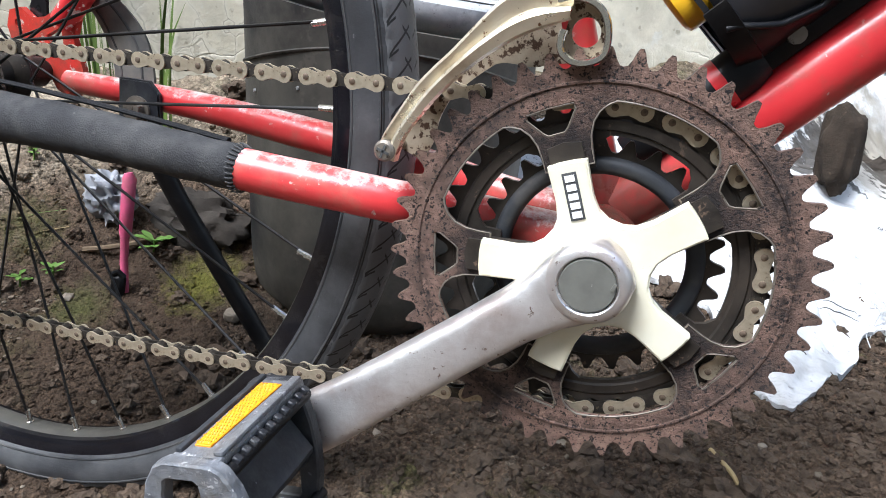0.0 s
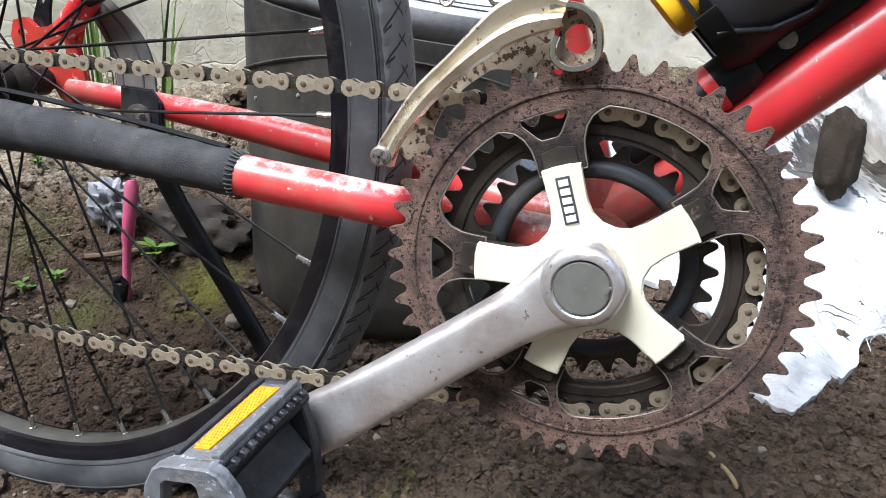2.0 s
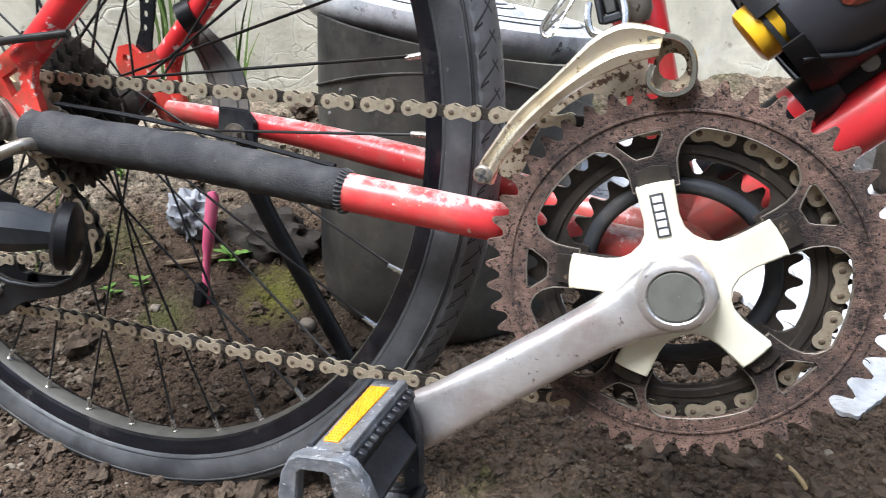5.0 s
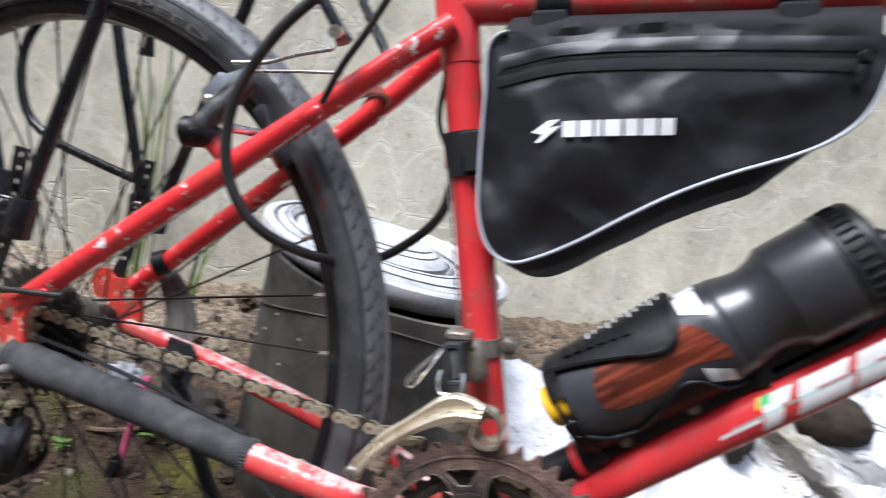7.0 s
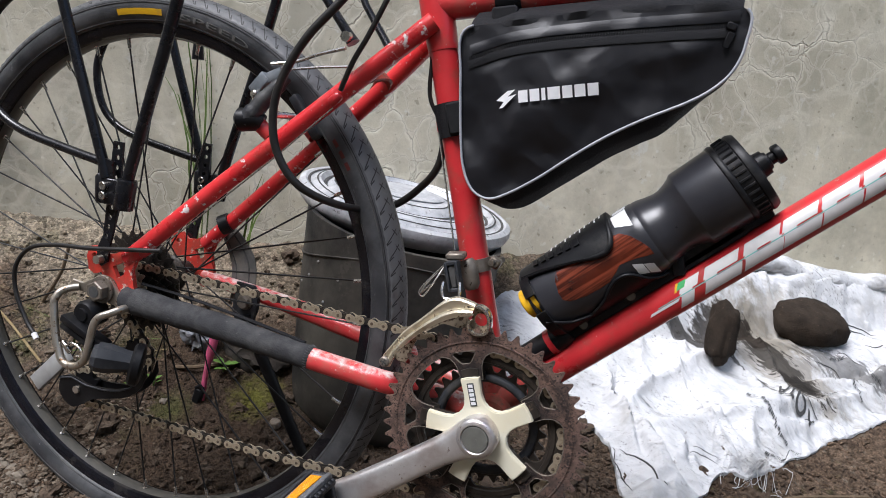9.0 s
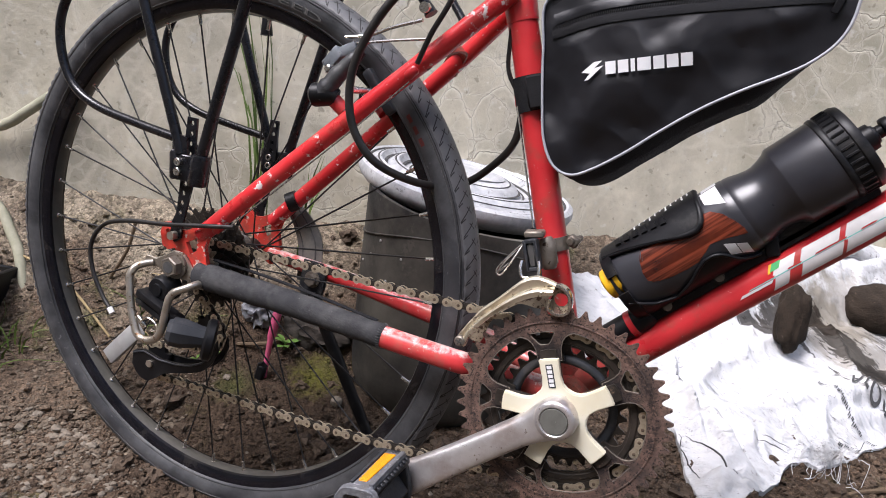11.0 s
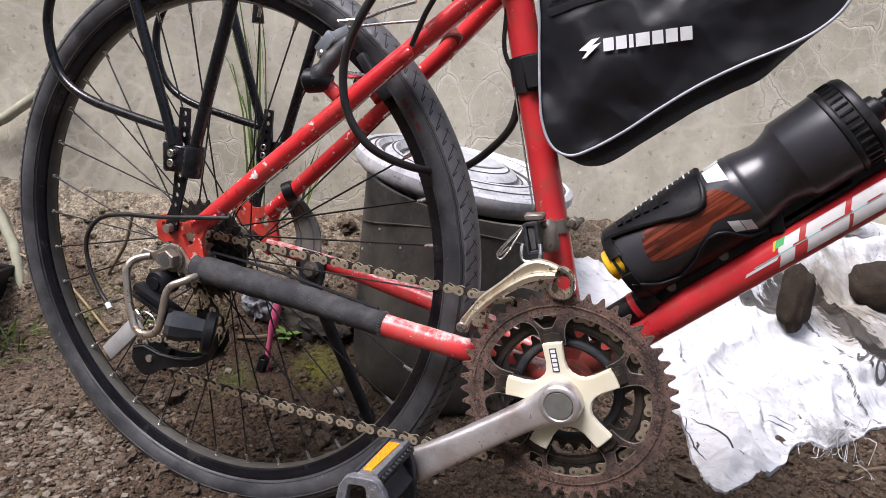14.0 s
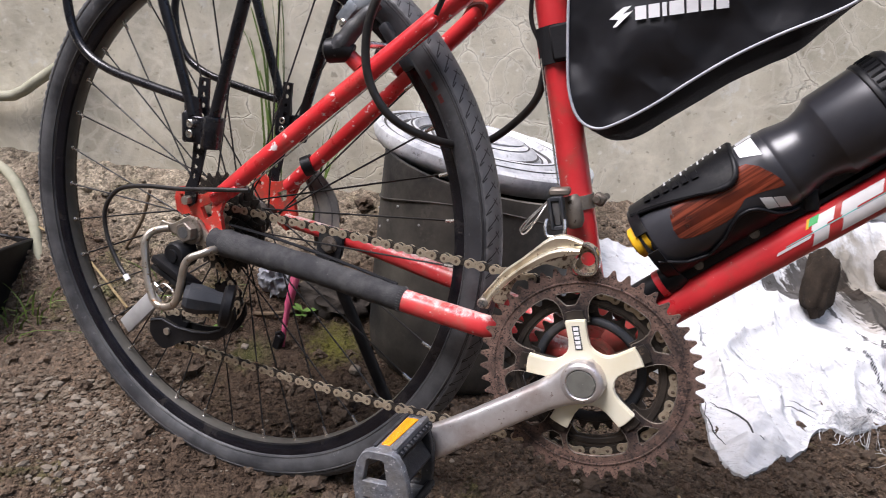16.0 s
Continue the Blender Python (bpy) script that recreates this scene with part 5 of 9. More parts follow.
def build_crankset():
    # crank arm: a forged bar that widens to the boss
    c, s = math.cos(radians(CRANK)), math.sin(radians(CRANK))
    bm = bmesh.new()
    rings = []
    prof = ((-0.019, 0.004, 0.0075), (-0.0165, 0.0125, 0.009), (-0.010, 0.0175, 0.010), (0.0, 0.0195, 0.0105), (0.012, 0.0180, 0.0105), (0.024, 0.0152, 0.0102), (0.04, 0.0138, 0.010), (0.07, 0.0136, 0.0095),
            (0.105, 0.0142, 0.0088), (0.135, 0.0152, 0.0080), (0.155, 0.0165, 0.0075), (0.168, 0.0168, 0.0072), (0.178, 0.0150, 0.0068), (0.184, 0.0095, 0.0060))
    for l, w, t in prof:
        yc = -0.0690 - 0.016 * smoothstep(0.015, 0.16, l)
        ring = []
        for k in range(24):
            a = 2 * math.pi * k / 24
            ca, sa = math.cos(a), math.sin(a)
            e = 0.62
            x = math.copysign(abs(ca) ** e, ca) * w
            y = math.copysign(abs(sa) ** e, sa) * t
            ring.append(bm.verts.new((l * c - x * s, yc + y, l * s + x * c)))
        rings.append(ring)
    for a, b in zip(rings, rings[1:]):
        for k in range(24):
            bm.faces.new((a[k], a[(k + 1) % 24], b[(k + 1) % 24], b[k]))
    bm.faces.new(rings[0][::-1])
    bm.faces.new(rings[-1])
    arm = part("crank_arm", bm, ALU, bicycle, "scuffed silver aluminium crank arm", 50)
    # boss ring and dust cap
    bm = bmesh.new()
    lathe(bm, [(0.0, -0.066), (0.0192, -0.066), (0.0194, -0.0765), (0.0186, -0.0790), (0.0166, -0.0806), (0.0140, -0.0810), (0.0134, -0.0804), (0.0132, -0.074), (0.0, -0.074)], seg=48)
    part("crank_boss", bm, ALU, arm)
    bm = bmesh.new()
    lathe(bm, [(0.0128, -0.0745), (0.0128, -0.0798), (0.0122, -0.0806), (0.0, -0.0809)], seg=40)
    box(bm, (0.0015, 0.0014, 0.0035), pose(0.0112, -0.0806, 0.0018, 0, 20, 0))
    part("dust_cap", bm, CAP, arm, "round grey dust cap")
    # spider with five cream arms
    out = []
    for k in range(5):
        a0 = radians(ARM0 + 72 * k)
        u, v = Vector((math.cos(a0), math.sin(a0))), Vector((-math.sin(a0), math.cos(a0)))
        for r, w in ((0.0235, -0.0128), (0.0285, -0.0096), (0.036, -0.0084), (0.0525, -0.0090), (0.0532, -0.004), (0.0532, 0.004), (0.0525, 0.0090), (0.036, 0.0084), (0.0285, 0.0096), (0.0235, 0.0128)):
            q = u * r + v * w
            out.append((q.x, q.y))
    bm = bmesh.new()
    plate(bm, [out], -0.0590, -0.0650)
    es = [e for e in bm.edges if all(abs(q.co.y + 0.0650) < 1e-5 for q in e.verts) and len(e.link_faces) == 2 and e.calc_face_angle(0) > 0.5]
    bmesh.ops.bevel(bm, geom=es, offset=0.0009, segments=2, affect="EDGES")
    spider = part("spider", bm, CREAM, bicycle, "five-armed cream plastic-faced spider", 30)
    # small dark name plate with pale bars on the upright arm
    a0 = radians(ARM0)
    fr = Matrix.Translation((math.cos(a0) * 0.0375, -0.06535, math.sin(a0) * 0.0375)) @ pose(0, 0, 0, 0, 90 - ARM0, 0)
    bm = bmesh.new()
    box(bm, (0.0066, 0.0006, 0.0222), fr, 0.0002)
    plate_ob = part("name_plate", bm, INK, spider, "small dark name plate")
    for i in range(5):
        bm = bmesh.new()
        box(bm, (0.0044, 0.0004, 0.0030), fr @ Matrix.Translation((0, -0.0004, -0.0084 + 0.0042 * i)))
        part("plate_bar", bm, WHITEPRINT, plate_ob)
    # black arm ends behind the cream facing
    bm = bmesh.new()
    for k in range(5):
        a0 = radians(ARM0 + 72 * k)
        u, v = Vector((math.cos(a0), math.sin(a0))), Vector((-math.sin(a0), math.cos(a0)))
        lp = [u * r + v * w for r, w in ((0.020, -0.0080), (0.060, -0.0078), (0.0615, 0.0), (0.060, 0.0078), (0.020, 0.0080))]
        plate(bm, [[(q.x, q.y) for q in lp]], -0.0520, -0.0605)
    part("arm_core", bm, BLACKSTEEL, spider)
    # big ring
    tab = ((0.0738, 0.0258), (0.0733, 0.0222), (0.0714, 0.0180), (0.0676, 0.0145), (0.062, 0.0122), (0.056, 0.0114), (0.0495, 0.0112))
    loops = [toothed(48, 0.1005, 0.0925, radians(5.0)), inner_loop(0.0782, tab)]
    for k in range(5):
        a0 = radians(ARM0 + 2.5 + 72 * k)
        u, v = Vector((math.cos(a0), math.sin(a0))), Vector((-math.sin(a0), math.cos(a0)))
        loops.append([tuple(u * r + v * w) for r, w in ((0.0655, -0.0040), (0.0675, -0.0062), (0.0745, -0.0112), (0.0770, -0.0108), (0.0775, 0.0), (0.0770, 0.0108), (0.0745, 0.0112), (0.0675, 0.0058), (0.0655, 0.0036))])
    bm = bmesh.new()
    plate(bm, loops, -0.0555, -0.0585)
    es = [e for e in bm.edges if all(abs(q.co.y + 0.0585) < 1e-5 for q in e.verts) and len(e.link_faces) == 2 and e.calc_face_angle(0) > 0.5 and all(q.co.length < 0.102 and math.hypot(q.co.x, q.co.z) < 0.0785 for q in e.verts)]
    bmesh.ops.bevel(bm, geom=es, offset=0.0007, segments=1, affect="EDGES")
    big = part("big_chainring", bm, RUST, bicycle, "large rusty brown chainring with bare teeth", 30)
    bm = bmesh.new()
    tube(bm, [(0.0862 * math.cos(2 * math.pi * k / 120), -0.0584, 0.0862 * math.sin(2 * math.pi * k / 120)) for k in range(120)], 0.0009, 6, closed=True)
    part("pressed_rib", bm, RUST, big)
    for lp in loops[1:]:
        bm = bmesh.new()
        tube(bm, [(x, -0.0581, z) for x, z in lp], 0.0005, 5, closed=True)
        part("opening_rim", bm, GRIME, big, "bare metal edge")
    tab2 = ((0.0588, 0.0196), (0.0572, 0.0150), (0.054, 0.0115), (0.046, 0.0105))
    bm = bmesh.new()
    plate(bm, [toothed(38, 0.0795, 0.0728), inner_loop(0.0620, tab2)], -0.0475, -0.0500)
    part("middle_chainring", bm, BLACKSTEEL, bicycle, "greasy black middle chainring", 30)
    bm = bmesh.new()
    lathe(bm, [(0.0640, -0.0500), (0.0648, -0.0512), (0.0690, -0.0512), (0.0700, -0.0500)], seg=96)
    part("middle_ring_rib", bm, BLACKSTEEL, bpy.data.objects["middle_chainring"])
    bm = bmesh.new()
    plate(bm, [toothed(28, 0.0600, 0.0530, 0.1), circle(0.0440, 72)], -0.0400, -0.0425)
    part("small_chainring", bm, BLACKSTEEL, bicycle, "black small chainring", 30)
    bm = bmesh.new()
    lathe(bm, [(0.0425, -0.0400), (0.0430, -0.0440), (0.0455, -0.0462), (0.0490, -0.0462), (0.0510, -0.0440), (0.0512, -0.0425)], seg=96)
    part("ring_guard", bm, GREYPLASTIC, bpy.data.objects["small_chainring"], "glossy black inner ring", 60)


build_crankset()


def build_pedal():
    m = pose(math.cos(radians(CRANK)) * 0.17, 0, math.sin(radians(CRANK)) * 0.17) @ pose(0, 0, 0, 0, -11, 0)

    def strut(a, b, r, name, mt, par, label="", flat=1.0):
        bm = bmesh.new()
        tube(bm, [m @ Vector(a), m @ Vector(b)], r, 12, flat=flat)
        return part(name, bm, mt, par, label)

    bm = bmesh.new()
    tube(bm, [m @ Vector((0, -0.078, 0)), m @ Vector((0, -0.094, 0)), m @ Vector((0, -0.096, 0)), m @ Vector((0, -0.101, 0)), m @ Vector((0, -0.1015, 0)), m @ Vector((0, -0.162, 0))],
         [0.0075, 0.0075, 0.0095, 0.0095, 0.0125, 0.0105], 20)
    ped = part("pedal", bm, BLACKPLASTIC, bicycle, "worn cage pedal with amber reflector")
    for sgn in (1, -1):
        # a narrow rail round the reflector, with raised scuffed lips
        pm = m @ Matrix.Translation((0, -0.1345, 0.0345 * sgn))
        bm = bmesh.new()
        box(bm, (0.0240, 0.071, 0.0050), pm, 0.0014, 2)
        top = part("cage_plate", bm, PEDALMETAL, ped, "scuffed dark grey cage plate")
        for x in (-0.0095, 0.0095):
            bm = bmesh.new()
            box(bm, (0.0034 if x < 0 else 0.0046, 0.066, 0.0030), pm @ Matrix.Translation((x, 0.001, 0.0030 * sgn)), 0.0010, 2)
            part("lip", bm, GREYPLASTIC if x < 0 else PEDALMETAL, top)
        if sgn > 0:
            bm = bmesh.new()
            base = box(bm, (0.0118, 0.0535, 0.0016), pm @ Matrix.Translation((-0.0010, 0.0, 0.0026)), 0.0003)
            for v in base.verts:      # narrower towards the outer end
                q = pm.inverted() @ v.co
                q.x = -0.0022 + (q.x + 0.0022) * (0.84 + 0.16 * q.y / 0.0268)
                v.co = pm @ q
            for i in range(22):
                for j in range(5):
                    y = -0.0246 + 0.00235 * i
                    k = 0.84 + 0.16 * y / 0.0268
                    p = pm @ Vector((-0.0022 + (-0.0034 + 0.0020 * j + 0.0010 * (i % 2)) * k, y, 0.0038))
                    bmesh.ops.create_cone(bm, cap_ends=False, segments=4, radius1=0.0013, radius2=0.0, depth=0.0010, matrix=Matrix.Translation(p))
            part("reflector", bm, REFLECT, ped, "amber prism reflector", 0)
        # serrated grip along the edge
        for i in range(10):
            bm = bmesh.new()
            tm = m @ Matrix.Translation((0.0135, -0.103 - 0.0064 * i, 0.0315 * sgn))
            box(bm, (0.0040, 0.0036, 0.0050), tm @ pose(0, 0, 0, 0, 30, 0), 0.0006)
            part("tooth", bm, BLACKSCUFF, top)
        strut((0.012, -0.100, 0.029 * sgn), (0.012, -0.168, 0.029 * sgn), 0.0035, "side_rail", BLACKPLASTIC, top)
    # end plates: an arched outer one with two windows and an inner one
    for y, mt, lab in ((-0.1705, PEDALMETAL, "scuffed grey end plate"), (-0.1010, BLACKSCUFF, "scuffed black end plate")):
        half = [(-0.012, 0.037), (-0.0175, 0.0345), (-0.0235, 0.026), (-0.0275, 0.014), (-0.029, 0.0)]
        left = half + [(x, -z) for x, z in half[-2::-1]]
        k = 0.86 if mt is PEDALMETAL else 0.55
        out = left + [(-x * k, z) for x, z in left[::-1]]
        h1 = [(-0.0135, 0.0275), (-0.0115, 0.0290), (0.0010, 0.0290), (0.0025, 0.0275), (0.0040, 0.008), (-0.0185, 0.008)]
        bm = bmesh.new()
        plate(bm, [out, h1, [(x, -z) for x, z in h1]], -0.0035, 0.0035)
        es = [e for e in bm.edges if len(e.link_faces) == 2 and e.calc_face_angle(0) > 0.9]
        bmesh.ops.bevel(bm, geom=es, offset=0.0009, segments=1, affect="EDGES")
        bmesh.ops.transform(bm, matrix=m @ Matrix.Translation((0, y, 0)), verts=bm.verts)
        part("end_plate", bm, mt, ped, lab)
    # black core: a slanted web with a raised oval on its face
    bm = bmesh.new()
    box(bm, (0.006, 0.058, 0.030), m @ pose(0.006, -0.134, 0.012, 0, -34, 0), 0.002)
    box(bm, (0.012, 0.056, 0.010), m @ pose(-0.006, -0.134, 0.024, 0, 20, 0), 0.002)
    core = part("core", bm, BLACKSCUFF, ped)
    bm = bmesh.new()
    ov = [m @ pose(0.0088, -0.137, 0.012, 0, -34, 0) @ Vector((0, 0.014 * math.cos(k * math.pi / 10), 0.006 * math.sin(k * math.pi / 10))) for k in range(20)]
    tube(bm, ov, 0.0006, 6, closed=True)
    part("oval_mark", bm, PALEGREY, core)


build_pedal()


def chain_path():
    """Pin places of the chain in order, from the sprocket's top over the rings and back round the pulleys."""
    R, r, pu = 0.0748, 0.0268, 0.0215
    upper, lower = Vector((-0.418, -0.045)), Vector((-0.488, -0.104))
    h = Vector((HUB.x, HUB.z))
    pts = []

    def arc(c, rad, a0, a1, n=40):
        for i in range(n + 1):
            a = radians(a0 + (a1 - a0) * i / n)
            pts.append(Vector((c.x + rad * math.cos(a), c.y + rad * math.sin(a))))

    arc(Vector((0, 0)), R, 92, -83)
    arc(lower, pu, -84, -235)
    arc(upper, pu, -58, 55)
    arc(h, r, -100, -268)
    pts.append(pts[0])
    # even steps along the closed path
    d = [0.0]
    for a, b in zip(pts, pts[1:]):
        d.append(d[-1] + (b - a).length)
    n = 2 * round(d[-1] / 0.0127 / 2)
    res = []
    for i in range(n):
        s = d[-1] * i / n
        k = max(j for j in range(len(d)) if d[j] <= s + 1e-9)
        k = min(k, len(pts) - 2)
        f = (s - d[k]) / max(1e-9, d[k + 1] - d[k])
        q = pts[k].lerp(pts[k + 1], f)
        slack = 0.0092 * math.sin(math.pi * min(1.0, max(0.0, (0.06 - q.x) / 0.50))) if q.y < -0.06 and q.x > -0.44 else 0.0
        res.append(Vector((q.x, -0.0489 + 0.0040 * min(1, max(0, -q.x / 0.42)), q.y - slack)))
    return res


def figure8(l, rad, waist, n=10):
    pts = []
    for i in range(n + 1):
        a = radians(-125 + 250 * i / n)
        pts.append((l / 2 + rad * math.cos(a), rad * math.sin(a)))
    pts.append((0.0, waist))
    for i in range(n + 1):
        a = radians(55 + 250 * i / n)
        pts.append((-l / 2 + rad * math.cos(a), rad * math.sin(a)))
    pts.append((0.0, -waist))
    return pts


def build_chain():
    pins = chain_path()
    shape = figure8(0.0127, 0.0043, 0.0024)
    bm = bmesh.new()
    for y in (-0.0036, 0.0027):
        plate(bm, [shape], y, y + 0.0010)
    outer = link_mesh("outer_link", bm, CHAIN, 30)
    bm = bmesh.new()
    lathe(bm, [(0.0, -0.0043), (0.0010, -0.0042), (0.0016, -0.0039), (0.0017, -0.0035), (0.0017, 0.0036), (0.0, 0.0040)], seg=10)
    pin = link_mesh("pin", bm, PIN, 40)
    bm = bmesh.new()
    for i in range(1, len(pins), 2):
        a, b = pins[i], pins[(i + 1) % len(pins)]
        c, d = (a + b) / 2, (b - a)
        m = Matrix.Translation(c) @ Matrix.Rotation(-math.atan2(d.z, d.x), 4, "Y")
        for y in (-0.0024, 0.0014):
            plate(bm, [figure8(0.0127, 0.0041, 0.0029, 6)], y, y + 0.0010, m)
        for x in (-0.00635, 0.00635):
            lathe(bm, [(0.0039, -0.0013), (0.0039, 0.0013)], m @ Vector((x, 0, 0)), seg=10)
    chain = part("chain", bm, CHAINDARK, bicycle, "dirty golden roller chain", 30)
    for i in range(0, len(pins), 2):
        a, b = pins[i], pins[(i + 1) % len(pins)]
        c, d = (a + b) / 2, (b - a)
        o = new("outer_link", outer)
        o.parent = chain
        spot = Matrix.Translation(c) @ Matrix.Rotation(-math.atan2(d.z, d.x), 4, "Y")
        o.matrix_local = spot
        for x in (-0.00635, 0.00635):
            p = new("pin", pin)
            p.parent = chain
            p.matrix_local = spot @ Matrix.Translation((x, 0, 0))


build_chain()


def build_cassette():
    ob = None
    for i, (n, y) in enumerate(((28, -0.0240), (24, -0.0278), (21, -0.0316), (18, -0.0354), (16, -0.0392), (14, -0.0449), (13, -0.0485))):
        pr = 0.0127 / (2 * math.sin(math.pi / n))
        bm = bmesh.new()
        plate(bm, [toothed(n, pr + 0.0035, pr - 0.0035, 0.2 * i), circle(max(0.0155, pr - 0.014), 36)], y, y - 0.0018, Matrix.Translation(HUB))
        if ob is None:
            bm2 = bmesh.new()
            lathe(bm2, [(0.0165, -0.020), (0.0165, -0.050), (0.010, -0.0505)], HUB, seg=28)
            ob = part("cassette", bm2, BLACKSTEEL, bicycle, "greasy black cassette body")
        part("sprocket", bm, CHAINDARK if i < 5 else CHAIN, ob, "", 30)
    bm = bmesh.new()
    lathe(bm, [(0.040, -0.0185), (0.0555, -0.0195), (0.0555, -0.0210), (0.040, -0.0200)], HUB, seg=48)
    part("spoke_guard", bm, GRIME, ob, "grimy pressed-steel spoke guard")


build_cassette()


def build_rear_derailleur():
    # axle nut on a rounded washer; a dark disc stands in for its shaded recess
    bm = bmesh.new()
    tube(bm, [(HUB.x, -0.069, HUB.z), (HUB.x, -0.0715, HUB.z)], 0.0145, 24)
    tube(bm, [(HUB.x, -0.0755, HUB.z), (HUB.x, -0.0790, HUB.z)], 0.0150, 28)
    tube(bm, [(HUB.x, -0.0785, HUB.z), (HUB.x, -0.0875, HUB.z), (HUB.x, -0.0888, HUB.z)], [0.0118, 0.0118, 0.0104], 6)
    nut = part("axle_nut", bm, GRIME, bicycle, "dull hexagonal axle nut")
    bm = bmesh.new()
    tube(bm, [(HUB.x, -0.085, HUB.z), (HUB.x, -0.0893, HUB.z)], 0.0064, 18)
    part("recess_disc", bm, INK, nut, "dark disc for the shaded recess of the axle end")
    # guard: flat plate behind the nut and a rod bent into a trapezoid
    bm = bmesh.new()
    plate(bm, [[(-0.490, 0.030), (-0.486, 0.037), (-0.472, 0.036), (-0.458, 0.044), (-0.448, 0.051), (-0.436, 0.051), (-0.428, 0.043), (-0.416, 0.031), (-0.402, 0.026), (-0.400, 0.018), (-0.408, 0.015), (-0.424, 0.020), (-0.440, 0.022), (-0.456, 0.026), (-0.472, 0.026), (-0.486, 0.024)]], -0.0720, -0.0752)
    bmesh.ops.bevel(bm, geom=[e for e in bm.edges if len(e.link_faces) == 2 and e.calc_face_angle(0) > 0.9], offset=0.0006, segments=1, affect="EDGES")
    guard = part("derailleur_guard", bm, STEEL, bicycle, "bent zinc-plated derailleur guard with rust")
    g = [(-0.474, -0.077, 0.031), (-0.480, -0.083, 0.0295), (-0.4855, -0.091, 0.0255), (-0.4870, -0.096, 0.018), (-0.4860, -0.098, 0.010), (-0.476, -0.103, -0.019), (-0.466, -0.106, -0.038), (-0.461, -0.107, -0.0440), (-0.453, -0.107, -0.0472),
         (-0.440, -0.107, -0.0445), (-0.431, -0.107, -0.036), (-0.428, -0.106, -0.025), (-0.4255, -0.103, 0.002), (-0.4235, -0.101, 0.010), (-0.419, -0.099, 0.0155), (-0.411, -0.094, 0.020), (-0.406, -0.086, 0.0235), (-0.405, -0.078, 0.0235)]
    bm = bmesh.new()
    tube(bm, spline(g, 4), 0.0042, 12)
    part("guard_rod", bm, STEEL, guard)
    # pivot, parallelogram, faceted spring knuckle with its collar
    bm = bmesh.new()
    lathe(bm, [(0.0, -0.094), (0.007, -0.094), (0.0075, -0.092), (0.0125, -0.0915), (0.0150, -0.088), (0.0155, -0.078), (0.0155, -0.070), (0.0, -0.070)], (-0.452, 0, 0.007), seg=28)
    rd = part("rear_derailleur", bm, BLACKPLASTIC, bicycle, "black and grey rear derailleur")
    a, b = Vector((-0.473, -0.092, -0.002)), Vector((-0.415, -0.098, -0.022))
    bm = bmesh.new()
    fr = Matrix.Translation((a + b) / 2) @ pose(0, 0, 0, 0, math.degrees(math.atan2(a.z - b.z, b.x - a.x)), 0)
    box(bm, ((b - a).length, 0.016, 0.0085), fr @ Matrix.Translation((0, 0, 0.004)), 0.002, 2)
    box(bm, ((b - a).length * 0.96, 0.013, 0.0075), fr @ Matrix.Translation((0, 0.001, -0.006)), 0.002, 2)
    part("parallelogram", bm, BLACKPLASTIC, rd)
    bm = bmesh.new()
    lathe(bm, [(0.0, -0.004), (0.012, -0.003), (0.0160, 0.002), (0.0165, 0.012), (0.0138, 0.026), (0.0125, 0.030), (0.0118, 0.038), (0.0, 0.038)], (-0.4185, -0.104, -0.0280), Vector((0.80, 0.55, -0.14)), seg=9)
    knuckle = part("knuckle", bm, GREYPLASTIC, rd, "dark grey faceted spring knuckle", 25)
    bm = bmesh.new()
    lathe(bm, [(0.0, -0.003), (0.0205, -0.003), (0.0235, 0.000), (0.0235, 0.007), (0.020, 0.009), (0.0, 0.009)], (-0.3885, -0.0800, -0.0365), Vector((0.80, 0.55, -0.14)), seg=28)
    part("collar", bm, BLACKPLASTIC, knuckle)
    # curved cage plates and pulleys
    lo = Vector((-0.488, 0, -0.104))
    top = [(-0.392, 0, -0.046), (-0.398, 0, -0.064), (-0.411, 0, -0.078), (-0.428, 0, -0.0865), (-0.450, 0, -0.0915), (-0.474, 0, -0.093), (-0.498, 0, -0.089), (-0.515, 0, -0.095)]
    low = [(-0.516, 0, -0.112), (-0.507, 0, -0.123), (-0.494, 0, -0.128), (-0.481, 0, -0.122), (-0.464, 0, -0.110), (-0.438, 0, -0.101), (-0.414, 0, -0.092), (-0.398, 0, -0.078), (-0.390, 0, -0.060)]
    lp = [(p.x, p.z) for p in spline(top, 4) + spline(low, 4)]
    for y in (-0.0565, -0.0385):
        bm = bmesh.new()
        plate(bm, [lp], y, y - 0.0026)
        bmesh.ops.bevel(bm, geom=[e for e in bm.edges if len(e.link_faces) == 2 and e.calc_face_angle(0) > 1.2], offset=0.0006, segments=1, affect="EDGES")
        part("cage", bm, BLACKPLASTIC, rd, "curved black derailleur cage plate")
    bm = bmesh.new()
    tube(bm, [(p[0], -0.0592, p[2] - 0.002) for p in top], 0.0012, 6)
    part("cage_rib", bm, GREYPLASTIC, rd)
    for c in (Vector((-0.416, 0, -0.047)), lo):
        bm = bmesh.new()
        plate(bm, [toothed(11, 0.0220, 0.0175), circle(0.0045, 14)], -0.0420, -0.0475, Matrix.Translation((c.x, 0, c.z)))
        part("pulley", bm, BLACKPLASTIC, rd)
    bm = bmesh.new()
    tube(bm, [(lo.x, -0.056, lo.z), (lo.x, -0.0615, lo.z)], 0.0046, 8)
    part("pulley_bolt", bm, STEEL, rd)
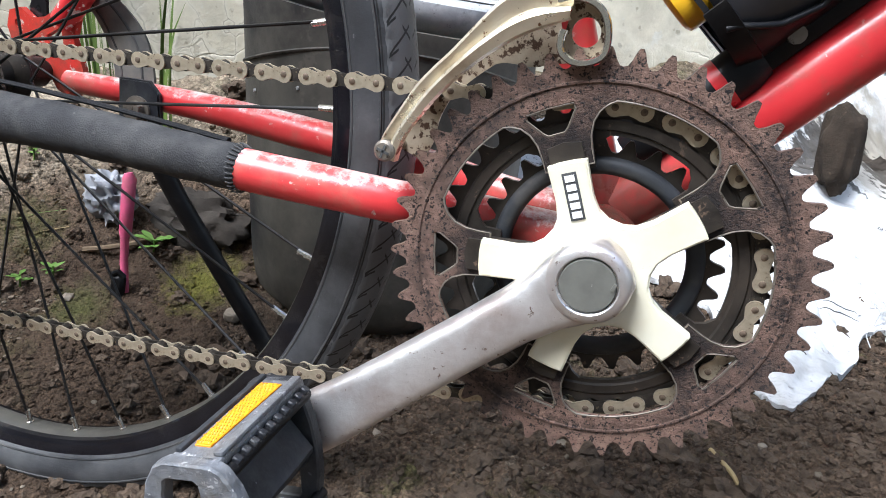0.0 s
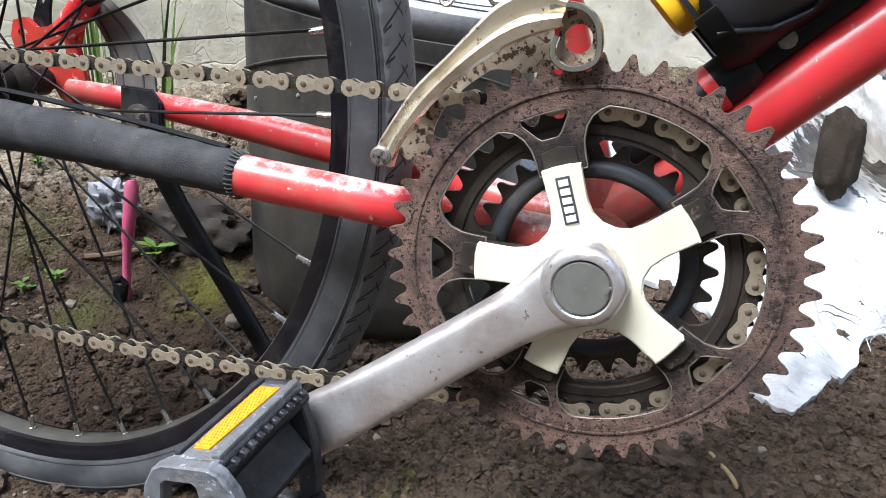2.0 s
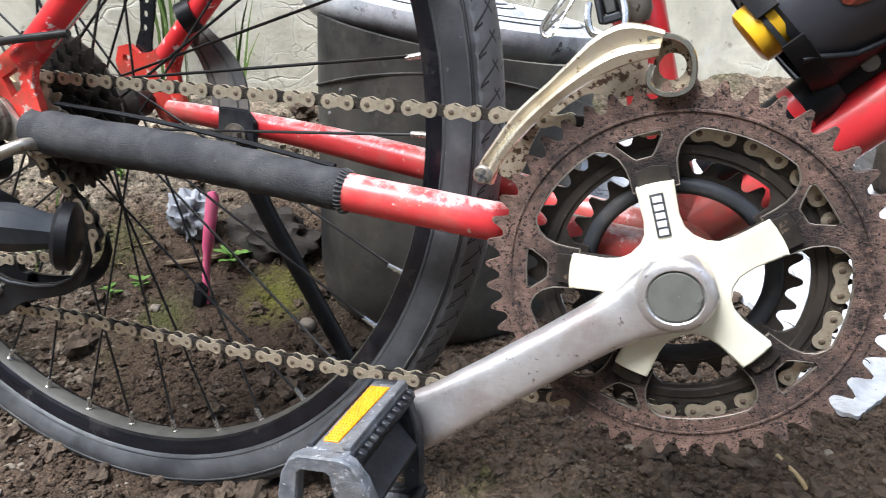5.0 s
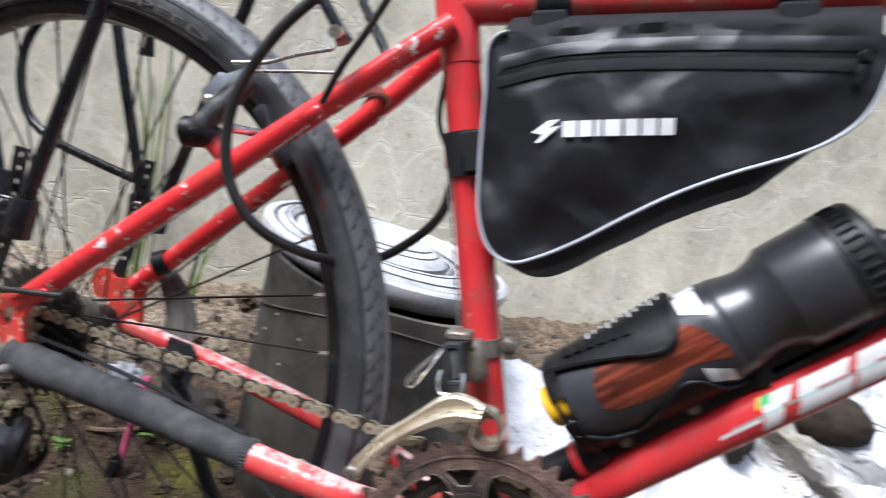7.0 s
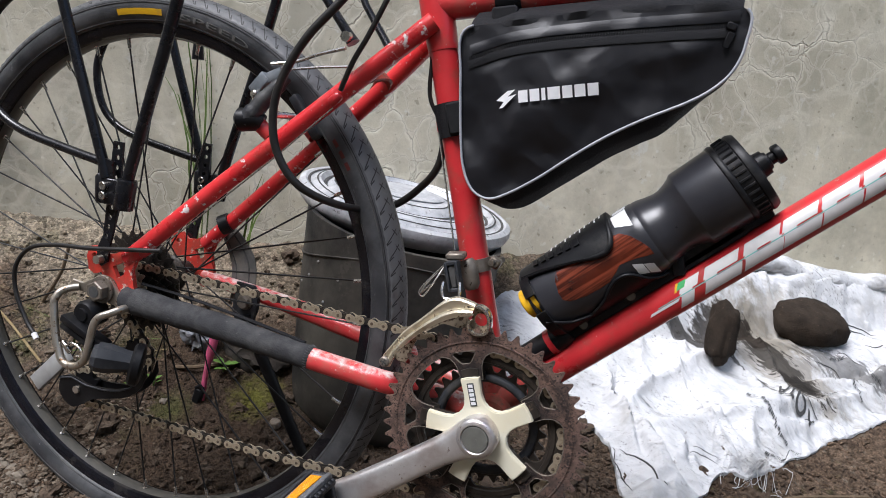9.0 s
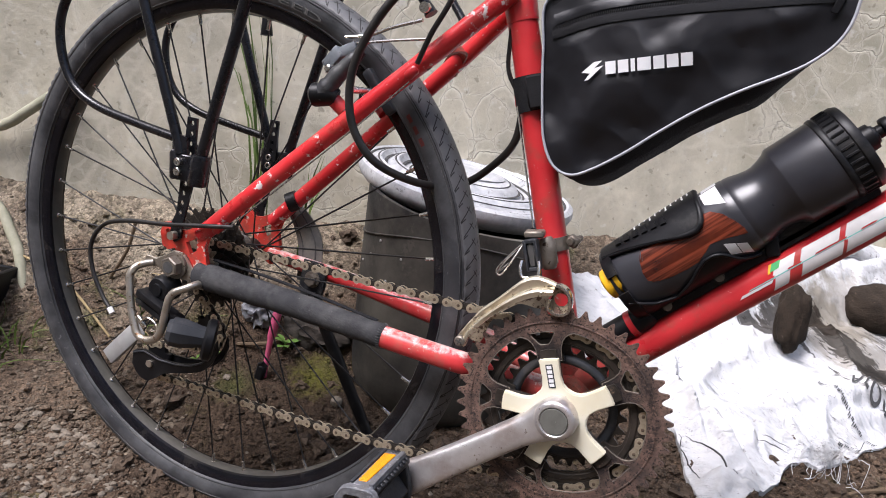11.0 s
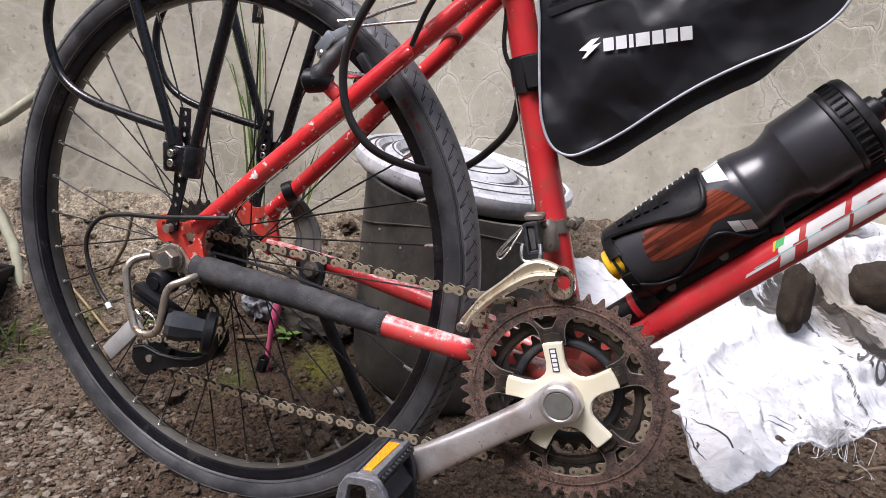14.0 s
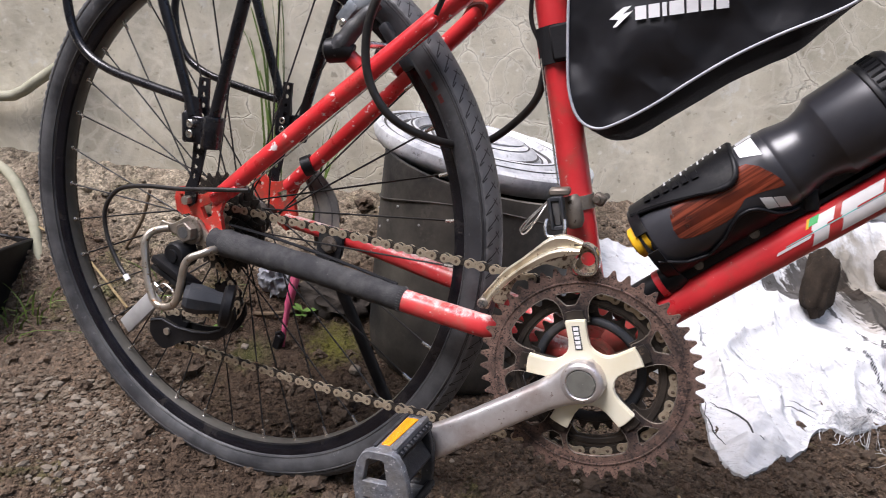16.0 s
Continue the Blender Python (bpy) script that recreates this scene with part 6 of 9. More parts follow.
    # cable: housing, white ferrule and bare end
    hs = [(-0.372, -0.072, 0.0945), (-0.41, -0.077, 0.088), (-0.46, -0.080, 0.079), (-0.51, -0.081, 0.072), (-0.545, -0.082, 0.060), (-0.562, -0.084, 0.034), (-0.556, -0.086, 0.004), (-0.536, -0.089, -0.022), (-0.522, -0.091, -0.033)]
    bm = bmesh.new()
    tube(bm, spline(hs, 8), 0.0025, 10)
    cab = part("shift_cable", bm, HOUSING, bicycle, "black gear cable housing")
    bm = bmesh.new()
    tube(bm, [(-0.5215, -0.091, -0.0335), (-0.516, -0.092, -0.0385)], 0.0032, 10)
    part("ferrule", bm, WHITEPRINT, cab, "white cable end")
    bm = bmesh.new()
    tube(bm, spline([(-0.462, -0.103, -0.030), (-0.452, -0.104, -0.0225), (-0.440, -0.104, -0.026), (-0.438, -0.104, -0.034), (-0.446, -0.103, -0.036)], 6), 0.0013, 6)
    box(bm, (0.016, 0.005, 0.006), pose(-0.461, -0.102, -0.030, 0, 40, 0), 0.0012)
    part("cable_clamp", bm, NIPPLE, rd, "bright cable clamp")


build_rear_derailleur()


def build_front_derailleur():
    bm = bmesh.new()
    c = Vector((-0.049, 0, 0.142))
    dst = Vector((-0.345, 0, 0.94)).normalized()
    lathe(bm, [(0.0152, -0.0065), (0.0172, -0.0065), (0.0172, 0.0065), (0.0152, 0.0065)], c, dst, seg=32)
    fd = part("front_derailleur", bm, GRIME, bicycle, "tarnished front derailleur with rust specks")
    bm = bmesh.new()
    box(bm, (0.012, 0.010, 0.011), pose(-0.028, -0.004, 0.150, 0, 20, 0), 0.002)
    tube(bm, [(-0.030, -0.012, 0.150), (-0.024, 0.010, 0.152)], 0.0032, 8)
    part("clamp_bolt", bm, GRIME, fd)
    # outer cage: a plate with a pressed rib and a turned-in upper lip
    bm = bmesh.new()
    up = spline([(-0.1085, 0, 0.0420), (-0.1055, 0, 0.0500), (-0.1005, 0, 0.0590), (-0.0915, 0, 0.0740), (-0.084, 0, 0.0830), (-0.076, 0, 0.0915), (-0.065, 0, 0.1045), (-0.056, 0, 0.1145), (-0.046, 0, 0.1205), (-0.036, 0, 0.1210), (-0.026, 0, 0.1190)], 4)
    lw = spline([(-0.1005, 0, 0.0375), (-0.0985, 0, 0.0460), (-0.0955, 0, 0.0525), (-0.0895, 0, 0.0615), (-0.0825, 0, 0.0710), (-0.0745, 0, 0.0800), (-0.0635, 0, 0.0900), (-0.0520, 0, 0.0985), (-0.0430, 0, 0.1035), (-0.0350, 0, 0.1070), (-0.0270, 0, 0.1100)], 4)
    rows = []
    for i, (u, l) in enumerate(zip(up, lw)):
        f = i / (len(up) - 1)
        wide = smoothstep(0.22, 0.45, f)
        prof = ((0.0, -0.0595), (0.03, -0.0640 - 0.0012 * wide), (0.26, -0.0646 - 0.0016 * wide), (0.33, -0.0644 - 0.0012 * wide), (0.40, -0.0618), (0.46, -0.0614), (0.92, -0.0634), (0.98, -0.0628), (1.02, -0.0585))
        rows.append([bm.verts.new((l.x + (u.x - l.x) * k, y, l.z + (u.z - l.z) * k)) for k, y in prof])
    for p, q in zip(rows, rows[1:]):
        for k in range(len(p) - 1):
            bm.faces.new((p[k], p[k + 1], q[k + 1], q[k]))
    thicken(bm, 0.0011)
    part("outer_cage", bm, CHROME_RUST, fd, "brassy curved cage plate with rust specks", 25)
    # inner cage: wide at its tail and at its front, a thin strip between
    n = 26
    bm = bmesh.new()
    rows = []
    for i in range(n + 1):
        a = 159 - 52 * i / n
        r0 = float(np.interp(a, (107, 116, 124, 140, 146, 152, 159), (0.0945, 0.0965, 0.1055, 0.1055, 0.1030, 0.0985, 0.0985)))
        a = radians(a)
        rows.append([bm.verts.new((r * math.cos(a), -0.0415, r * math.sin(a))) for r in (r0, 0.1125)])
    for p, q in zip(rows, rows[1:]):
        bm.faces.new((p[0], p[1], q[1], q[0]))
    thicken(bm, 0.0012)
    part("inner_cage", bm, RUSTPLATE, fd, "rust-eaten inner cage plate", 40)
    # front loop of the cage: a strap bent round an open eye
    path = spline([(-0.0330, 0, 0.1160), (-0.0255, 0, 0.1178), (-0.0180, 0, 0.1165), (-0.0125, 0, 0.1115), (-0.0102, 0, 0.1035), (-0.0108, 0, 0.0965), (-0.0160, 0, 0.0928), (-0.0230, 0, 0.0922), (-0.0285, 0, 0.0955), (-0.0296, 0, 0.1005), (-0.0288, 0, 0.1050)], 5)
    bm = bmesh.new()
    rows = []
    for i, q in enumerate(path):
        d = (path[min(i + 1, len(path) - 1)] - path[max(i - 1, 0)]).normalized()
        n = Vector((-d.z, 0, d.x))
        rows.append([bm.verts.new(q + n * k + Vector((0, y, 0))) for k, y in ((0.0013, -0.0525), (0.0015, -0.0628), (0.0009, -0.0638), (-0.0009, -0.0638), (-0.0015, -0.0628), (-0.0013, -0.0525))])
    for p, q in zip(rows, rows[1:]):
        for k in range(6):
            bm.faces.new((p[k], p[(k + 1) % 6], q[(k + 1) % 6], q[k]))
    bm.faces.new(rows[0])
    bm.faces.new(rows[-1][::-1])
    part("cage_loop", bm, LOOP, fd, "bright folded end of the cage", 50)
    bm = bmesh.new()
    plate(bm, [[(q.x, q.z) for q in path[4:]], circle(0.0062, 22, (-0.0200, 0.1045))], -0.0535, -0.0550)
    part("loop_web", bm, RUSTPLATE, fd, "rusty web inside the loop", 30)
    # tail spacer and cross-head bolt
    bm = bmesh.new()
    tube(bm, [(-0.1045, -0.039, 0.0425), (-0.1045, -0.064, 0.0425)], 0.0030, 12)
    part("tail_spacer", bm, RUSTPLATE, fd)
    bm = bmesh.new()
    lathe(bm, [(0.0052, -0.0640), (0.0052, -0.0664), (0.0040, -0.0676), (0.0, -0.0678)], (-0.1045, 0, 0.0425), seg=20)
    bolt = part("tail_bolt", bm, GRIME, fd, "rusty cross-head bolt")
    bm = bmesh.new()
    for k in (20, 110):
        box(bm, (0.0064, 0.0008, 0.0012), pose(-0.1045, -0.0677, 0.0425, 0, k, 0))
    part("cross_slot", bm, INK, bolt)
    # swing link, cast body and clamp
    lean = pose(0, 0, 0, 0, -20, 0)
    bm = bmesh.new()
    for x in (-0.0052, 0.0052):
        box(bm, (0.0030, 0.011, 0.029), pose(-0.0560, -0.045, 0.1365) @ lean @ Matrix.Translation((x, 0, 0)), 0.0008)
    for z in (-0.0130, 0.0130):
        box(bm, (0.0104, 0.010, 0.0040), pose(-0.0560, -0.045, 0.1365) @ lean @ Matrix.Translation((0, 0, z)), 0.0008)
    part("link_arm", bm, GREYPLASTIC, fd, "dark linkage arm")
    bm = bmesh.new()
    box(bm, (0.0062, 0.008, 0.022), pose(-0.0560, -0.0445, 0.1365) @ lean, 0.001)
    part("link_bar", bm, DARKGREY, fd)
    bm = bmesh.new()
    tube(bm, [(-0.0520, -0.024, 0.151), (-0.0500, -0.024, 0.147), (-0.0430, -0.024, 0.128), (-0.0412, -0.024, 0.123)], [0.0060, 0.0088, 0.0088, 0.0060], 18)
    box(bm, (0.019, 0.016, 0.0065), pose(-0.0600, -0.034, 0.1545, 0, -12, 8), 0.0016)
    part("body", bm, GRIME, fd, "grimy cast body")
    bm = bmesh.new()
    tube(bm, spline([(-0.0635, -0.050, 0.1300), (-0.0625, -0.054, 0.1230), (-0.0590, -0.056, 0.1165), (-0.0520, -0.056, 0.1170), (-0.0455, -0.056, 0.1185), (-0.0450, -0.054, 0.1250), (-0.0478, -0.050, 0.1330)], 4), 0.0017, 8)
    part("fork_link", bm, NIPPLE, fd, "bright forked link")
    bm = bmesh.new()
    tube(bm, spline([(-0.066, -0.048, 0.146), (-0.076, -0.053, 0.132), (-0.084, -0.056, 0.118), (-0.079, -0.057, 0.114), (-0.071, -0.054, 0.130), (-0.066, -0.048, 0.144)], 6), 0.0009, 6)
    tube(bm, spline([(-0.068, -0.048, 0.142), (-0.078, -0.056, 0.126), (-0.082, -0.058, 0.116), (-0.074, -0.055, 0.126)], 6), 0.0009, 6)
    part("cable_tail", bm, NIPPLE, fd, "frayed bright cable end")
    bm = bmesh.new()
    tube(bm, [(-0.062, -0.036, 0.160), (-0.104, -0.016, 0.266)], 0.0009, 6)
    part("gear_wire", bm, NIPPLE, fd, "bare gear wire")


build_front_derailleur()


def build_brakes():
    for sgn in (-1, 1):
        b = Vector((-0.276, 0.044 * sgn, 0.234))
        bm = bmesh.new()
        tube(bm, [b + Vector((0.004, 0, 0.000)), b + Vector((-0.012, 0.004 * sgn, 0.012))], 0.0075, 14)
        br = part("brake_arm", bm, RED, bicycle, "black rim brake arm on a red boss")
        bm = bmesh.new()
        tube(bm, spline([b + Vector((-0.020, 0.008 * sgn, 0.010)), b + Vector((-0.012, 0.008 * sgn, 0.022)), b + Vector((-0.004, 0.005 * sgn, 0.036)), b + Vector((0.008, 0.000 * sgn, 0.052)), b + Vector((0.012, -0.004 * sgn, 0.060))], 5), [0.0105] * 6 + [0.0088] * 5 + [0.0075] * 5 + [0.006] * 5, 12)
        arm_ob = part("arm_body", bm, BLACKSCUFF, br)
        bm = bmesh.new()
        box(bm, (0.013, 0.010, 0.024), pose(-0.3000, 0.030 * sgn, 0.2835, 0, 38, 0), 0.002, 2)
        box(bm, (0.011, 0.008, 0.030), pose(-0.2880, 0.030 * sgn, 0.2920, 0, 62, 0), 0.002, 2)
        part("link", bm, GREYALLOY, arm_ob, "worn grey alloy brake link")
        bm = bmesh.new()
        lathe(bm, [(0.0, 0.0045), (0.0032, 0.0045), (0.0046, 0.003), (0.0046, -0.003), (0.0, -0.003)], (-0.2975, 0.040 * sgn, 0.2725), (-0.4, sgn, 0), seg=14)
        part("link_bolt", bm, NIPPLE, arm_ob, "bright bolt head")
        bm = bmesh.new()
        tube(bm, [b + Vector((-0.031, 0.008 * sgn, 0.010)), b + Vector((-0.028, 0.008 * sgn, 0.011)), b + Vector((-0.010, 0.006 * sgn, 0.014)), b + Vector((-0.004, 0.004 * sgn, 0.012))], [0.008, 0.0120, 0.0115, 0.008], 16)
        part("spring_cover", bm, BLACKPLASTIC, br)
        # pad by the rim
        pm = Matrix.Translation((-0.248, 0.021 * sgn, 0.258)) @ pose(0, 0, 0, 0, 48, 0)
        bm = bmesh.new()
        box(bm, (0.052, 0.011, 0.011), pm, 0.003, 2)
        part("brake_pad", bm, GREYPLASTIC, br, "grey brake pad")
        bm = bmesh.new()
        tube(bm, [(-0.250, 0.021 * sgn, 0.257), (-0.268, 0.048 * sgn, 0.256)], 0.0035, 10)
        part("pad_bolt", bm, NIPPLE, br)
        bm = bmesh.new()
        box(bm, (0.010, 0.008, 0.012), pose(-0.284, 0.018 * sgn, 0.298, 0, 0, 0), 0.002)
        part("cable_anchor", bm, NIPPLE, br)
    bm = bmesh.new()
    tube(bm, spline([(-0.286, -0.036, 0.305), (-0.262, -0.030, 0.311), (-0.235, -0.034, 0.321), (-0.203, -0.040, 0.330)], 6), 0.0018, 8)
    noodle = part("brake_noodle", bm, NIPPLE, bicycle, "bright bare brake cable")
    bm = bmesh.new()
    tube(bm, [(-0.283, -0.030, 0.300), (-0.228, -0.038, 0.309), (-0.190, -0.044, 0.314)], 0.0014, 8)
    part("wire", bm, NIPPLE, noodle)
    # housing loop
    lp = [(-0.165, -0.060, 0.425), (-0.192, -0.074, 0.372), (-0.222, -0.080, 0.332), (-0.242, -0.082, 0.292), (-0.2475, -0.082, 0.258), (-0.240, -0.080, 0.223), (-0.218, -0.072, 0.195), (-0.190, -0.045, 0.180), (-0.172, 0.0, 0.174), (-0.160, 0.034, 0.178), (-0.134, 0.030, 0.200), (-0.108, 0.010, 0.231), (-0.104, 0.006, 0.270)]
    bm = bmesh.new()
    tube(bm, spline(lp, 8), 0.0040, 12)
    part("brake_housing", bm, HOUSING, bicycle, "thick black brake cable loop")
    # housing down to the stop under the stay, and the rear wire
    bm = bmesh.new()
    tube(bm, spline([(-0.150, -0.055, 0.400), (-0.172, -0.056, 0.345), (-0.186, -0.054, 0.318), (-0.198, -0.049, 0.290)], 8), 0.0026, 10)
    h2 = part("shift_housing", bm, HOUSING, bicycle, "black cable housing ending at the stay")
    bm = bmesh.new()
    tube(bm, [(-0.204, -0.048, 0.2725), (-0.2565, -0.052, 0.2175), (-0.318, -0.060, 0.1555), (-0.388, -0.070, 0.0850)], 0.0009, 6)
    part("wire", bm, NIPPLE, h2, "bare gear wire below the stay")
    bm = bmesh.new()
    tube(bm, spline([(-0.109, -0.006, 0.278), (-0.122, -0.008, 0.300), (-0.126, -0.008, 0.34), (-0.134, -0.006, 0.38)], 6), 0.0022, 8)
    part("shift_housing", bm, HOUSING, bicycle, "black cable housing ending at the stay")


build_brakes()


def build_kickstand():
    bm = bmesh.new()
    plate(bm, [[(x + 0.014, z) for x, z in ((-0.372, 0.041), (-0.346, 0.041), (-0.338, 0.032), (-0.338, 0.012), (-0.343, -0.006), (-0.352, -0.016), (-0.367, -0.014), (-0.375, 0.004))]], 0.0480, 0.0530)
    bmesh.ops.bevel(bm, geom=[e for e in bm.edges if len(e.link_faces) == 2 and e.calc_face_angle(0) > 0.6], offset=0.0012, segments=2, affect="EDGES")
    ks = part("kickstand", bm, BLACKSCUFF, bicycle, "black kickstand clamped to the far chain stay")
    bm = bmesh.new()
    tube(bm, [(-0.340, 0.050, 0.002), (-0.319, 0.058, -0.047), (-0.269, 0.083, -0.156), (-0.224, 0.106, -0.256)], [0.008, 0.0075, 0.0075, 0.007], 12)
    part("leg", bm, BLACKPLASTIC, ks)
    bm = bmesh.new()
    tube(bm, [(-0.342, 0.048, 0.019), (-0.342, 0.040, 0.019)], 0.0075, 6)
    tube(bm, [(-0.342, 0.0485, 0.019), (-0.342, 0.046, 0.019)], 0.0105, 20)
    part("clamp_bolt", bm, GRIME, ks, "rusty clamp bolt")
    # curved guard plate beside the far stay
    bm = bmesh.new()
    mid = spline([(-0.4080, 0.082, 0.0980), (-0.3860, 0.079, 0.0790), (-0.3690, 0.075, 0.0570), (-0.3640, 0.072, 0.0360), (-0.3590, 0.068, 0.0080)], 6)
    wide = [0.010 + 0.007 * smoothstep(0, 0.5, i / (len(mid) - 1)) for i in range(len(mid))]
    rows = []
    for i, q in enumerate(mid):
        d = (mid[min(i + 1, len(mid) - 1)] - mid[max(i - 1, 0)]).normalized()
        n = Vector((-d.z, 0, d.x)).normalized()
        rows.append([bm.verts.new(q + n * (wide[i] * k) + Vector((0, 0.003 * k * k, 0))) for k in (-1, -0.6, -0.2, 0.2, 0.6, 1)])
    for p, q in zip(rows, rows[1:]):
        for k in range(5):
            bm.faces.new((p[k], p[k + 1], q[k + 1], q[k]))
    thicken(bm, 0.0035)
    brace = part("stand_brace", bm, DUSTSTRAP, ks, "dusty black curved brace strap")
    for off in (-0.55, 0.0, 0.55):
        bm = bmesh.new()
        line = []
        for i, q in enumerate(mid[2:-1], 2):
            d = (mid[i + 1] - mid[i - 1]).normalized()
            line.append(q + Vector((-d.z, 0, d.x)).normalized() * (wide[i] * off) + Vector((0, -0.0022, 0)))
        tube(bm, line, 0.0012, 6)
        part("rib", bm, DARKGREY, brace)
    bm = bmesh.new()
    lathe(bm, [(0.0, 0.071), (0.0046, 0.0715), (0.0052, 0.074), (0.0080, 0.0745), (0.0085, 0.080)], (-0.4060, 0, 0.0960), seg=16)
    part("brace_bolt", bm, GRIME, brace, "dull round bolt")
    bm = bmesh.new()
    tube(bm, [(-0.394, 0.056, 0.104), (-0.384, 0.060, 0.110)], 0.0125, 16)
    part("stay_clamp", bm, BLACKPLASTIC, ks)


build_kickstand()


def build_rack():
    rk = None
    for sgn in (-1, 1):
        y = 0.078 * sgn
        bm = bmesh.new()
        box(bm, (0.030, 0.009, 0.028), pose(-0.4400, y, 0.1465, 0, -3, 0), 0.0012)
        tube(bm, [(-0.4535, y, 0.162), (-0.4515, y, 0.160), (-0.4495, y, 0.134), (-0.4490, y, 0.133)], [0.0050, 0.0062, 0.0062, 0.0052], 16)
        tube(bm, [(-0.4165, y, 0.163), (-0.4165, y, 0.161), (-0.4200, y, 0.131), (-0.4200, y, 0.130)], [0.0092, 0.0102, 0.0102, 0.0092], 18)
        blk = part("rear_rack", bm, RACK, bicycle, "black tubular luggage rack leg clamp")
        if rk is None:
            rk = blk
        for z in (0.1525, 0.1420):
            bm = bmesh.new()
            yb = y - 0.0045
            lathe(bm, [(0.0, -0.0030), (0.0019, -0.0030), (0.0021, -0.0052), (0.0038, -0.0054), (0.0044, -0.0048), (0.0044, 0.0), (0.0, 0.0)], (-0.4405, yb, z), seg=16)
            part("clamp_bolt", bm, NIPPLE, blk, "bright socket bolt")
        bm = bmesh.new()
        plate(bm, [[(-0.456, 0.182), (-0.436, 0.179), (-0.434, 0.160), (-0.454, 0.160)], circle(0.003, 12, (-0.444, 0.170))], y - 0.0020, y + 0.0020)
        part("foot_plate", bm, RACK, blk)
        # perforated strip down to the eyelet
        out = [(-0.4435, 0.200), (-0.4305, 0.200), (-0.4305, 0.130), (-0.4400, 0.085), (-0.4420, 0.066), (-0.4500, 0.060), (-0.4580, 0.064), (-0.4560, 0.082), (-0.4500, 0.095)]
        holes = [circle(0.0028, 10, (-0.437 - 0.0009 * i * i * 0.12, 0.194 - 0.0110 * i)) for i in range(10)]
        bm = bmesh.new()
        plate(bm, [out] + holes, 0.070 * sgn, 0.0725 * sgn)
        part("strip", bm, RACK, blk, "perforated black strip")
        bm = bmesh.new()
        tube(bm, [(-0.450, 0.0725 * sgn, 0.068), (-0.450, 0.080 * sgn, 0.068)], 0.0050, 8)
        part("eyelet_bolt", bm, STEEL, blk)
        # struts and loop
        for nm, pts, r in (("strut", [(-0.4445, y, 0.160), (-0.451, y, 0.178), (-0.498, y, 0.289), (-0.531, y, 0.372), (-0.548, y, 0.44)], 0.0056),
                           ("strut", [(-0.4180, y, 0.150), (-0.4140, y, 0.172), (-0.382, y, 0.300), (-0.360, y, 0.40), (-0.352, y, 0.44)], 0.0062),
                           ("loop_rod", spline([(-0.452, y, 0.176), (-0.505, y, 0.182), (-0.565, y, 0.191), (-0.602, y, 0.207), (-0.622, y, 0.235), (-0.628, y, 0.275), (-0.612, y, 0.312), (-0.575, y, 0.342), (-0.530, y, 0.362)], 6), 0.0050)):
            bm = bmesh.new()
            tube(bm, pts, r, 14)
            part(nm, bm, RACK, blk)
        bm = bmesh.new()
        tube(bm, [(-0.60, y * 0.9, 0.442), (-0.36, y * 0.9, 0.442), (-0.26, y * 0.8, 0.43)], 0.0055, 12)
        part("side_rail", bm, RACK, blk)
        # stay to the frame
        bm = bmesh.new()
        tube(bm, [(-0.262, 0.060 * sgn, 0.428), (-0.235, 0.056 * sgn, 0.385), (-0.200, 0.050 * sgn, 0.346), (-0.191, 0.049 * sgn, 0.335)], [0.005, 0.005, 0.0055, 0.008], 12, flat=0.8)
        part("stay_rod", bm, RACK, blk)
        bm = bmesh.new()
        tube(bm, [(-0.194, 0.055 * sgn, 0.339), (-0.194, 0.061 * sgn, 0.339)], 0.0050, 14)
        part("stay_bolt", bm, NIPPLE, blk)
    bm = bmesh.new()
    tube(bm, [(-0.455, 0.058, 0.335), (-0.452, 0.058, 0.30)], [0.004, 0.0075], 10)
    tube(bm, [(-0.455, 0.058, 0.44), (-0.455, 0.058, 0.33)], 0.004, 8)
    part("strap_end", bm, BLACKPLASTIC, rk, "dangling black strap end")


build_rack()


# ---- bag, bottle and cage on the frame ----
BAG = [(-0.0885, 0.360), (-0.0845, 0.320), (-0.0755, 0.270), (-0.0680, 0.240), (-0.0555, 0.2200), (-0.0385, 0.2145), (-0.0205, 0.2232), (0.0040, 0.2422), (0.0270, 0.2635), (0.0528, 0.2857), (0.0815, 0.3060), (0.1130, 0.3250), (0.1310, 0.3390), (0.1435, 0.3560), (0.1480, 0.3780), (0.1430, 0.404),
       (0.100, 0.4030), (0.025, 0.3900), (-0.050, 0.372)]


def bag_outline():
    pts = spline([(x, 0, z) for x, z in BAG], 6, closed=True)
    return [Vector((p.x, p.z)) for p in pts]


OUTLINE = bag_outline()


def bag_side(x, z):
    """Distance of the near panel from the middle plane: puffed out inside the seam, softly dented."""
    d = min((Vector((x, z)) - p).length for p in OUTLINE)
    puff = 0.009 * smoothstep(0.0, 0.06, d)
    dent = 0.0042 * fbm(x * 13 + z * 5, z * 15, 0.7, 2) * smoothstep(0.0, 0.02, d)
    fold = 0.0022 * math.sin((x + 0.6 * z) * 95) * smoothstep(0.03, 0.0, abs(z - 0.235 - max(0, x) * 0.6)) * smoothstep(0.0, 0.01, d)
    return -(0.0345 + puff + dent + fold)


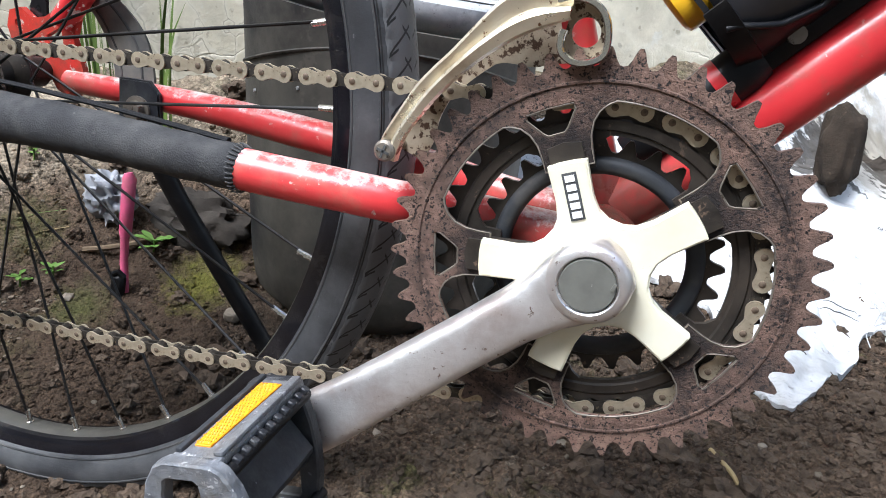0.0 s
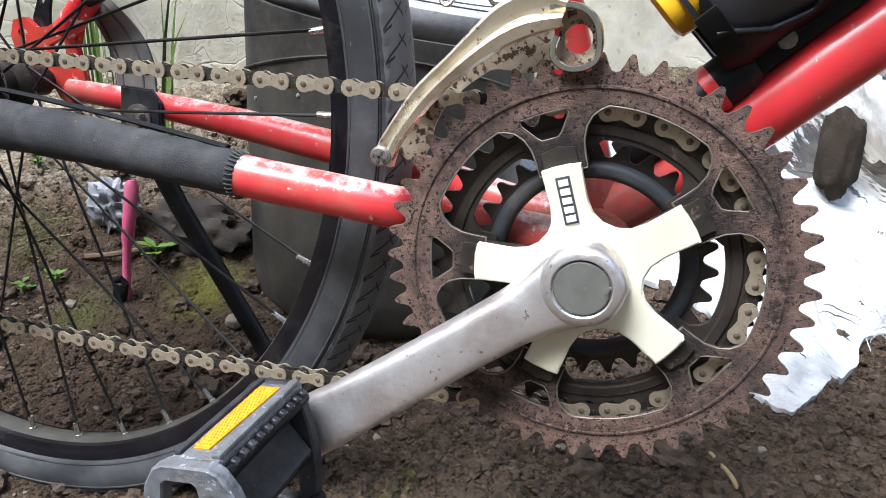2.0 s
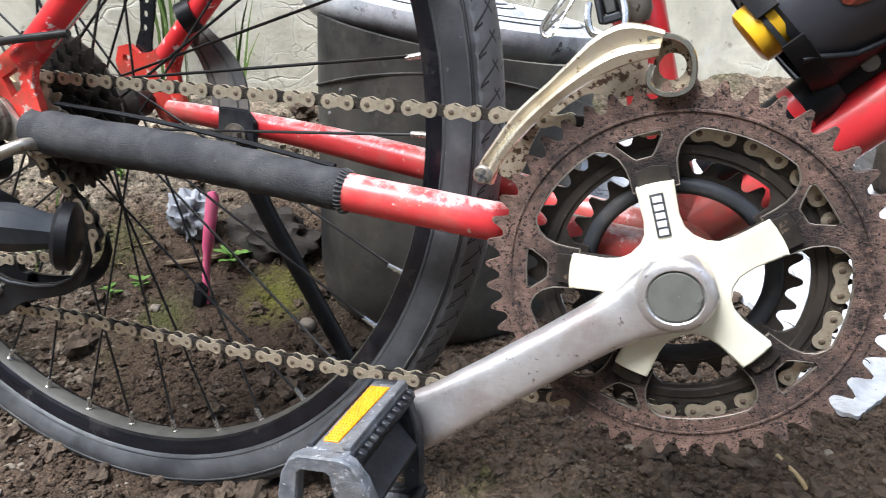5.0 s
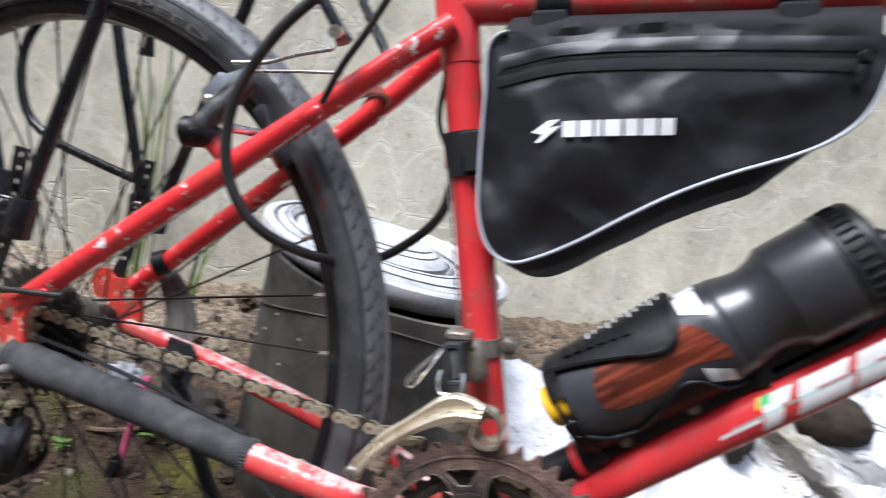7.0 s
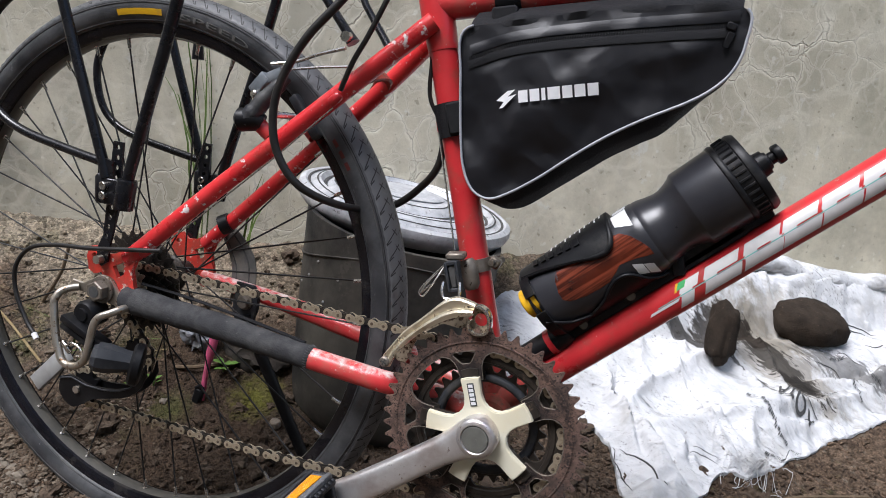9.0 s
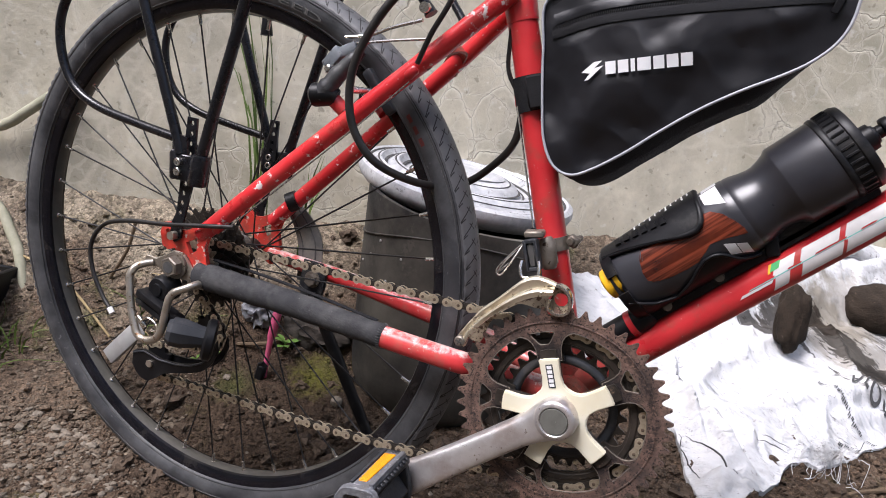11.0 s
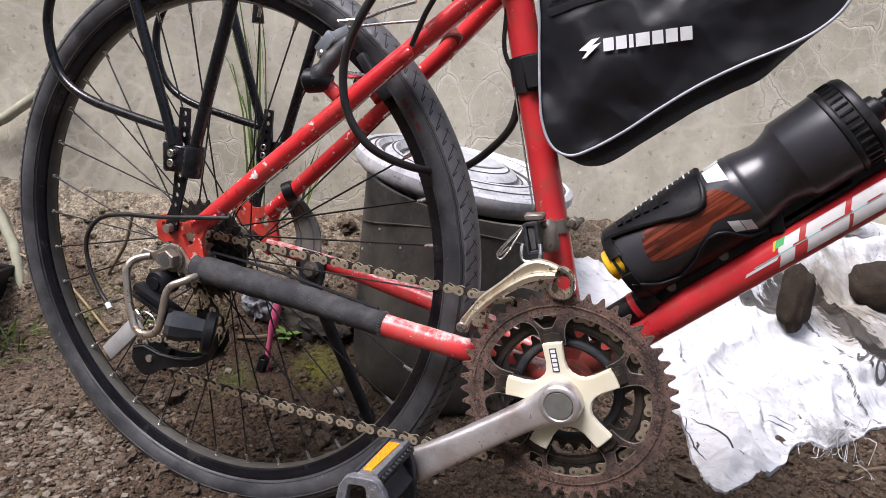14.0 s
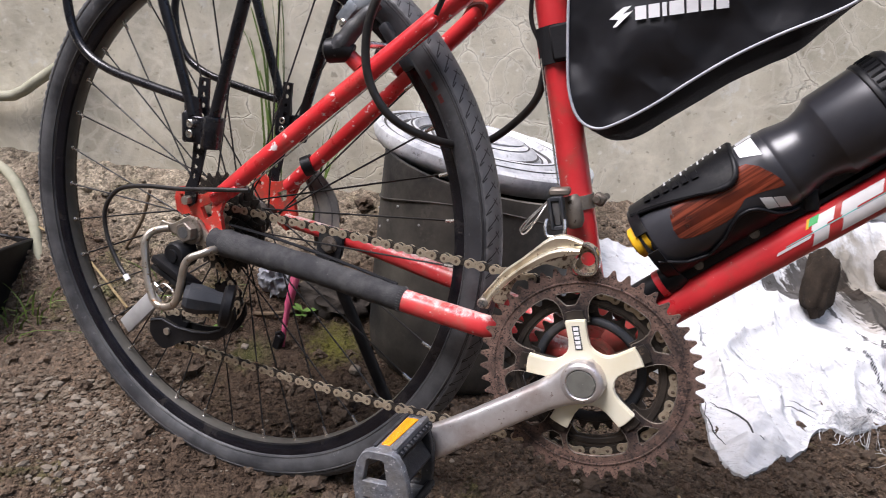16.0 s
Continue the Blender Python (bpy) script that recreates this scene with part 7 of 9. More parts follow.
def build_bag():
    bag = root("frame_bag", "black nylon triangular frame bag with grey piping, strapped in the frame", "bag", (0, 0, ZB))
    c = Vector((0.028, 0.325))
    bm = bmesh.new()
    n = len(OUTLINE)
    steps = (1.0, 0.97, 0.92, 0.85, 0.77, 0.68, 0.58, 0.48, 0.37, 0.26, 0.14)
    near = []
    for s in steps:
        near.append([bm.verts.new((c.x + (p.x - c.x) * s, bag_side(c.x + (p.x - c.x) * s, c.y + (p.y - c.y) * s), c.y + (p.y - c.y) * s)) for p in OUTLINE])
    # gusset bulging below the seam, then the far side
    for y, grow in ((-0.024, 1.018), (-0.008, 1.032), (0.010, 1.032), (0.026, 1.018), (0.0345, 1.0)):
        ring = []
        for p in OUTLINE:
            g = 1 + (grow - 1) * 0.3
            low = smoothstep(0.0, 0.030, 0.300 + 0.75 * p.x - p.y) * smoothstep(-0.060, -0.015, p.x) * smoothstep(0.132, 0.085, p.x)
            sag = (grow - 1) / 0.032 * 0.0150 * low
            ring.append(bm.verts.new((c.x + (p.x - c.x) * g + sag * 0.45, y, c.y + (p.y - c.y) * g - sag + 0.0016 * fbm(p.x * 30, p.y * 30, y * 40, 2))))
        near.insert(0, ring)
    for a, b in zip(near[5:], near[6:]):
        for k in range(n):
            bm.faces.new((a[k], a[(k + 1) % n], b[(k + 1) % n], b[k]))
    bm.faces.new(near[-1][::-1])
    strip = bmesh.new()
    rings = [[strip.verts.new(v.co) for v in ring] for ring in near[:6]]
    for a, b in zip(rings, rings[1:]):
        for k in range(n):
            strip.faces.new((a[k], a[(k + 1) % n], b[(k + 1) % n], b[k]))
    strip.faces.new(rings[0])
    bmesh.ops.delete(bm, geom=[v for v in bm.verts if not v.link_faces], context="VERTS")
    body = part("body", bm, NYLON, bag, "black ripstop nylon front panel", 70)
    part("gusset", strip, NYLONBAND, body, "matt black gusset bulging below the seam", 70)
    bm = bmesh.new()
    keep = [p for p in OUTLINE if not (p.y > 0.360 + 0.22 * (p.x + 0.05) and -0.080 < p.x < 0.139)]
    start = max(range(len(keep)), key=lambda i: (keep[i] - keep[i - 1]).length)
    order = keep[start:] + keep[:start]
    tube(bm, [(p.x, -0.0365, p.y) for p in order], 0.00125, 10)
    part("piping", bm, PIPING, bag, "grey reflective piping")

    def ribbon(pts, w, lift):
        bm = bmesh.new()
        q = spline([(x, 0, z) for x, z in pts], 8)
        rows = []
        for i, p in enumerate(q):
            t = (q[min(i + 1, len(q) - 1)] - q[max(i - 1, 0)]).normalized()
            nn = Vector((-t.z, 0, t.x))
            row = []
            for k in (-1, -0.4, 0.4, 1):
                e = p + nn * (w * k)
                row.append(bm.verts.new((e.x, bag_side(e.x, e.z) - lift * (1 - 0.5 * abs(k)), e.z)))
            rows.append(row)
        for a, b in zip(rows, rows[1:]):
            for k in range(3):
                bm.faces.new((a[k], a[k + 1], b[k + 1], b[k]))
        thicken(bm, 0.0006)
        return bm

    zipc = [(-0.079, 0.337), (-0.040, 0.353), (0.015, 0.367), (0.080, 0.380), (0.139, 0.391)]
    part("zip_flap", ribbon([(x, z + 0.0075) for x, z in zipc], 0.0042, 0.0016), NYLON, bag, "folded zip flap")
    part("zip_tape", ribbon([(x, z - 0.0055) for x, z in zipc], 0.0036, 0.0012), NYLONBAND, bag, "black zip tape")
    bm = bmesh.new()
    q = spline([(x, 0, z) for x, z in zipc], 60)
    for i in range(0, len(q) - 1, 2):
        p = q[i]
        box(bm, (0.0011, 0.0014, 0.0036), Matrix.Translation((p.x, bag_side(p.x, p.z) - 0.0006, p.z)))
    part("zip_teeth", bm, BLACKPLASTIC, bag)
    bm = bmesh.new()
    y0 = bag_side(0.135, 0.384) - 0.002
    box(bm, (0.008, 0.004, 0.006), pose(0.1345, y0, 0.3895, 0, 14, 0), 0.001)
    box(bm, (0.0055, 0.0018, 0.013), pose(0.1345, y0 - 0.0006, 0.3785, 0, 12, 0), 0.0006)
    part("zip_puller", bm, BLACKPLASTIC, bag, "black zip puller")

    def flat_shape(lp, name, lab):
        bm = bmesh.new()
        bm.faces.new([bm.verts.new((x, bag_side(x, z) - 0.0024, z)) for x, z in lp])
        part(name, bm, WHITEPRINT, bag, lab, 0)

    ex, ez = Vector((0.9690, 0.2470)), Vector((-0.2470, 0.9690))
    o = Vector((-0.0450, 0.2990))

    def at(u, v):
        q = o + ex * u + ez * v
        return (q.x, q.y)

    flat_shape([at(0.0005, 0.0040), at(0.0120, 0.0115), at(0.0190, 0.0118), at(0.0120, 0.0064), at(0.0200, 0.0078), at(0.0062, -0.0030), at(0.0030, -0.0030), at(0.0078, 0.0024)], "logo_mark", "white printed mark")
    w = (0.0085, 0.0085, 0.0034, 0.0108, 0.0085, 0.0090, 0.0090)
    u = 0.0215
    for i, ww in enumerate(w):
        lp = [at(u, 0.0), at(u + ww, 0.0), at(u + ww, 0.0104), at(u, 0.0104)]
        flat_shape(lp, "logo_bar", "white printed block")
        u += ww + 0.0019
    # slack top panel drawn up to the tube
    bm = bmesh.new()
    rows = []
    for i in range(61):
        x = -0.084 + 0.224 * i / 60
        z0 = float(np.interp(x, (-0.0885, -0.05, 0.025, 0.10, 0.143), (0.360, 0.372, 0.390, 0.403, 0.404)))
        z1 = 0.386 + 0.206 * (x + 0.128) - 0.0150
        pull = 0.003 * math.sin(x * 120) + 0.004 * noise.noise((x * 45, 0.3, 0.0))
        rows.append([bm.verts.new(q) for q in ((x, -0.0345, z0 - 0.006), (x, -0.0350 - pull * 0.5, z0 + 0.001), (x, -0.0270 - pull, z0 + 0.55 * (z1 - z0)), (x, -0.0130, z1 + 0.001), (x, 0.0, z1))])
    for p, q in zip(rows, rows[1:]):
        for k in range(4):
            bm.faces.new((p[k], q[k], q[k + 1], p[k + 1]))
    thicken(bm, 0.0008)
    part("top_panel", bm, NYLONBAND, bag, "slack black top panel", 60)
    # straps
    for x in (-0.060, 0.091):
        z = 0.386 + 0.206 * (x + 0.128)
        bm = bmesh.new()
        lathe(bm, [(0.0156, -0.012), (0.0172, -0.012), (0.0172, 0.012), (0.0156, 0.012)], (x, 0, z), (0.977, 0, 0.212), seg=32)
        box(bm, (0.024, 0.030, 0.016), pose(x + 0.003, -0.010, z - 0.020, 0, -12, 0), 0.002)
        part("strap", bm, NYLONBAND, bag, "black hook-and-loop strap")
    bm = bmesh.new()
    lathe(bm, [(0.0150, -0.0165), (0.0168, -0.0165), (0.0168, 0.0165), (0.0150, 0.0165)], (-0.0965, 0, 0.2795), (-0.345, 0, 0.939), seg=32)
    box(bm, (0.022, 0.020, 0.031), pose(-0.086, -0.012, 0.283, 0, -20, 0), 0.002)
    part("strap", bm, NYLONBAND, bag, "black hook-and-loop strap")


build_bag()

BOT = DT0 + DTN * 0.0590


def along(s, off=0.0):
    return BOT + DT * s + DTN * off


def bottle_patch(bm, spans, r, n=8):
    """A skin on the bottle: spans are (s, lower angle, upper angle) along it."""
    rows = []
    for s, a0, a1 in spans:
        row = []
        for j in range(n + 1):
            a = radians(a0 + (a1 - a0) * j / n)
            row.append(bm.verts.new(BOT + DT * s + (Vector((0, -1, 0)) * math.cos(a) + DTN * math.sin(a)) * r))
        rows.append(row)
    for p, q in zip(rows, rows[1:]):
        for j in range(n):
            bm.faces.new((p[j], p[j + 1], q[j + 1], q[j]))
    return bm


def build_bottle():
    b = root("water_bottle", "smoked black plastic drinking bottle lying in its cage", "bottle", (0, 0, ZB))
    bm = bmesh.new()
    lathe(bm, [(0.0, 0.103), (0.030, 0.103), (0.0338, 0.107), (0.0348, 0.113), (0.0352, 0.150), (0.0352, 0.214), (0.0349, 0.2205), (0.0343, 0.2215), (0.0341, 0.2225), (0.0344, 0.2235), (0.0338, 0.228), (0.0316, 0.236), (0.0303, 0.243), (0.0304, 0.248),
               (0.0322, 0.2545), (0.0346, 0.2600), (0.0368, 0.2628), (0.0372, 0.2640), (0.0374, 0.300)], BOT, DT, 56)
    part("body", bm, BOTTLE, b, "matt smoked black body with a waist", 30)
    bm = bmesh.new()
    bottle_patch(bm, ((0.1268, -6, 6), (0.130, -12, 24), (0.136, -16, 42), (0.146, -20, 46), (0.160, -22, 46), (0.171, -21, 46), (0.181, -13, 44), (0.187, -7, 42), (0.194, -9, 36), (0.202, -12, 32), (0.209, -16, 20), (0.214, -19, 4), (0.217, -20, -10)), 0.03545)
    part("window", bm, COLA, b, "brown translucent window", 60)
    bm = bmesh.new()
    lathe(bm, [(0.0374, 0.3000), (0.0384, 0.3010), (0.0386, 0.3035), (0.0380, 0.3048), (0.0372, 0.3055), (0.0372, 0.3165), (0.0382, 0.3175), (0.0382, 0.3205), (0.0360, 0.3245), (0.0150, 0.3265), (0.0118, 0.3280), (0.0112, 0.3345), (0.0, 0.3345)], BOT, DT, 60)
    cap = part("cap", bm, BLACKPLASTIC, b, "black ribbed screw cap", 30)
    q = Vector((0, 1, 0))
    for k in range(36):
        bm = bmesh.new()
        a = 2 * math.pi * k / 36
        e = q * math.cos(a) + DTN * math.sin(a)
        tube(bm, [BOT + DT * 0.3062 + e * 0.0374, BOT + DT * 0.3160 + e * 0.0374], 0.0013, 6)
        part("grip_rib", bm, BLACKPLASTIC, cap)
    bm = bmesh.new()
    lathe(bm, [(0.0092, 0.334), (0.0080, 0.337), (0.0056, 0.338), (0.0056, 0.342), (0.0086, 0.343), (0.0092, 0.345), (0.0086, 0.349), (0.0045, 0.350), (0.0, 0.3485)], BOT, DT, 28)
    part("nozzle", bm, BLACKPLASTIC, cap, "black pull nozzle")
    # printed white patches, each crossed by a dark line
    for spans in (((0.2010, 45, 72), (0.2050, 41, 72), (0.2160, 31, 72)), ((0.2030, 74, 100), (0.2170, 74, 100)), ((0.1960, -38, -16), (0.2040, -46, -24)), ((0.2046, -47, -25), (0.2120, -60, -33))):
        bm = bmesh.new()
        bottle_patch(bm, spans, 0.0356, 5)
        part("label_patch", bm, WHITEPRINT, b, "white printed patch")
    # yellow stopper under the base
    bm = bmesh.new()
    lathe(bm, [(0.0, 0.0890), (0.0120, 0.0893), (0.0145, 0.0907), (0.0150, 0.0935), (0.0150, 0.105)], along(0, 0.009) + Vector((0, -0.0170, 0)), DT, 28)
    part("stopper", bm, YELLOW, b, "yellow plastic stopper")


build_bottle()


def build_cage():
    def shell(edge, s0, s1, r0, r1, a_to, n=26, k=20):
        bm = bmesh.new()
        rows = []
        for i in range(n + 1):
            s = s0 + (s1 - s0) * i / n
            a0 = edge(i / n)
            row = []
            for j in range(k + 1):
                a = radians(a0 + (a_to - a0) * j / k)
                e = Vector((0, -1, 0)) * math.cos(a) + DTN * math.sin(a)
                row.append(bm.verts.new(BOT + DT * s + e * (r0 + (r1 - r0) * i / n)))
            rows.append(row)
        for p, q in zip(rows, rows[1:]):
            for j in range(k):
                bm.faces.new((p[j], p[j + 1], q[j + 1], q[j]))
        thicken(bm, 0.0022)
        return bm

    rail = bmesh.new()
    box(rail, (0.190, 0.020, 0.010), Matrix.Translation(along(0.195, -0.0385)) @ pose(0, 0, 0, 0, -46.2, 0), 0.002, 2)
    box(rail, (0.036, 0.018, 0.014), Matrix.Translation(along(0.298, -0.036)) @ pose(0, 0, 0, 0, -46.2, 0), 0.003, 2)
    cage = part("bottle_cage", rail, BLACKPLASTIC, bicycle, "black plastic bottle cage bolted to the down tube")
    def upper_edge(f):
        return float(np.interp(0.101 + 0.0975 * f, (0.090, 0.0988, 0.1206, 0.1406, 0.1593, 0.1700, 0.1770, 0.1842, 0.1895, 0.1928, 0.1955, 0.1975, 0.1985), (58, 60, 50, 39, 28.5, 22, 19, 18, 22, 28, 40, 62, 80)))

    def lower_edge(f):
        return float(np.interp(0.101 + 0.114 * f, (0.090, 0.105, 0.120, 0.1377, 0.157, 0.168, 0.176, 0.184, 0.190, 0.1945, 0.200, 0.2080, 0.215), (-14, -24, -46, -58, -42, -28, -22, -22, -27, -36, -52, -66, -74)))

    part("upper_arm", shell(upper_edge, 0.101, 0.1985, 0.0376, 0.0388, 178, 60), BLACKPLASTIC, cage, "moulded black upper arm", 50)
    part("lower_arm", shell(lower_edge, 0.101, 0.215, 0.0372, 0.0376, -170, 60), BLACKPLASTIC, cage, "", 50)
    for edge, s0, s1, r0, r1, last in ((upper_edge, 0.101, 0.1985, 0.0376, 0.0388, 60), (lower_edge, 0.101, 0.215, 0.0372, 0.0376, 60)):
        pts = []
        for i in range(last + 1):
            f = i / last
            a = radians(edge(f))
            pts.append(BOT + DT * (s0 + (s1 - s0) * f) + (Vector((0, -1, 0)) * math.cos(a) + DTN * math.sin(a)) * (r0 + (r1 - r0) * f))
        bm = bmesh.new()
        tube(bm, pts, [0.0016 + (0.0012 * smoothstep(0.55, 0.8, i / last) if edge is upper_edge else 0.0) for i in range(last + 1)], 10)
        part("arm_lip", bm, BLACKPLASTIC, cage, "rounded lip of the cage arm", 60)
    bm = bmesh.new()
    box(bm, (0.085, 0.020, 0.016), Matrix.Translation(along(0.262, -0.0345)) @ pose(0, 0, 0, 0, -46.2, 0), 0.003, 2)
    box(bm, (0.012, 0.026, 0.020), Matrix.Translation(along(0.226, -0.0350)) @ pose(0, 0, 0, 0, -20, 0), 0.003, 2)
    part("cage_bracket", bm, BLACKPLASTIC, cage, "black bracket between cage and tube")
    cup = shell(lambda f: 24 - 2 * f, 0.0975, 0.108, 0.0345, 0.0372, 180 + 156 + 20)
    part("base_cup", cup, BLACKPLASTIC, cage, "", 50)
    bm = bmesh.new()
    lathe(bm, [(0.026, 0.0985), (0.0345, 0.0980), (0.0345, 0.1005), (0.026, 0.1010)], BOT, DT, 40)
    part("base_ring", bm, BLACKPLASTIC, cage)
    for s in (0.124, 0.176):
        bm = bmesh.new()
        tube(bm, [along(s, -0.036) + Vector((0, -0.0102, 0)), along(s, -0.036) + Vector((0, -0.0145, 0))], 0.0042, 12)
        part("cage_bolt", bm, GRIME, cage)
    for i in range(11):
        s = 0.138 + 0.0054 * i
        bm = bmesh.new()
        bottle_patch(bm, ((s, 70 + 4 * (i % 3), 86), (s + 0.0016, 69 + 4 * (i % 3), 86)), 0.0412, 3)
        part("scale_mark", bm, WHITEPRINT, cage, "small white scale mark")
    # raised letters that cannot be told apart, as low bars
    for i in range(6):
        s = 0.118 + 0.0088 * i
        a = 60 - 2.5 * i
        bm = bmesh.new()
        bottle_patch(bm, ((s, a, a + 13), (s + 0.0052, a - 1, a + 12)), 0.0412, 3)
        thicken(bm, 0.0012)
        part("raised_bar", bm, BLACKPLASTIC, cage)
    # pump clip and red ring at the foot of the cage
    bm = bmesh.new()
    a = DT0 + DT * 0.080 + DTN * 0.024 + Vector((0, -0.006, 0))
    tube(bm, [a - DT * 0.046, a - DT * 0.034, a + DT * 0.02, a + DT * 0.028], [0.009, 0.0125, 0.0125, 0.010], 16)
    clip = part("frame_clip", bm, BLACKPLASTIC, bicycle, "black plastic clip with red band")
    bm = bmesh.new()
    tube(bm, [a + DT * 0.004, a + DT * 0.010], 0.0131, 20)
    part("band", bm, RED, clip, "red band")


build_cage()


# ---- things by the wall ----
def build_pot():
    c = (-0.260, 0.350, 0)
    bm = bmesh.new()
    prof = [(0.0, ZB - 0.226), (0.108, ZB - 0.226), (0.132, ZB - 0.218), (0.146, ZB - 0.198), (0.150, ZB - 0.165), (0.154, ZB - 0.06), (0.157, ZB + 0.04), (0.158, ZB + 0.088), (0.150, ZB + 0.088), (0.148, ZB + 0.02), (0.0, ZB + 0.02)]
    lathe(bm, prof, c, (0, 0, 1), 72, lambda a, h: 0.012 * noise.noise((math.cos(a) * 2, math.sin(a) * 2, h * 6)))
    for v in bm.verts:      # the mouth leans with the lid
        k = smoothstep(ZB - 0.02, ZB + 0.08, v.co.z)
        v.co.z += k * (0.018 - 0.126 * (v.co.x - c[0]) + 0.056 * (v.co.y - c[1]))
    pot = thing("rubber_tub", bm, POT, "dusty black rubber tub standing on soil by the wall", "tub", smooth=50)
    bm = bmesh.new()
    tube(bm, [(c[0] + 0.1578 * math.cos(t), c[1] + 0.1578 * math.sin(t), ZB + 0.055 - 0.016 * math.sin(t * 2 + 1)) for t in (2 * math.pi * k / 80 for k in range(80))], 0.0016, 6, closed=True)
    part("seam", bm, POT, pot)
    for t, z in ((3.6, 0.02), (3.85, 0.0), (4.05, 0.018), (4.2, 0.045), (4.35, -0.01), (4.5, 0.03), (3.5, -0.06)):
        bm = bmesh.new()
        lathe(bm, [(0.0, 0.0022), (0.0016, 0.0018), (0.0022, 0.0)], (c[0] + 0.156 * math.cos(t), c[1] + 0.156 * math.sin(t), ZB + z), (math.cos(t), math.sin(t), 0), 8)
        part("stud", bm, PALEGREY, pot, "pale stud")


build_pot()


def build_lid():
    bm = bmesh.new()
    prof = [(0.150, -0.026), (0.168, -0.024), (0.178, -0.014), (0.182, -0.004), (0.180, 0.006), (0.172, 0.010), (0.166, 0.007), (0.160, 0.006), (0.154, 0.010), (0.147, 0.013), (0.141, 0.005), (0.135, 0.003), (0.127, 0.012), (0.119, 0.014),
            (0.112, 0.004), (0.104, 0.0), (0.090, 0.001), (0.082, 0.012), (0.064, 0.018), (0.040, 0.016), (0.020, 0.010), (0.0, 0.009)]
    lathe(bm, prof, (0, 0, 0), (0, 0, 1), 80)
    lid = thing("tub_lid", bm, LID, "weathered grey round lid with pressed rings lying on the tub", "lid", (-0.284, 0.398, ZB + 0.1295), smooth=50)
    lid.rotation_euler = (radians(3.2), radians(7.2), 0)
    shape = sorted(prof[3:])
    for r, w in ((0.166, 0.0026), (0.152, 0.0016), (0.139, 0.0032), (0.124, 0.0016), (0.109, 0.0036), (0.097, 0.0018), (0.087, 0.0030), (0.070, 0.0016)):
        z = float(np.interp(r, [q[0] for q in shape], [q[1] for q in shape])) + 0.0002
        bm = bmesh.new()
        tube(bm, [(r * math.cos(2 * math.pi * k / 90), r * math.sin(2 * math.pi * k / 90), z) for k in range(90)], w, 8, flat=0.4, closed=True)
        part("ring_groove", bm, DARKGREY, lid, "dark pressed ring")
    bm = bmesh.new()
    lathe(bm, [(0.052, 0.0165), (0.054, 0.0195), (0.046, 0.0215), (0.020, 0.0205), (0.0, 0.0200)], (0, 0, 0), (0, 0, 1), 40, lambda a, h: 0.18 * math.cos(2 * a))
    part("centre_disc", bm, LID, lid, "raised oval centre")


build_lid()


def inside(poly, x, y):
    hit = False
    for i in range(len(poly)):
        (x1, y1), (x2, y2) = poly[i], poly[i - 1]
        if (y1 > y) != (y2 > y) and x < (x2 - x1) * (y - y1) / (y2 - y1) + x1:
            hit = not hit
    return hit


def ridge(x, y, z):
    return 1 - abs(noise.noise((x, y, z))) * 2


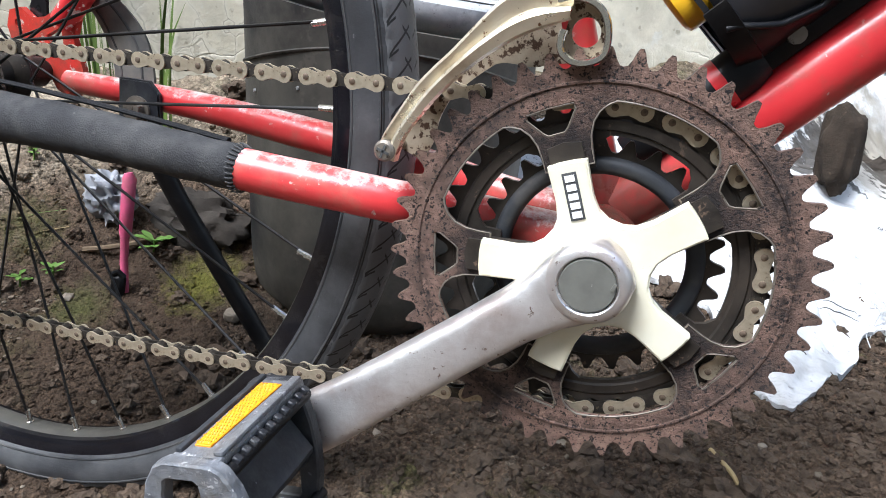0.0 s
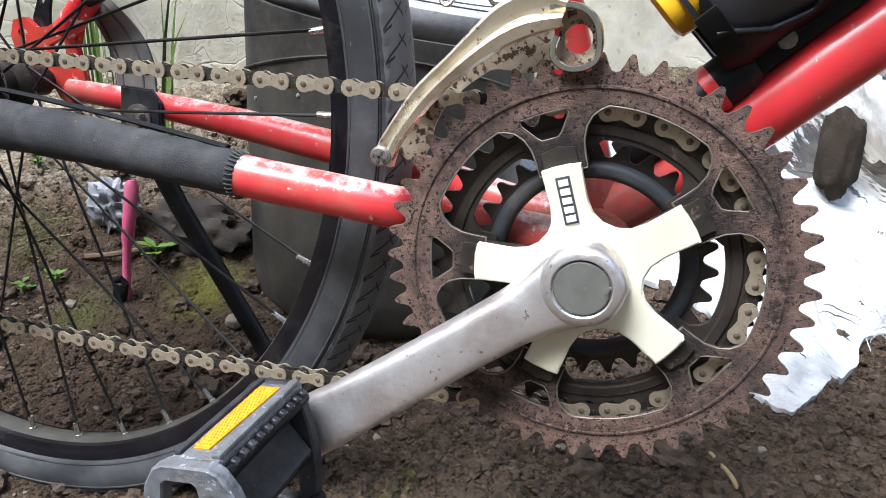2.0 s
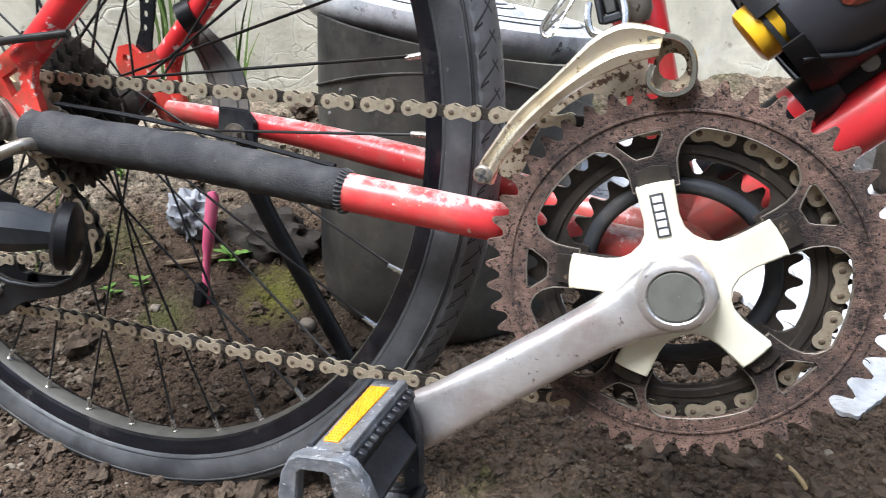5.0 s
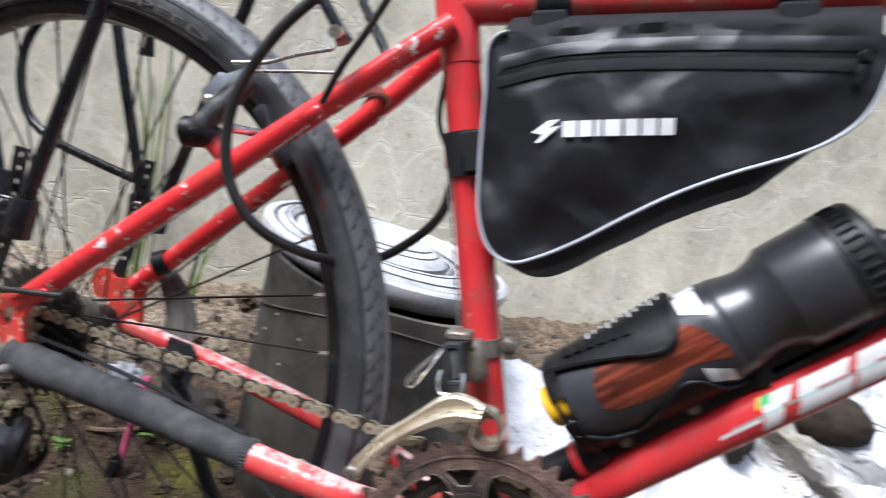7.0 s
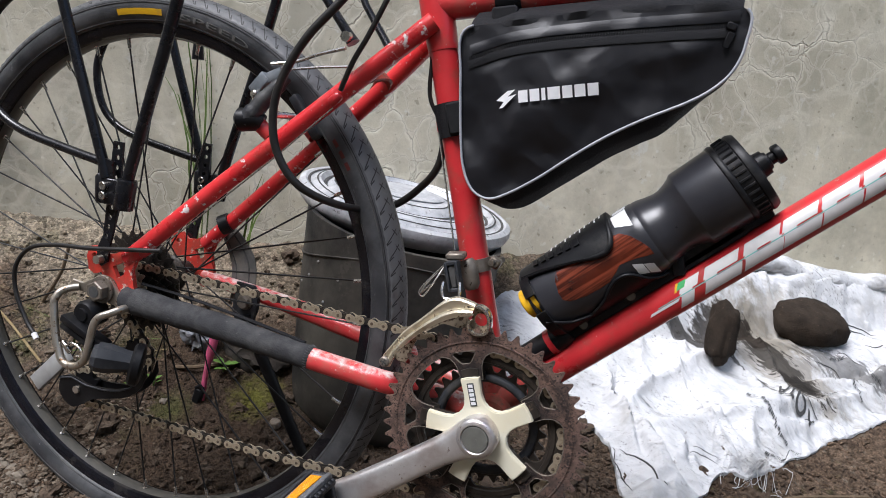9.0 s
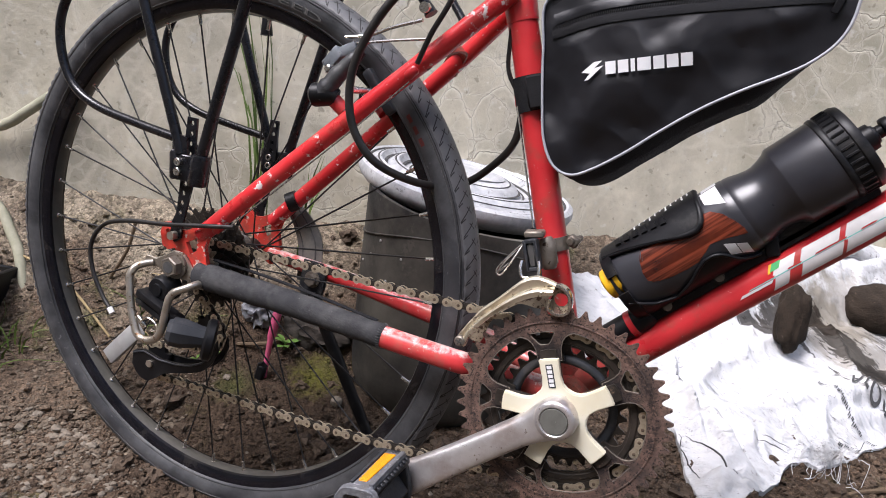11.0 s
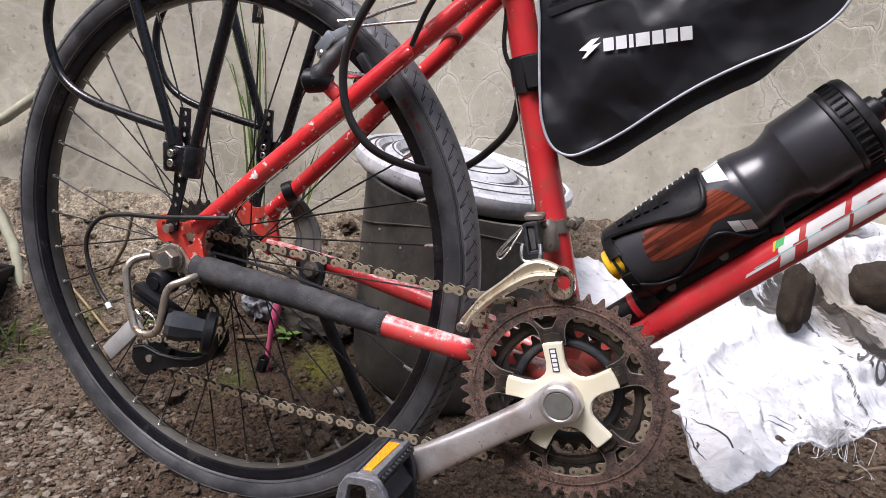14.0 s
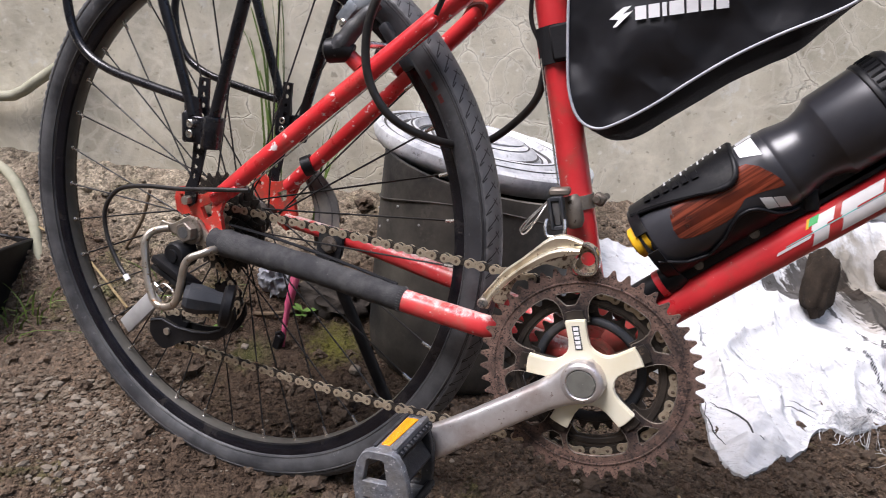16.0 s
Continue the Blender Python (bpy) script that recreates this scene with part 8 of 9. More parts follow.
def build_sack(name, poly, material, label, rise, seed, step=0.0046, fold=0.012, crumple=0.15, lift=0.0, creases=()):
    """A slack woven sack draped on the soil: two skins over one outline, wrinkled."""
    xs = [p[0] for p in poly]
    ys = [p[1] for p in poly]
    edge = [Vector(p) for p in poly]

    def border(x, y):
        best, spot = 9.0, None
        q = Vector((x, y))
        for i in range(len(edge)):
            a, b = edge[i - 1], edge[i]
            t = max(0.0, min(1.0, (q - a).dot(b - a) / (b - a).length_squared))
            e = a.lerp(b, t)
            if (q - e).length < best:
                best, spot = (q - e).length, e
        return best, spot

    bm = bmesh.new()
    nx, ny = int((max(xs) - min(xs)) / step) + 2, int((max(ys) - min(ys)) / step) + 2
    top, low = {}, {}
    for j in range(ny):
        for i in range(nx):
            x0, y0 = min(xs) + i * step, min(ys) + j * step
            x = x0 + 0.006 * noise.noise((x0 * 40, y0 * 40, seed))
            y = y0 + 0.006 * noise.noise((x0 * 40, y0 * 40, seed + 5))
            ins = inside(poly, x0, y0)
            d, near = border(x0, y0)
            if off_wall(x, y) < 0.006 or (not ins and d > step * 1.42):
                continue
            if not ins or d < step * 0.35:
                x, y = near.x, near.y
                d = 0.0
                wob = 0.004 * noise.noise((x * 18, y * 18, seed))
                x, y = x + wob, y - wob
            body = smoothstep(0.0, 0.07, d)
            g = (soil_height(x, y) + 0.0065) * (1 - body) + (ground_level(x, y) + 0.014) * body + lift
            u, v = x * 0.62 + y * 0.78, y * 0.62 - x * 0.78
            wr = fold * 0.9 * ridge(u * 2.2, v * 7, seed) ** 5 + fold * 0.6 * (max(0.0, ridge(u * 12 + 3, v * 5, seed + 2)) ** 6 - 0.1) + fold * crumple * (ridge(x * 24 - y * 9, y * 22 + x * 10, seed + 2) ** 2 - 0.3) + fold * 0.12 * noise.noise((x * 60, y * 60, seed))
            for ax, ay, bx, by, deep in creases:
                ex, ey = bx - ax, by - ay
                k = max(0.0, min(1.0, ((x - ax) * ex + (y - ay) * ey) / (ex * ex + ey * ey)))
                off = ((x - ax) * ey - (y - ay) * ex) / math.hypot(ex, ey) + 0.006 * math.sin(k * 7)
                far = math.hypot(x - ax - ex * k, y - ay - ey * k)
                fade = math.sin(math.pi * min(0.97, max(0.03, k))) * smoothstep(0.03, 0.015, far)
                wr += fade * deep * (math.exp(-((off - 0.007) / 0.006) ** 2) - 1.1 * math.exp(-((off + 0.003) / 0.006) ** 2))
            h = g + rise * body * (0.75 + 0.5 * noise.noise((x * 5, y * 5, seed + 9))) + wr * (0.2 + 0.8 * body)
            top[i, j] = bm.verts.new((x, y, h))
            low[i, j] = bm.verts.new((x, y, min(h - 0.003, g - 0.004)))
    cells = [(i, j) for (i, j) in top if all(k in top for k in ((i + 1, j), (i, j + 1), (i + 1, j + 1)))]
    cellset = set(cells)
    for i, j in cells:
        bm.faces.new((top[i, j], top[i + 1, j], top[i + 1, j + 1], top[i, j + 1]))
        bm.faces.new((low[i, j + 1], low[i + 1, j + 1], low[i + 1, j], low[i, j]))
        for (a, b), c in ((((i, j), (i + 1, j)), (i, j - 1)), (((i + 1, j), (i + 1, j + 1)), (i + 1, j)), (((i + 1, j + 1), (i, j + 1)), (i, j + 1)), (((i, j + 1), (i, j)), (i - 1, j))):
            if c not in cellset:
                bm.faces.new((top[b], top[a], low[a], low[b]))
    loose = [v for v in bm.verts if not v.link_faces]
    bmesh.ops.delete(bm, geom=loose, context="VERTS")
    return thing(name, bm, material, label, "sack", smooth=70)


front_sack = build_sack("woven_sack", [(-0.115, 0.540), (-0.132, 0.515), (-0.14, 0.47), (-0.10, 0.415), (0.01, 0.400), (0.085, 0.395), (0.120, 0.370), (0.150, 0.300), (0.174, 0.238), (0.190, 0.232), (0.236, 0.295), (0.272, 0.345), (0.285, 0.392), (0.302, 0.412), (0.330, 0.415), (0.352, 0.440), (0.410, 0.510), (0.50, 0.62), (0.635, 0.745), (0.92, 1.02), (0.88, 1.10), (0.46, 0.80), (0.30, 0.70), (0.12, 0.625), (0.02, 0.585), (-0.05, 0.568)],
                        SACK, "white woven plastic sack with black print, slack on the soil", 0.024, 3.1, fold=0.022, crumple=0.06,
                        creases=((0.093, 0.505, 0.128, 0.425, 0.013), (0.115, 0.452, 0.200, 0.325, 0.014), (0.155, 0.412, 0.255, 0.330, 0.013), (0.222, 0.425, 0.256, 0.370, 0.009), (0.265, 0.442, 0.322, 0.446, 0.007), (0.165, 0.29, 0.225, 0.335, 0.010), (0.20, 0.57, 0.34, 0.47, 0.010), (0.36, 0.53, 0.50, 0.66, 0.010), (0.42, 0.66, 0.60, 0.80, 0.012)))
back_sack = build_sack("woven_sack", [(0.05, 0.535), (0.11, 0.54), (0.20, 0.58), (0.34, 0.70), (0.50, 0.82), (0.86, 1.05), (0.90, 1.13), (0.55, 0.955), (0.25, 0.805), (0.14, 0.72), (0.05, 0.615)],
                       SACK, "crumpled white sack pushed against the wall", 0.045, 8.4, fold=0.020, crumple=0.6)
bm = bmesh.new()
tube(bm, spline([(x, y, ground_level(x, y) + 0.030 + 0.010 * math.sin(37 * x)) for x, y in ((0.17, 0.735), (0.26, 0.778), (0.36, 0.832), (0.47, 0.888), (0.58, 0.938), (0.70, 0.998), (0.82, 1.058), (0.90, 1.098))], 12), 0.024, 16, flat=0.8)
for v in bm.verts:
    v.co += Vector((0.3, -0.5, 1.0)) * (0.013 * ridge(v.co.x * 11, v.co.y * 11, v.co.z * 9) - 0.004 + 0.004 * noise.noise(v.co * 45))
part("rolled_mouth", bm, SACK, back_sack, "rolled white mouth of the sack", 70)


def on_sack(x, y):
    """Height of the draped sacks at a place."""
    q = Vector((x, y, 3.0))
    hits = [ob.ray_cast(q, Vector((0, 0, -1))) for ob in (front_sack, back_sack)]
    return max([h[1].z for h in hits if h[0]], default=ground_level(x, y) + 0.03)


def build_sack_print():
    """Print on the sack: one word that can be read, the rest as plain dark bars."""
    bpy.context.view_layer.update()
    rng = random.Random(7)
    d, up = Vector((-0.985, 0.17)), Vector((-0.45, -0.89))
    font = bpy.data.curves.new("word", "FONT")
    font.body = "KOTA"
    font.offset = 0.0007
    font.size = 0.029
    font.space_character = 1.1
    holder = new("word", font)
    bpy.context.view_layer.update()
    flat = bpy.data.meshes.new_from_object(holder.evaluated_get(bpy.context.evaluated_depsgraph_get()))
    bpy.data.objects.remove(holder)
    bm = bmesh.new()
    bm.from_mesh(flat)
    bmesh.ops.triangulate(bm, faces=bm.faces)
    bmesh.ops.subdivide_edges(bm, edges=bm.edges, cuts=4, use_grid_fill=True)
    origin = Vector((0.450, 0.607))
    for v in bm.verts:
        p = origin + d * (v.co.x * 0.80) + up * (v.co.y * 1.25)
        v.co = (p.x, p.y, on_sack(p.x, p.y) + 0.0042)
    part("printed_word", bm, INK, front_sack, "dark printed word, worn", 0)
    rows = (((0.399, 0.528), (0.328, 0.573), 11, 0.012), ((0.493, 0.687), (0.461, 0.653), 5, 0.010), ((0.540, 0.703), (0.518, 0.741), 5, 0.010), ((0.577, 0.753), (0.550, 0.756), 4, 0.012), ((0.413, 0.494), (0.360, 0.487), 6, 0.012), ((0.507, 0.759), (0.480, 0.743), 4, 0.010), ((0.455, 0.616), (0.392, 0.628), 1, 0.0016))
    for start, end, count, hgt in rows:
        step = (Vector(end) - Vector(start)) / count
        for i in range(count):
            bm = bmesh.new()
            for seg in range(3 if count > 1 else 1):
                o = Vector(start) + step * (i + 0.30 * seg) + up * (hgt * rng.uniform(0.0, 0.35))
                wide = step * (rng.uniform(0.12, 0.24) if count > 1 else 1.0)
                tall = up * (hgt * (rng.uniform(0.35, 0.75) if count > 1 else 1.0))
                n = 1 if count > 1 else 14
                for k in range(n):
                    vs = []
                    for u, v in ((k / n, 0), ((k + 1) / n, 0), ((k + 1) / n, 1), (k / n, 1)):
                        p = o + wide * u + tall * v
                        vs.append(bm.verts.new((p.x, p.y, on_sack(p.x, p.y) + 0.0034)))
                    bm.faces.new(vs)
            part("print_bar", bm, INK, front_sack, "dark printed bar", 0)
    # dark lines laid along sharp creases in place of their shade
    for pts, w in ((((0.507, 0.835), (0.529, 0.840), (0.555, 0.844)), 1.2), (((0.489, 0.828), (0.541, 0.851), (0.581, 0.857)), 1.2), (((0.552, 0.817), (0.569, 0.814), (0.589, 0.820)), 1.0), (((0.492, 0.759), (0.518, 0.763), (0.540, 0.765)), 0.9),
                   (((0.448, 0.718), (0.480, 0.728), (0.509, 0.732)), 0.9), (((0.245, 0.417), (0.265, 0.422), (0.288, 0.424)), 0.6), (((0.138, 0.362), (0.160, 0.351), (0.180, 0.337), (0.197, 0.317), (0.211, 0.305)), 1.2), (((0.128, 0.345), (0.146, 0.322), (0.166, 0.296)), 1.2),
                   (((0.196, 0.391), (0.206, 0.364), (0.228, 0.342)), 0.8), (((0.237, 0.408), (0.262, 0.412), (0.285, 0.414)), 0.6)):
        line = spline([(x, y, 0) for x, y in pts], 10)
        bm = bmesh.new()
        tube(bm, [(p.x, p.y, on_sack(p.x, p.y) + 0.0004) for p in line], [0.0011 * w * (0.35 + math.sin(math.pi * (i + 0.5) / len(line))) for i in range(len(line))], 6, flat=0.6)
        part("crease_shade", bm, DARKGREY, front_sack, "dark line painted for the shade of a crease", 60)
    # frayed threads at the torn corner
    bm = bmesh.new()
    for i in range(64):
        x, y = 0.330 + rng.gauss(0, 0.022), 0.440 + rng.gauss(0, 0.014)
        a = rng.gauss(-1.2, 0.7)
        l = rng.uniform(0.015, 0.075)
        p = Vector((x, y, on_sack(x, y) + 0.003))
        pts = [p.copy()]
        for k in range(4):
            a += rng.gauss(0, 0.55)
            p = p + Vector((math.cos(a), math.sin(a), 0)) * (l / 4)
            p.z = max(soil_height(p.x, p.y) + 0.003, on_sack(p.x, p.y) + 0.003 if p.y > 0.42 else 0) + rng.uniform(0, 0.006)
            pts.append(p.copy())
        tube(bm, spline(pts, 3), 0.00055, 4, flat=0.6)
    part("frayed_thread", bm, SACK, front_sack, "frayed white threads")


build_sack_print()


def build_stone(name, at, size, label, seed, material=MUD, spin=0.0, rough=0.10, tilt=18):
    bm = bmesh.new()
    bmesh.ops.create_icosphere(bm, subdivisions=4, radius=1.0)
    for v in bm.verts:
        q = v.co.normalized()
        k = 1 + rough * fbm(q.x * 1.7 + seed, q.y * 1.7, q.z * 1.7, 3) + 0.045 * fbm(q.x * 7, q.y * 7, q.z * 7 + seed, 4)
        q = Vector((math.copysign(abs(q.x) ** 0.8, q.x), math.copysign(abs(q.y) ** 0.8, q.y), math.copysign(abs(q.z) ** 0.7, q.z))) * k
        v.co = Vector((q.x * size[0], q.y * size[1], q.z * size[2]))
    ob = thing(name, bm, material, label, "stone", at, group="stones on the sack", smooth=80)
    ob.rotation_euler = (radians(tilt), 0, spin)
    return ob


build_stone("stone", (0.432, 0.785, ZB + 0.008), (0.074, 0.060, 0.036), "flat round dark brown stone lying on the sacks", 1.0, spin=0.3)
build_stone("stone", (0.268, 0.602, ZB - 0.010), (0.0235, 0.025, 0.054), "upright blunt dark brown stone beside the down tube", 4.0, spin=0.8, tilt=-6, rough=0.2)


def build_pipes():
    base, d = Vector((0.612, 0.62, ZB + 0.082)), Vector((0.10, 0.02, 0.99)).normalized()
    bm = bmesh.new()
    lathe(bm, [(0.0285, 0.0), (0.0285, 0.60), (0.0255, 0.60), (0.0255, 0.0), (0.0285, 0.0)], base, d, 36)
    thing("white_pipe", bm, PIPE, "white plastic pipe standing on the sack", "pipe")
    base2 = Vector((0.668, 0.775, ZB + 0.12))
    bm = bmesh.new()
    lathe(bm, [(0.011, 0.0), (0.011, 0.58), (0.009, 0.58), (0.009, 0.0), (0.011, 0.0)], base2, Vector((0.06, 0.0, 1.0)), 20)
    thing("green_pipe", bm, GREENPIPE, "thin green pipe standing behind the white pipe", "pipe")


build_pipes()


def build_stake():
    bm = bmesh.new()
    z0, z1 = ZB - 0.216, ZB - 0.078
    tube(bm, [(-0.4920, 0.184, z0 - 0.004), (-0.4910, 0.185, z0 + 0.040), (-0.4895, 0.187, z0 + 0.066), (-0.4880, 0.187, z0 + 0.074), (-0.4800, 0.189, z1 - 0.006), (-0.4810, 0.189, z1)], [0.0040, 0.0042, 0.0046, 0.0066, 0.0072, 0.004], 14)
    st = thing("pink_stake", bm, PINK, "faded pink plastic stake stuck in the soil", "stake")
    bm = bmesh.new()
    box(bm, (0.016, 0.010, 0.028), pose(-0.4960, 0.179, z0 + 0.012, 0, 12, 0), 0.003)
    tube(bm, [(-0.499, 0.176, z0 + 0.026), (-0.491, 0.176, z0 + 0.031), (-0.485, 0.178, z0 + 0.024)], 0.0028, 8)
    part("clip", bm, BLACKPLASTIC, st, "small black clip")


build_stake()


def lump(name, at, size, material, label, category, seed, amp=0.35, sub=4, rot=(0, 0, 0)):
    bm = bmesh.new()
    bmesh.ops.create_icosphere(bm, subdivisions=sub, radius=1.0)
    for v in bm.verts:
        q = v.co.normalized()
        k = 1 + amp * (ridge(q.x * 2.2 + seed, q.y * 2.2, q.z * 2.2) - 0.6) + amp * 0.35 * noise.noise((q.x * 7, q.y * 7, q.z * 7 + seed))
        v.co = Vector((q.x * size[0], q.y * size[1], q.z * size[2])) * k
    ob = thing(name, bm, material, label, category, at, smooth=60)
    ob.rotation_euler = rot
    return ob


lump("rotten_wood", (-0.470, 0.285, ZB - 0.160), (0.070, 0.035, 0.042), CHARRED, "dark rotten lump of wood lying on the soil bank", "wood", 2.0)
lump("crumpled_plastic", (-0.553, 0.240, ZB - 0.128), (0.030, 0.020, 0.030), TRASH, "crumpled grey plastic scrap on the soil bank", "litter", 5.0, 0.5)


def build_left_side():
    bm = bmesh.new()
    tube(bm, spline([(-1.40, -0.036, ZB + 0.080), (-1.20, 0.064, ZB + 0.085), (-1.065, 0.134, ZB + 0.0895), (-1.034, 0.150, ZB + 0.100), (-1.012, 0.160, ZB + 0.119), (-0.988, 0.173, ZB + 0.142), (-0.955, 0.189, ZB + 0.172)], 8), 0.0088, 14)
    thing("pale_hose", bm, HOSE, "weathered pale hose bent along the wall", "hose")
    bm = bmesh.new()
    tube(bm, spline([(-1.22, 0.052, ZB - 0.012), (-1.12, 0.095, ZB - 0.014), (-1.053, 0.120, ZB - 0.025), (-1.007, 0.119, ZB - 0.046), (-0.970, 0.111, ZB - 0.078), (-0.944, 0.104, ZB - 0.100), (-0.918, 0.092, ZB - 0.134), (-0.894, 0.081, ZB - 0.172)], 8), 0.0085, 14)
    thing("pale_hose", bm, HOSE, "weathered pale hose bending down into the soil", "hose")
    bm = bmesh.new()
    m = pose(-0.985, -0.008, ZB - 0.185, 0, 0, 18)
    for x, y, sx, sy in ((-0.085, 0, 0.008, 0.15), (0.085, 0, 0.008, 0.15), (0, -0.071, 0.162, 0.008), (0, 0.071, 0.162, 0.008)):
        box(bm, (sx, sy, 0.13), m @ Matrix.Translation((x, y, 0)), 0.002)
    tray = thing("planter_tray", bm, BLACKPLASTIC, "black plastic planter tray standing on the soil", "planter")
    bm = bmesh.new()
    box(bm, (0.160, 0.132, 0.085), m @ Matrix.Translation((0, 0, -0.015)))
    part("dry_filling", bm, STRAW, tray, "pale orange dry filling")


build_left_side()


# ---- plants, crumbs and litter ----
def blade(bm, at, height, lean, width, rng):
    a = rng.uniform(0, 2 * math.pi)
    side = Vector((math.cos(a), math.sin(a), 0))
    pts = [Vector(at) + Vector((lean[0] * t * t, lean[1] * t * t, height * (t - 0.25 * t * t))) for t in (0, 0.25, 0.5, 0.75, 1.0)]
    prev = None
    for p, w in zip(pts, (0.8, 1.0, 0.85, 0.5, 0.05)):
        cur = (bm.verts.new(p - side * width * w), bm.verts.new(p + Vector((0, 0, 0.0004)) + side * width * w))
        if prev:
            bm.faces.new((prev[0], prev[1], cur[1], cur[0]))
        prev = cur


def build_grass(name, at, n, height, spread, seed, material=GRASS, width=0.0016, label="tuft of narrow green grass blades", lean=0.06, bias=0.0):
    rng = random.Random(seed)
    bm = bmesh.new()
    for _ in range(n):
        x, y = at[0] + rng.gauss(0, spread), at[1] + rng.gauss(0, spread * 0.6)
        z = max(soil_height(x, y) - 0.004, 0)
        blade(bm, (x, y, z), height * rng.uniform(0.6, 1.1), (rng.gauss(bias, lean), rng.gauss(0, lean * 0.5)), width * rng.uniform(0.7, 1.3), rng)
    return thing(name, bm, material, label, "grass", kind="stuff", smooth=60)


build_grass("grass", (-0.548, 0.330), 4, 0.30, 0.005, 3, width=0.0022, label="tall green grass blades by the wall", lean=0.015, bias=0.02)
build_grass("grass", (-0.640, 0.335), 12, 0.66, 0.010, 4, width=0.0017, label="tall thin green grass stems by the wall", lean=0.035, bias=-0.11)
build_grass("grass", (-0.86, 0.02), 26, 0.075, 0.035, 5)
build_grass("grass", (-0.70, 0.16), 18, 0.050, 0.03, 6)
build_grass("straw", (-0.66, 0.20), 14, 0.030, 0.07, 8, STRAW, 0.0014, "dry straw blades on the soil", 0.09)


def build_weed(at, seed, leaves=7, size=0.016):
    rng = random.Random(seed)
    z = soil_height(*at)
    w = root("weed", "small green weed seedling in the soil", "weed", (at[0], at[1], z), "weeds")
    bm = bmesh.new()
    tube(bm, [(0, 0, -0.004), (0.002, 0, 0.014)], 0.0011, 6)
    part("stem", bm, WEED, w)
    for k in range(leaves):
        bm = bmesh.new()
        a = 2 * math.pi * k / leaves + rng.uniform(-0.3, 0.3)
        d = Vector((math.cos(a), math.sin(a), rng.uniform(0.25, 0.7)))
        s = d.cross(Vector((0, 0, 1))).normalized()
        o = Vector((0.002, 0, rng.uniform(0.006, 0.014)))
        l = size * rng.uniform(0.8, 1.3)
        rows = []
        for t, wd in ((0.0, 0.02), (0.3, 0.17), (0.55, 0.24), (0.8, 0.15), (1.0, 0.01)):
            c = o + d * (l * t) + Vector((0, 0, -l * 0.25 * t * t))
            rows.append([bm.verts.new(c - s * (l * wd)), bm.verts.new(c - Vector((0, 0, l * 0.05))), bm.verts.new(c + s * (l * wd))])
        for p, q in zip(rows, rows[1:]):
            for j in range(2):
                bm.faces.new((p[j], p[j + 1], q[j + 1], q[j]))
        part("leaf", bm, WEED, w)
    return w


WEED = mat("weed_leaf", (0.075, 0.15, 0.028), (0.12, 0.20, 0.045), 60, 0.55)
build_weed((-0.494, 0.234), 1, 8, 0.024)
build_weed((-0.575, 0.17), 2, 6, 0.014)
build_weed((-0.600, 0.15), 3, 6, 0.012)
build_weed((-0.66, 0.24), 4, 6, 0.010)


def scatter(name, count, region, smin, smax, material, label, seed, category, flat=0.7, sub=1):
    """Many small crumbs lying on the soil, one object."""
    rng = random.Random(seed)
    base = bmesh.new()
    bmesh.ops.create_icosphere(base, subdivisions=sub, radius=1.0)
    bv = [v.co.copy() for v in base.verts]
    bf = [[v.index for v in f.verts] for f in base.faces]
    base.free()
    verts, faces = [], []
    while count:
        x, y = rng.uniform(*region[0]), rng.uniform(*region[1])
        s = off_wall(x, y)
        if s < 0.02 or (s < 0.30 and rng.random() < 0.72):
            continue
        count -= 1
        r = smin * (smax / smin) ** (rng.random() ** 2.6)
        z = soil_height(x, y) + r * 0.12
        o = len(verts)
        k = rng.uniform(0, 99)
        sx, sy = rng.uniform(0.75, 1.25), rng.uniform(0.75, 1.25)
        for q in bv:
            j = r * (1 + 0.75 * noise.noise((q.x * 1.6 + k, q.y * 1.6, q.z * 1.6)) + 0.3 * noise.noise((q.x * 4 + k, q.y * 4, q.z * 4)) + (0.16 * noise.noise((q.x * 9 + k, q.y * 9, q.z * 9)) if sub > 1 else 0))
            verts.append((x + q.x * j * sx, y + q.y * j * sy, z + q.z * j * flat))
        faces += [tuple(o + i for i in f) for f in bf]
    me = bpy.data.meshes.new(name)
    me.from_pydata(verts, [], faces)
    me.materials.append(material)
    return tagged(new(name, me), label, category, kind="stuff")


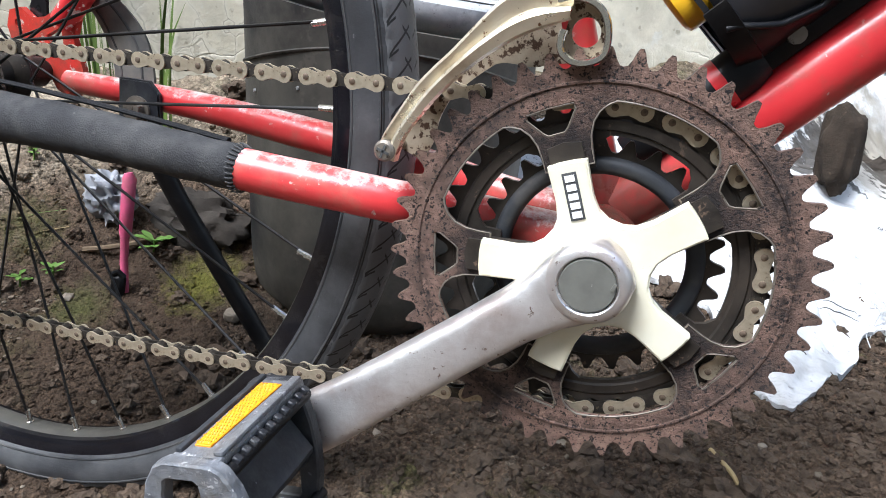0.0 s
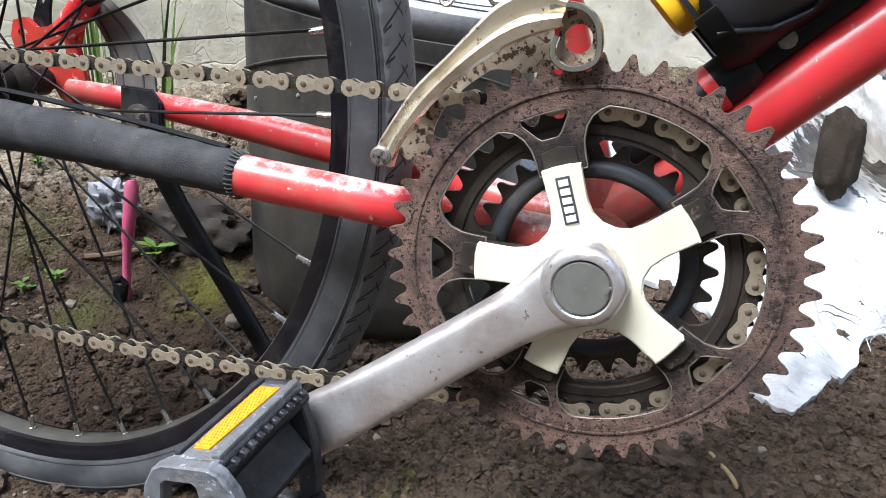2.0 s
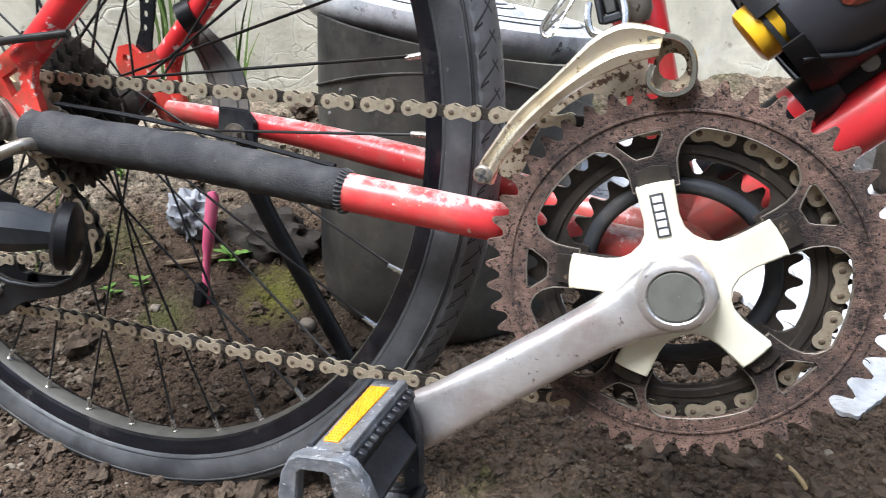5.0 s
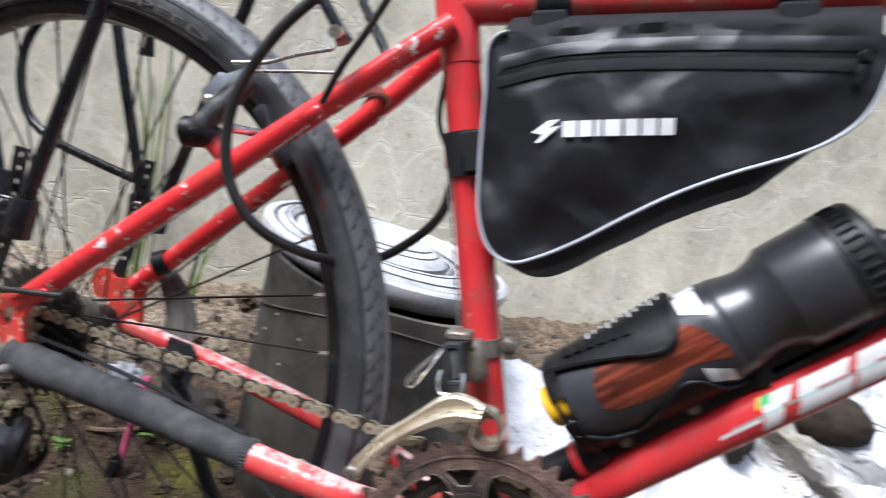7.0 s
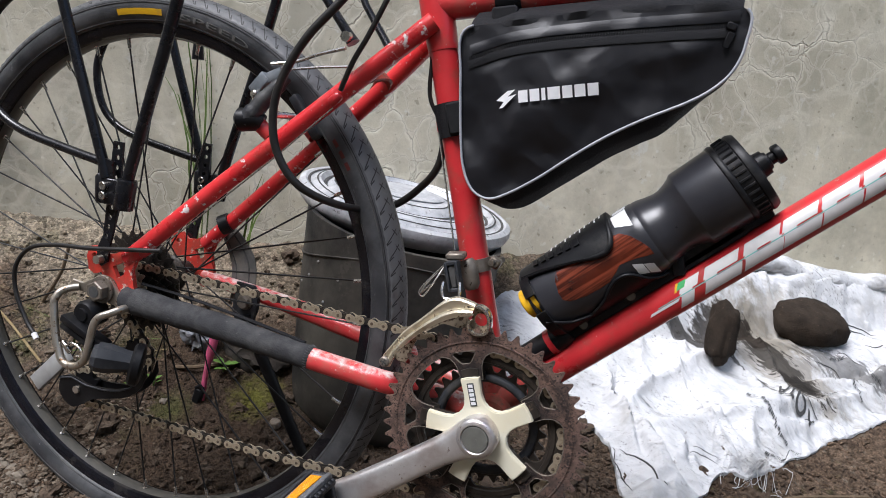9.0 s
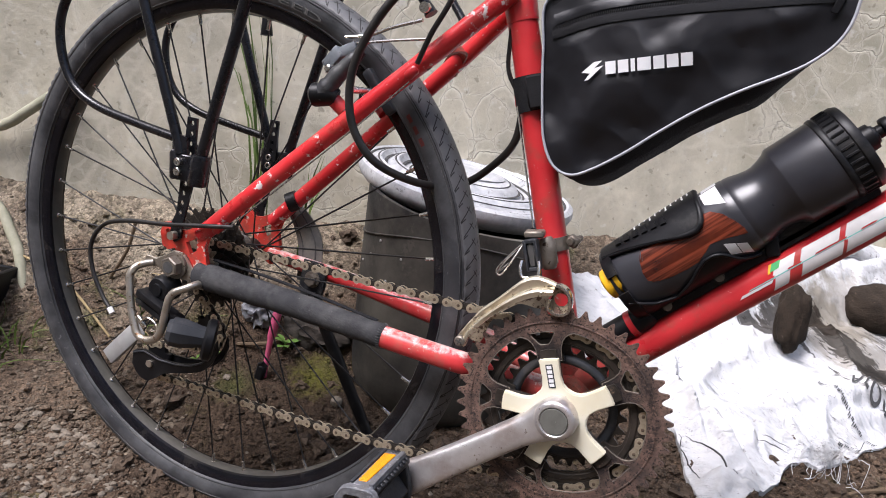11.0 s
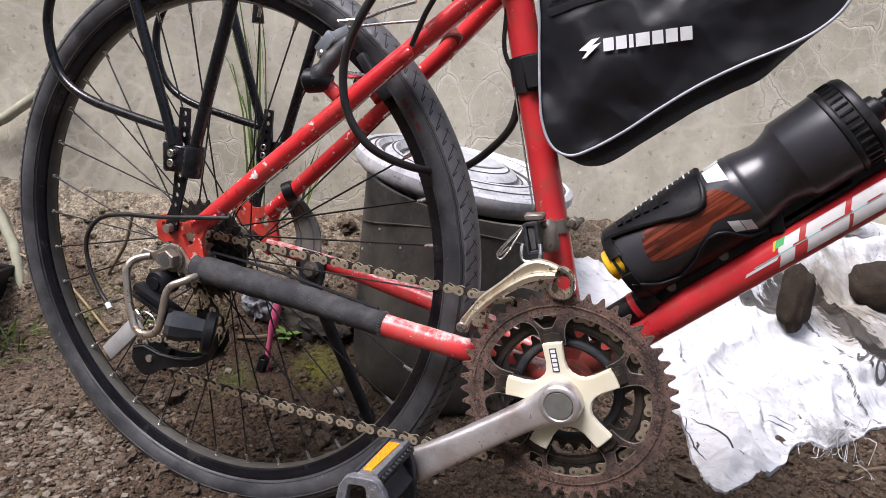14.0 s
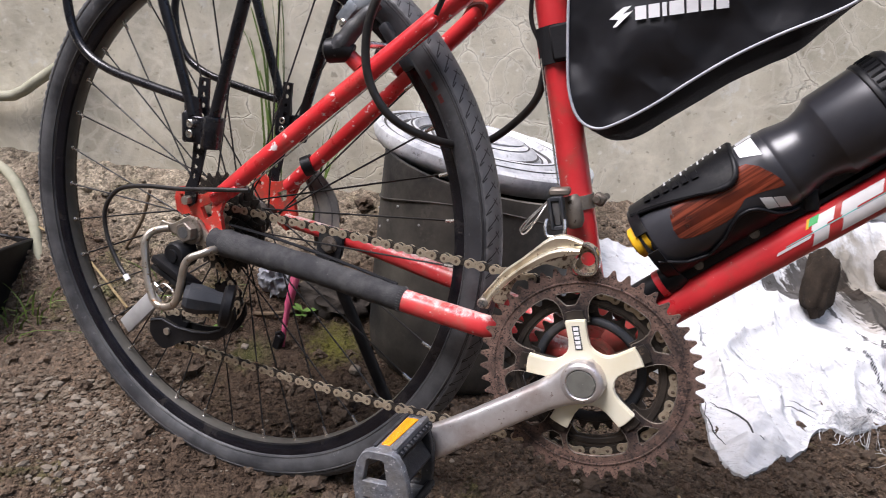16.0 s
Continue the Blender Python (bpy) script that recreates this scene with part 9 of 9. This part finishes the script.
scatter("soil_crumbs", 11000, ((-1.1, 0.7), (-0.20, 0.75)), 0.0016, 0.009, SOIL, "loose dark soil crumbs", 11, "soil")
scatter("soil_crumbs", 16000, ((-0.80, 0.40), (-0.18, 0.38)), 0.0012, 0.0048, SOIL, "fine dark soil crumbs", 21, "soil")
scatter("soil_crumbs", 9000, ((-0.25, 0.40), (-0.05, 0.34)), 0.0011, 0.0052, CLOD, "fine dark soil crumbs", 31, "soil", 0.85)
scatter("soil_clods", 440, ((-0.7, 0.45), (-0.05, 0.50)), 0.005, 0.016, CLOD, "larger dark soil clods", 12, "soil", 0.8, 3)
scatter("pebbles", 260, ((-1.1, 0.5), (-0.20, 0.40)), 0.0015, 0.007, PEBBLE, "small pale pebbles and grit", 13, "gravel")
scatter("pebbles", 620, ((-0.76, -0.50), (-0.16, -0.02)), 0.0014, 0.0075, PEBBLE, "pale grit patch beside the tyre", 14, "gravel")
scatter("soil_crumbs", 3500, ((-1.0, -0.55), (-0.10, 0.16)), 0.0014, 0.0055, PEBBLE_SOIL, "dry pale soil crumbs", 15, "soil")
build_stone("pebble", (-0.363, 0.193, soil_height(-0.363, 0.193) + 0.004), (0.009, 0.008, 0.007), "rounded pale grey pebble on the soil", 2.0, PEBBLE)
build_stone("pebble", (-0.250, 0.130, soil_height(-0.250, 0.130) + 0.006), (0.018, 0.012, 0.010), "pale buff stone behind the tyre", 6.0, PEBBLE)


def build_twig(pts, r, label):
    bm = bmesh.new()
    tube(bm, spline([(x, y, soil_height(x, y) + dz) for x, y, dz in pts], 5), r, 7)
    thing("twig", bm, STRAW if r < 0.0021 else TWIG, label, "twig", group="twigs")


build_twig([(0.116, 0.150, 0.002), (0.132, 0.120, 0.004), (0.140, 0.085, 0.002)], 0.002, "dry pale stalk on the soil")
build_twig([(0.34, 0.36, 0.003), (0.40, 0.42, 0.006), (0.52, 0.50, 0.003)], 0.0032, "brown twig beside the sack")
build_twig([(-0.95, 0.10, 0.004), (-0.85, 0.115, 0.006), (-0.74, 0.11, 0.004)], 0.0020, "dry straw stem on the soil")
build_twig([(-0.80, 0.16, 0.004), (-0.775, 0.17, 0.05), (-0.765, 0.175, 0.10)], 0.0028, "short upright brown twig")
build_twig([(-0.56, 0.20, 0.003), (-0.53, 0.21, 0.012), (-0.505, 0.235, 0.004)], 0.0034, "pale curled root on the soil")
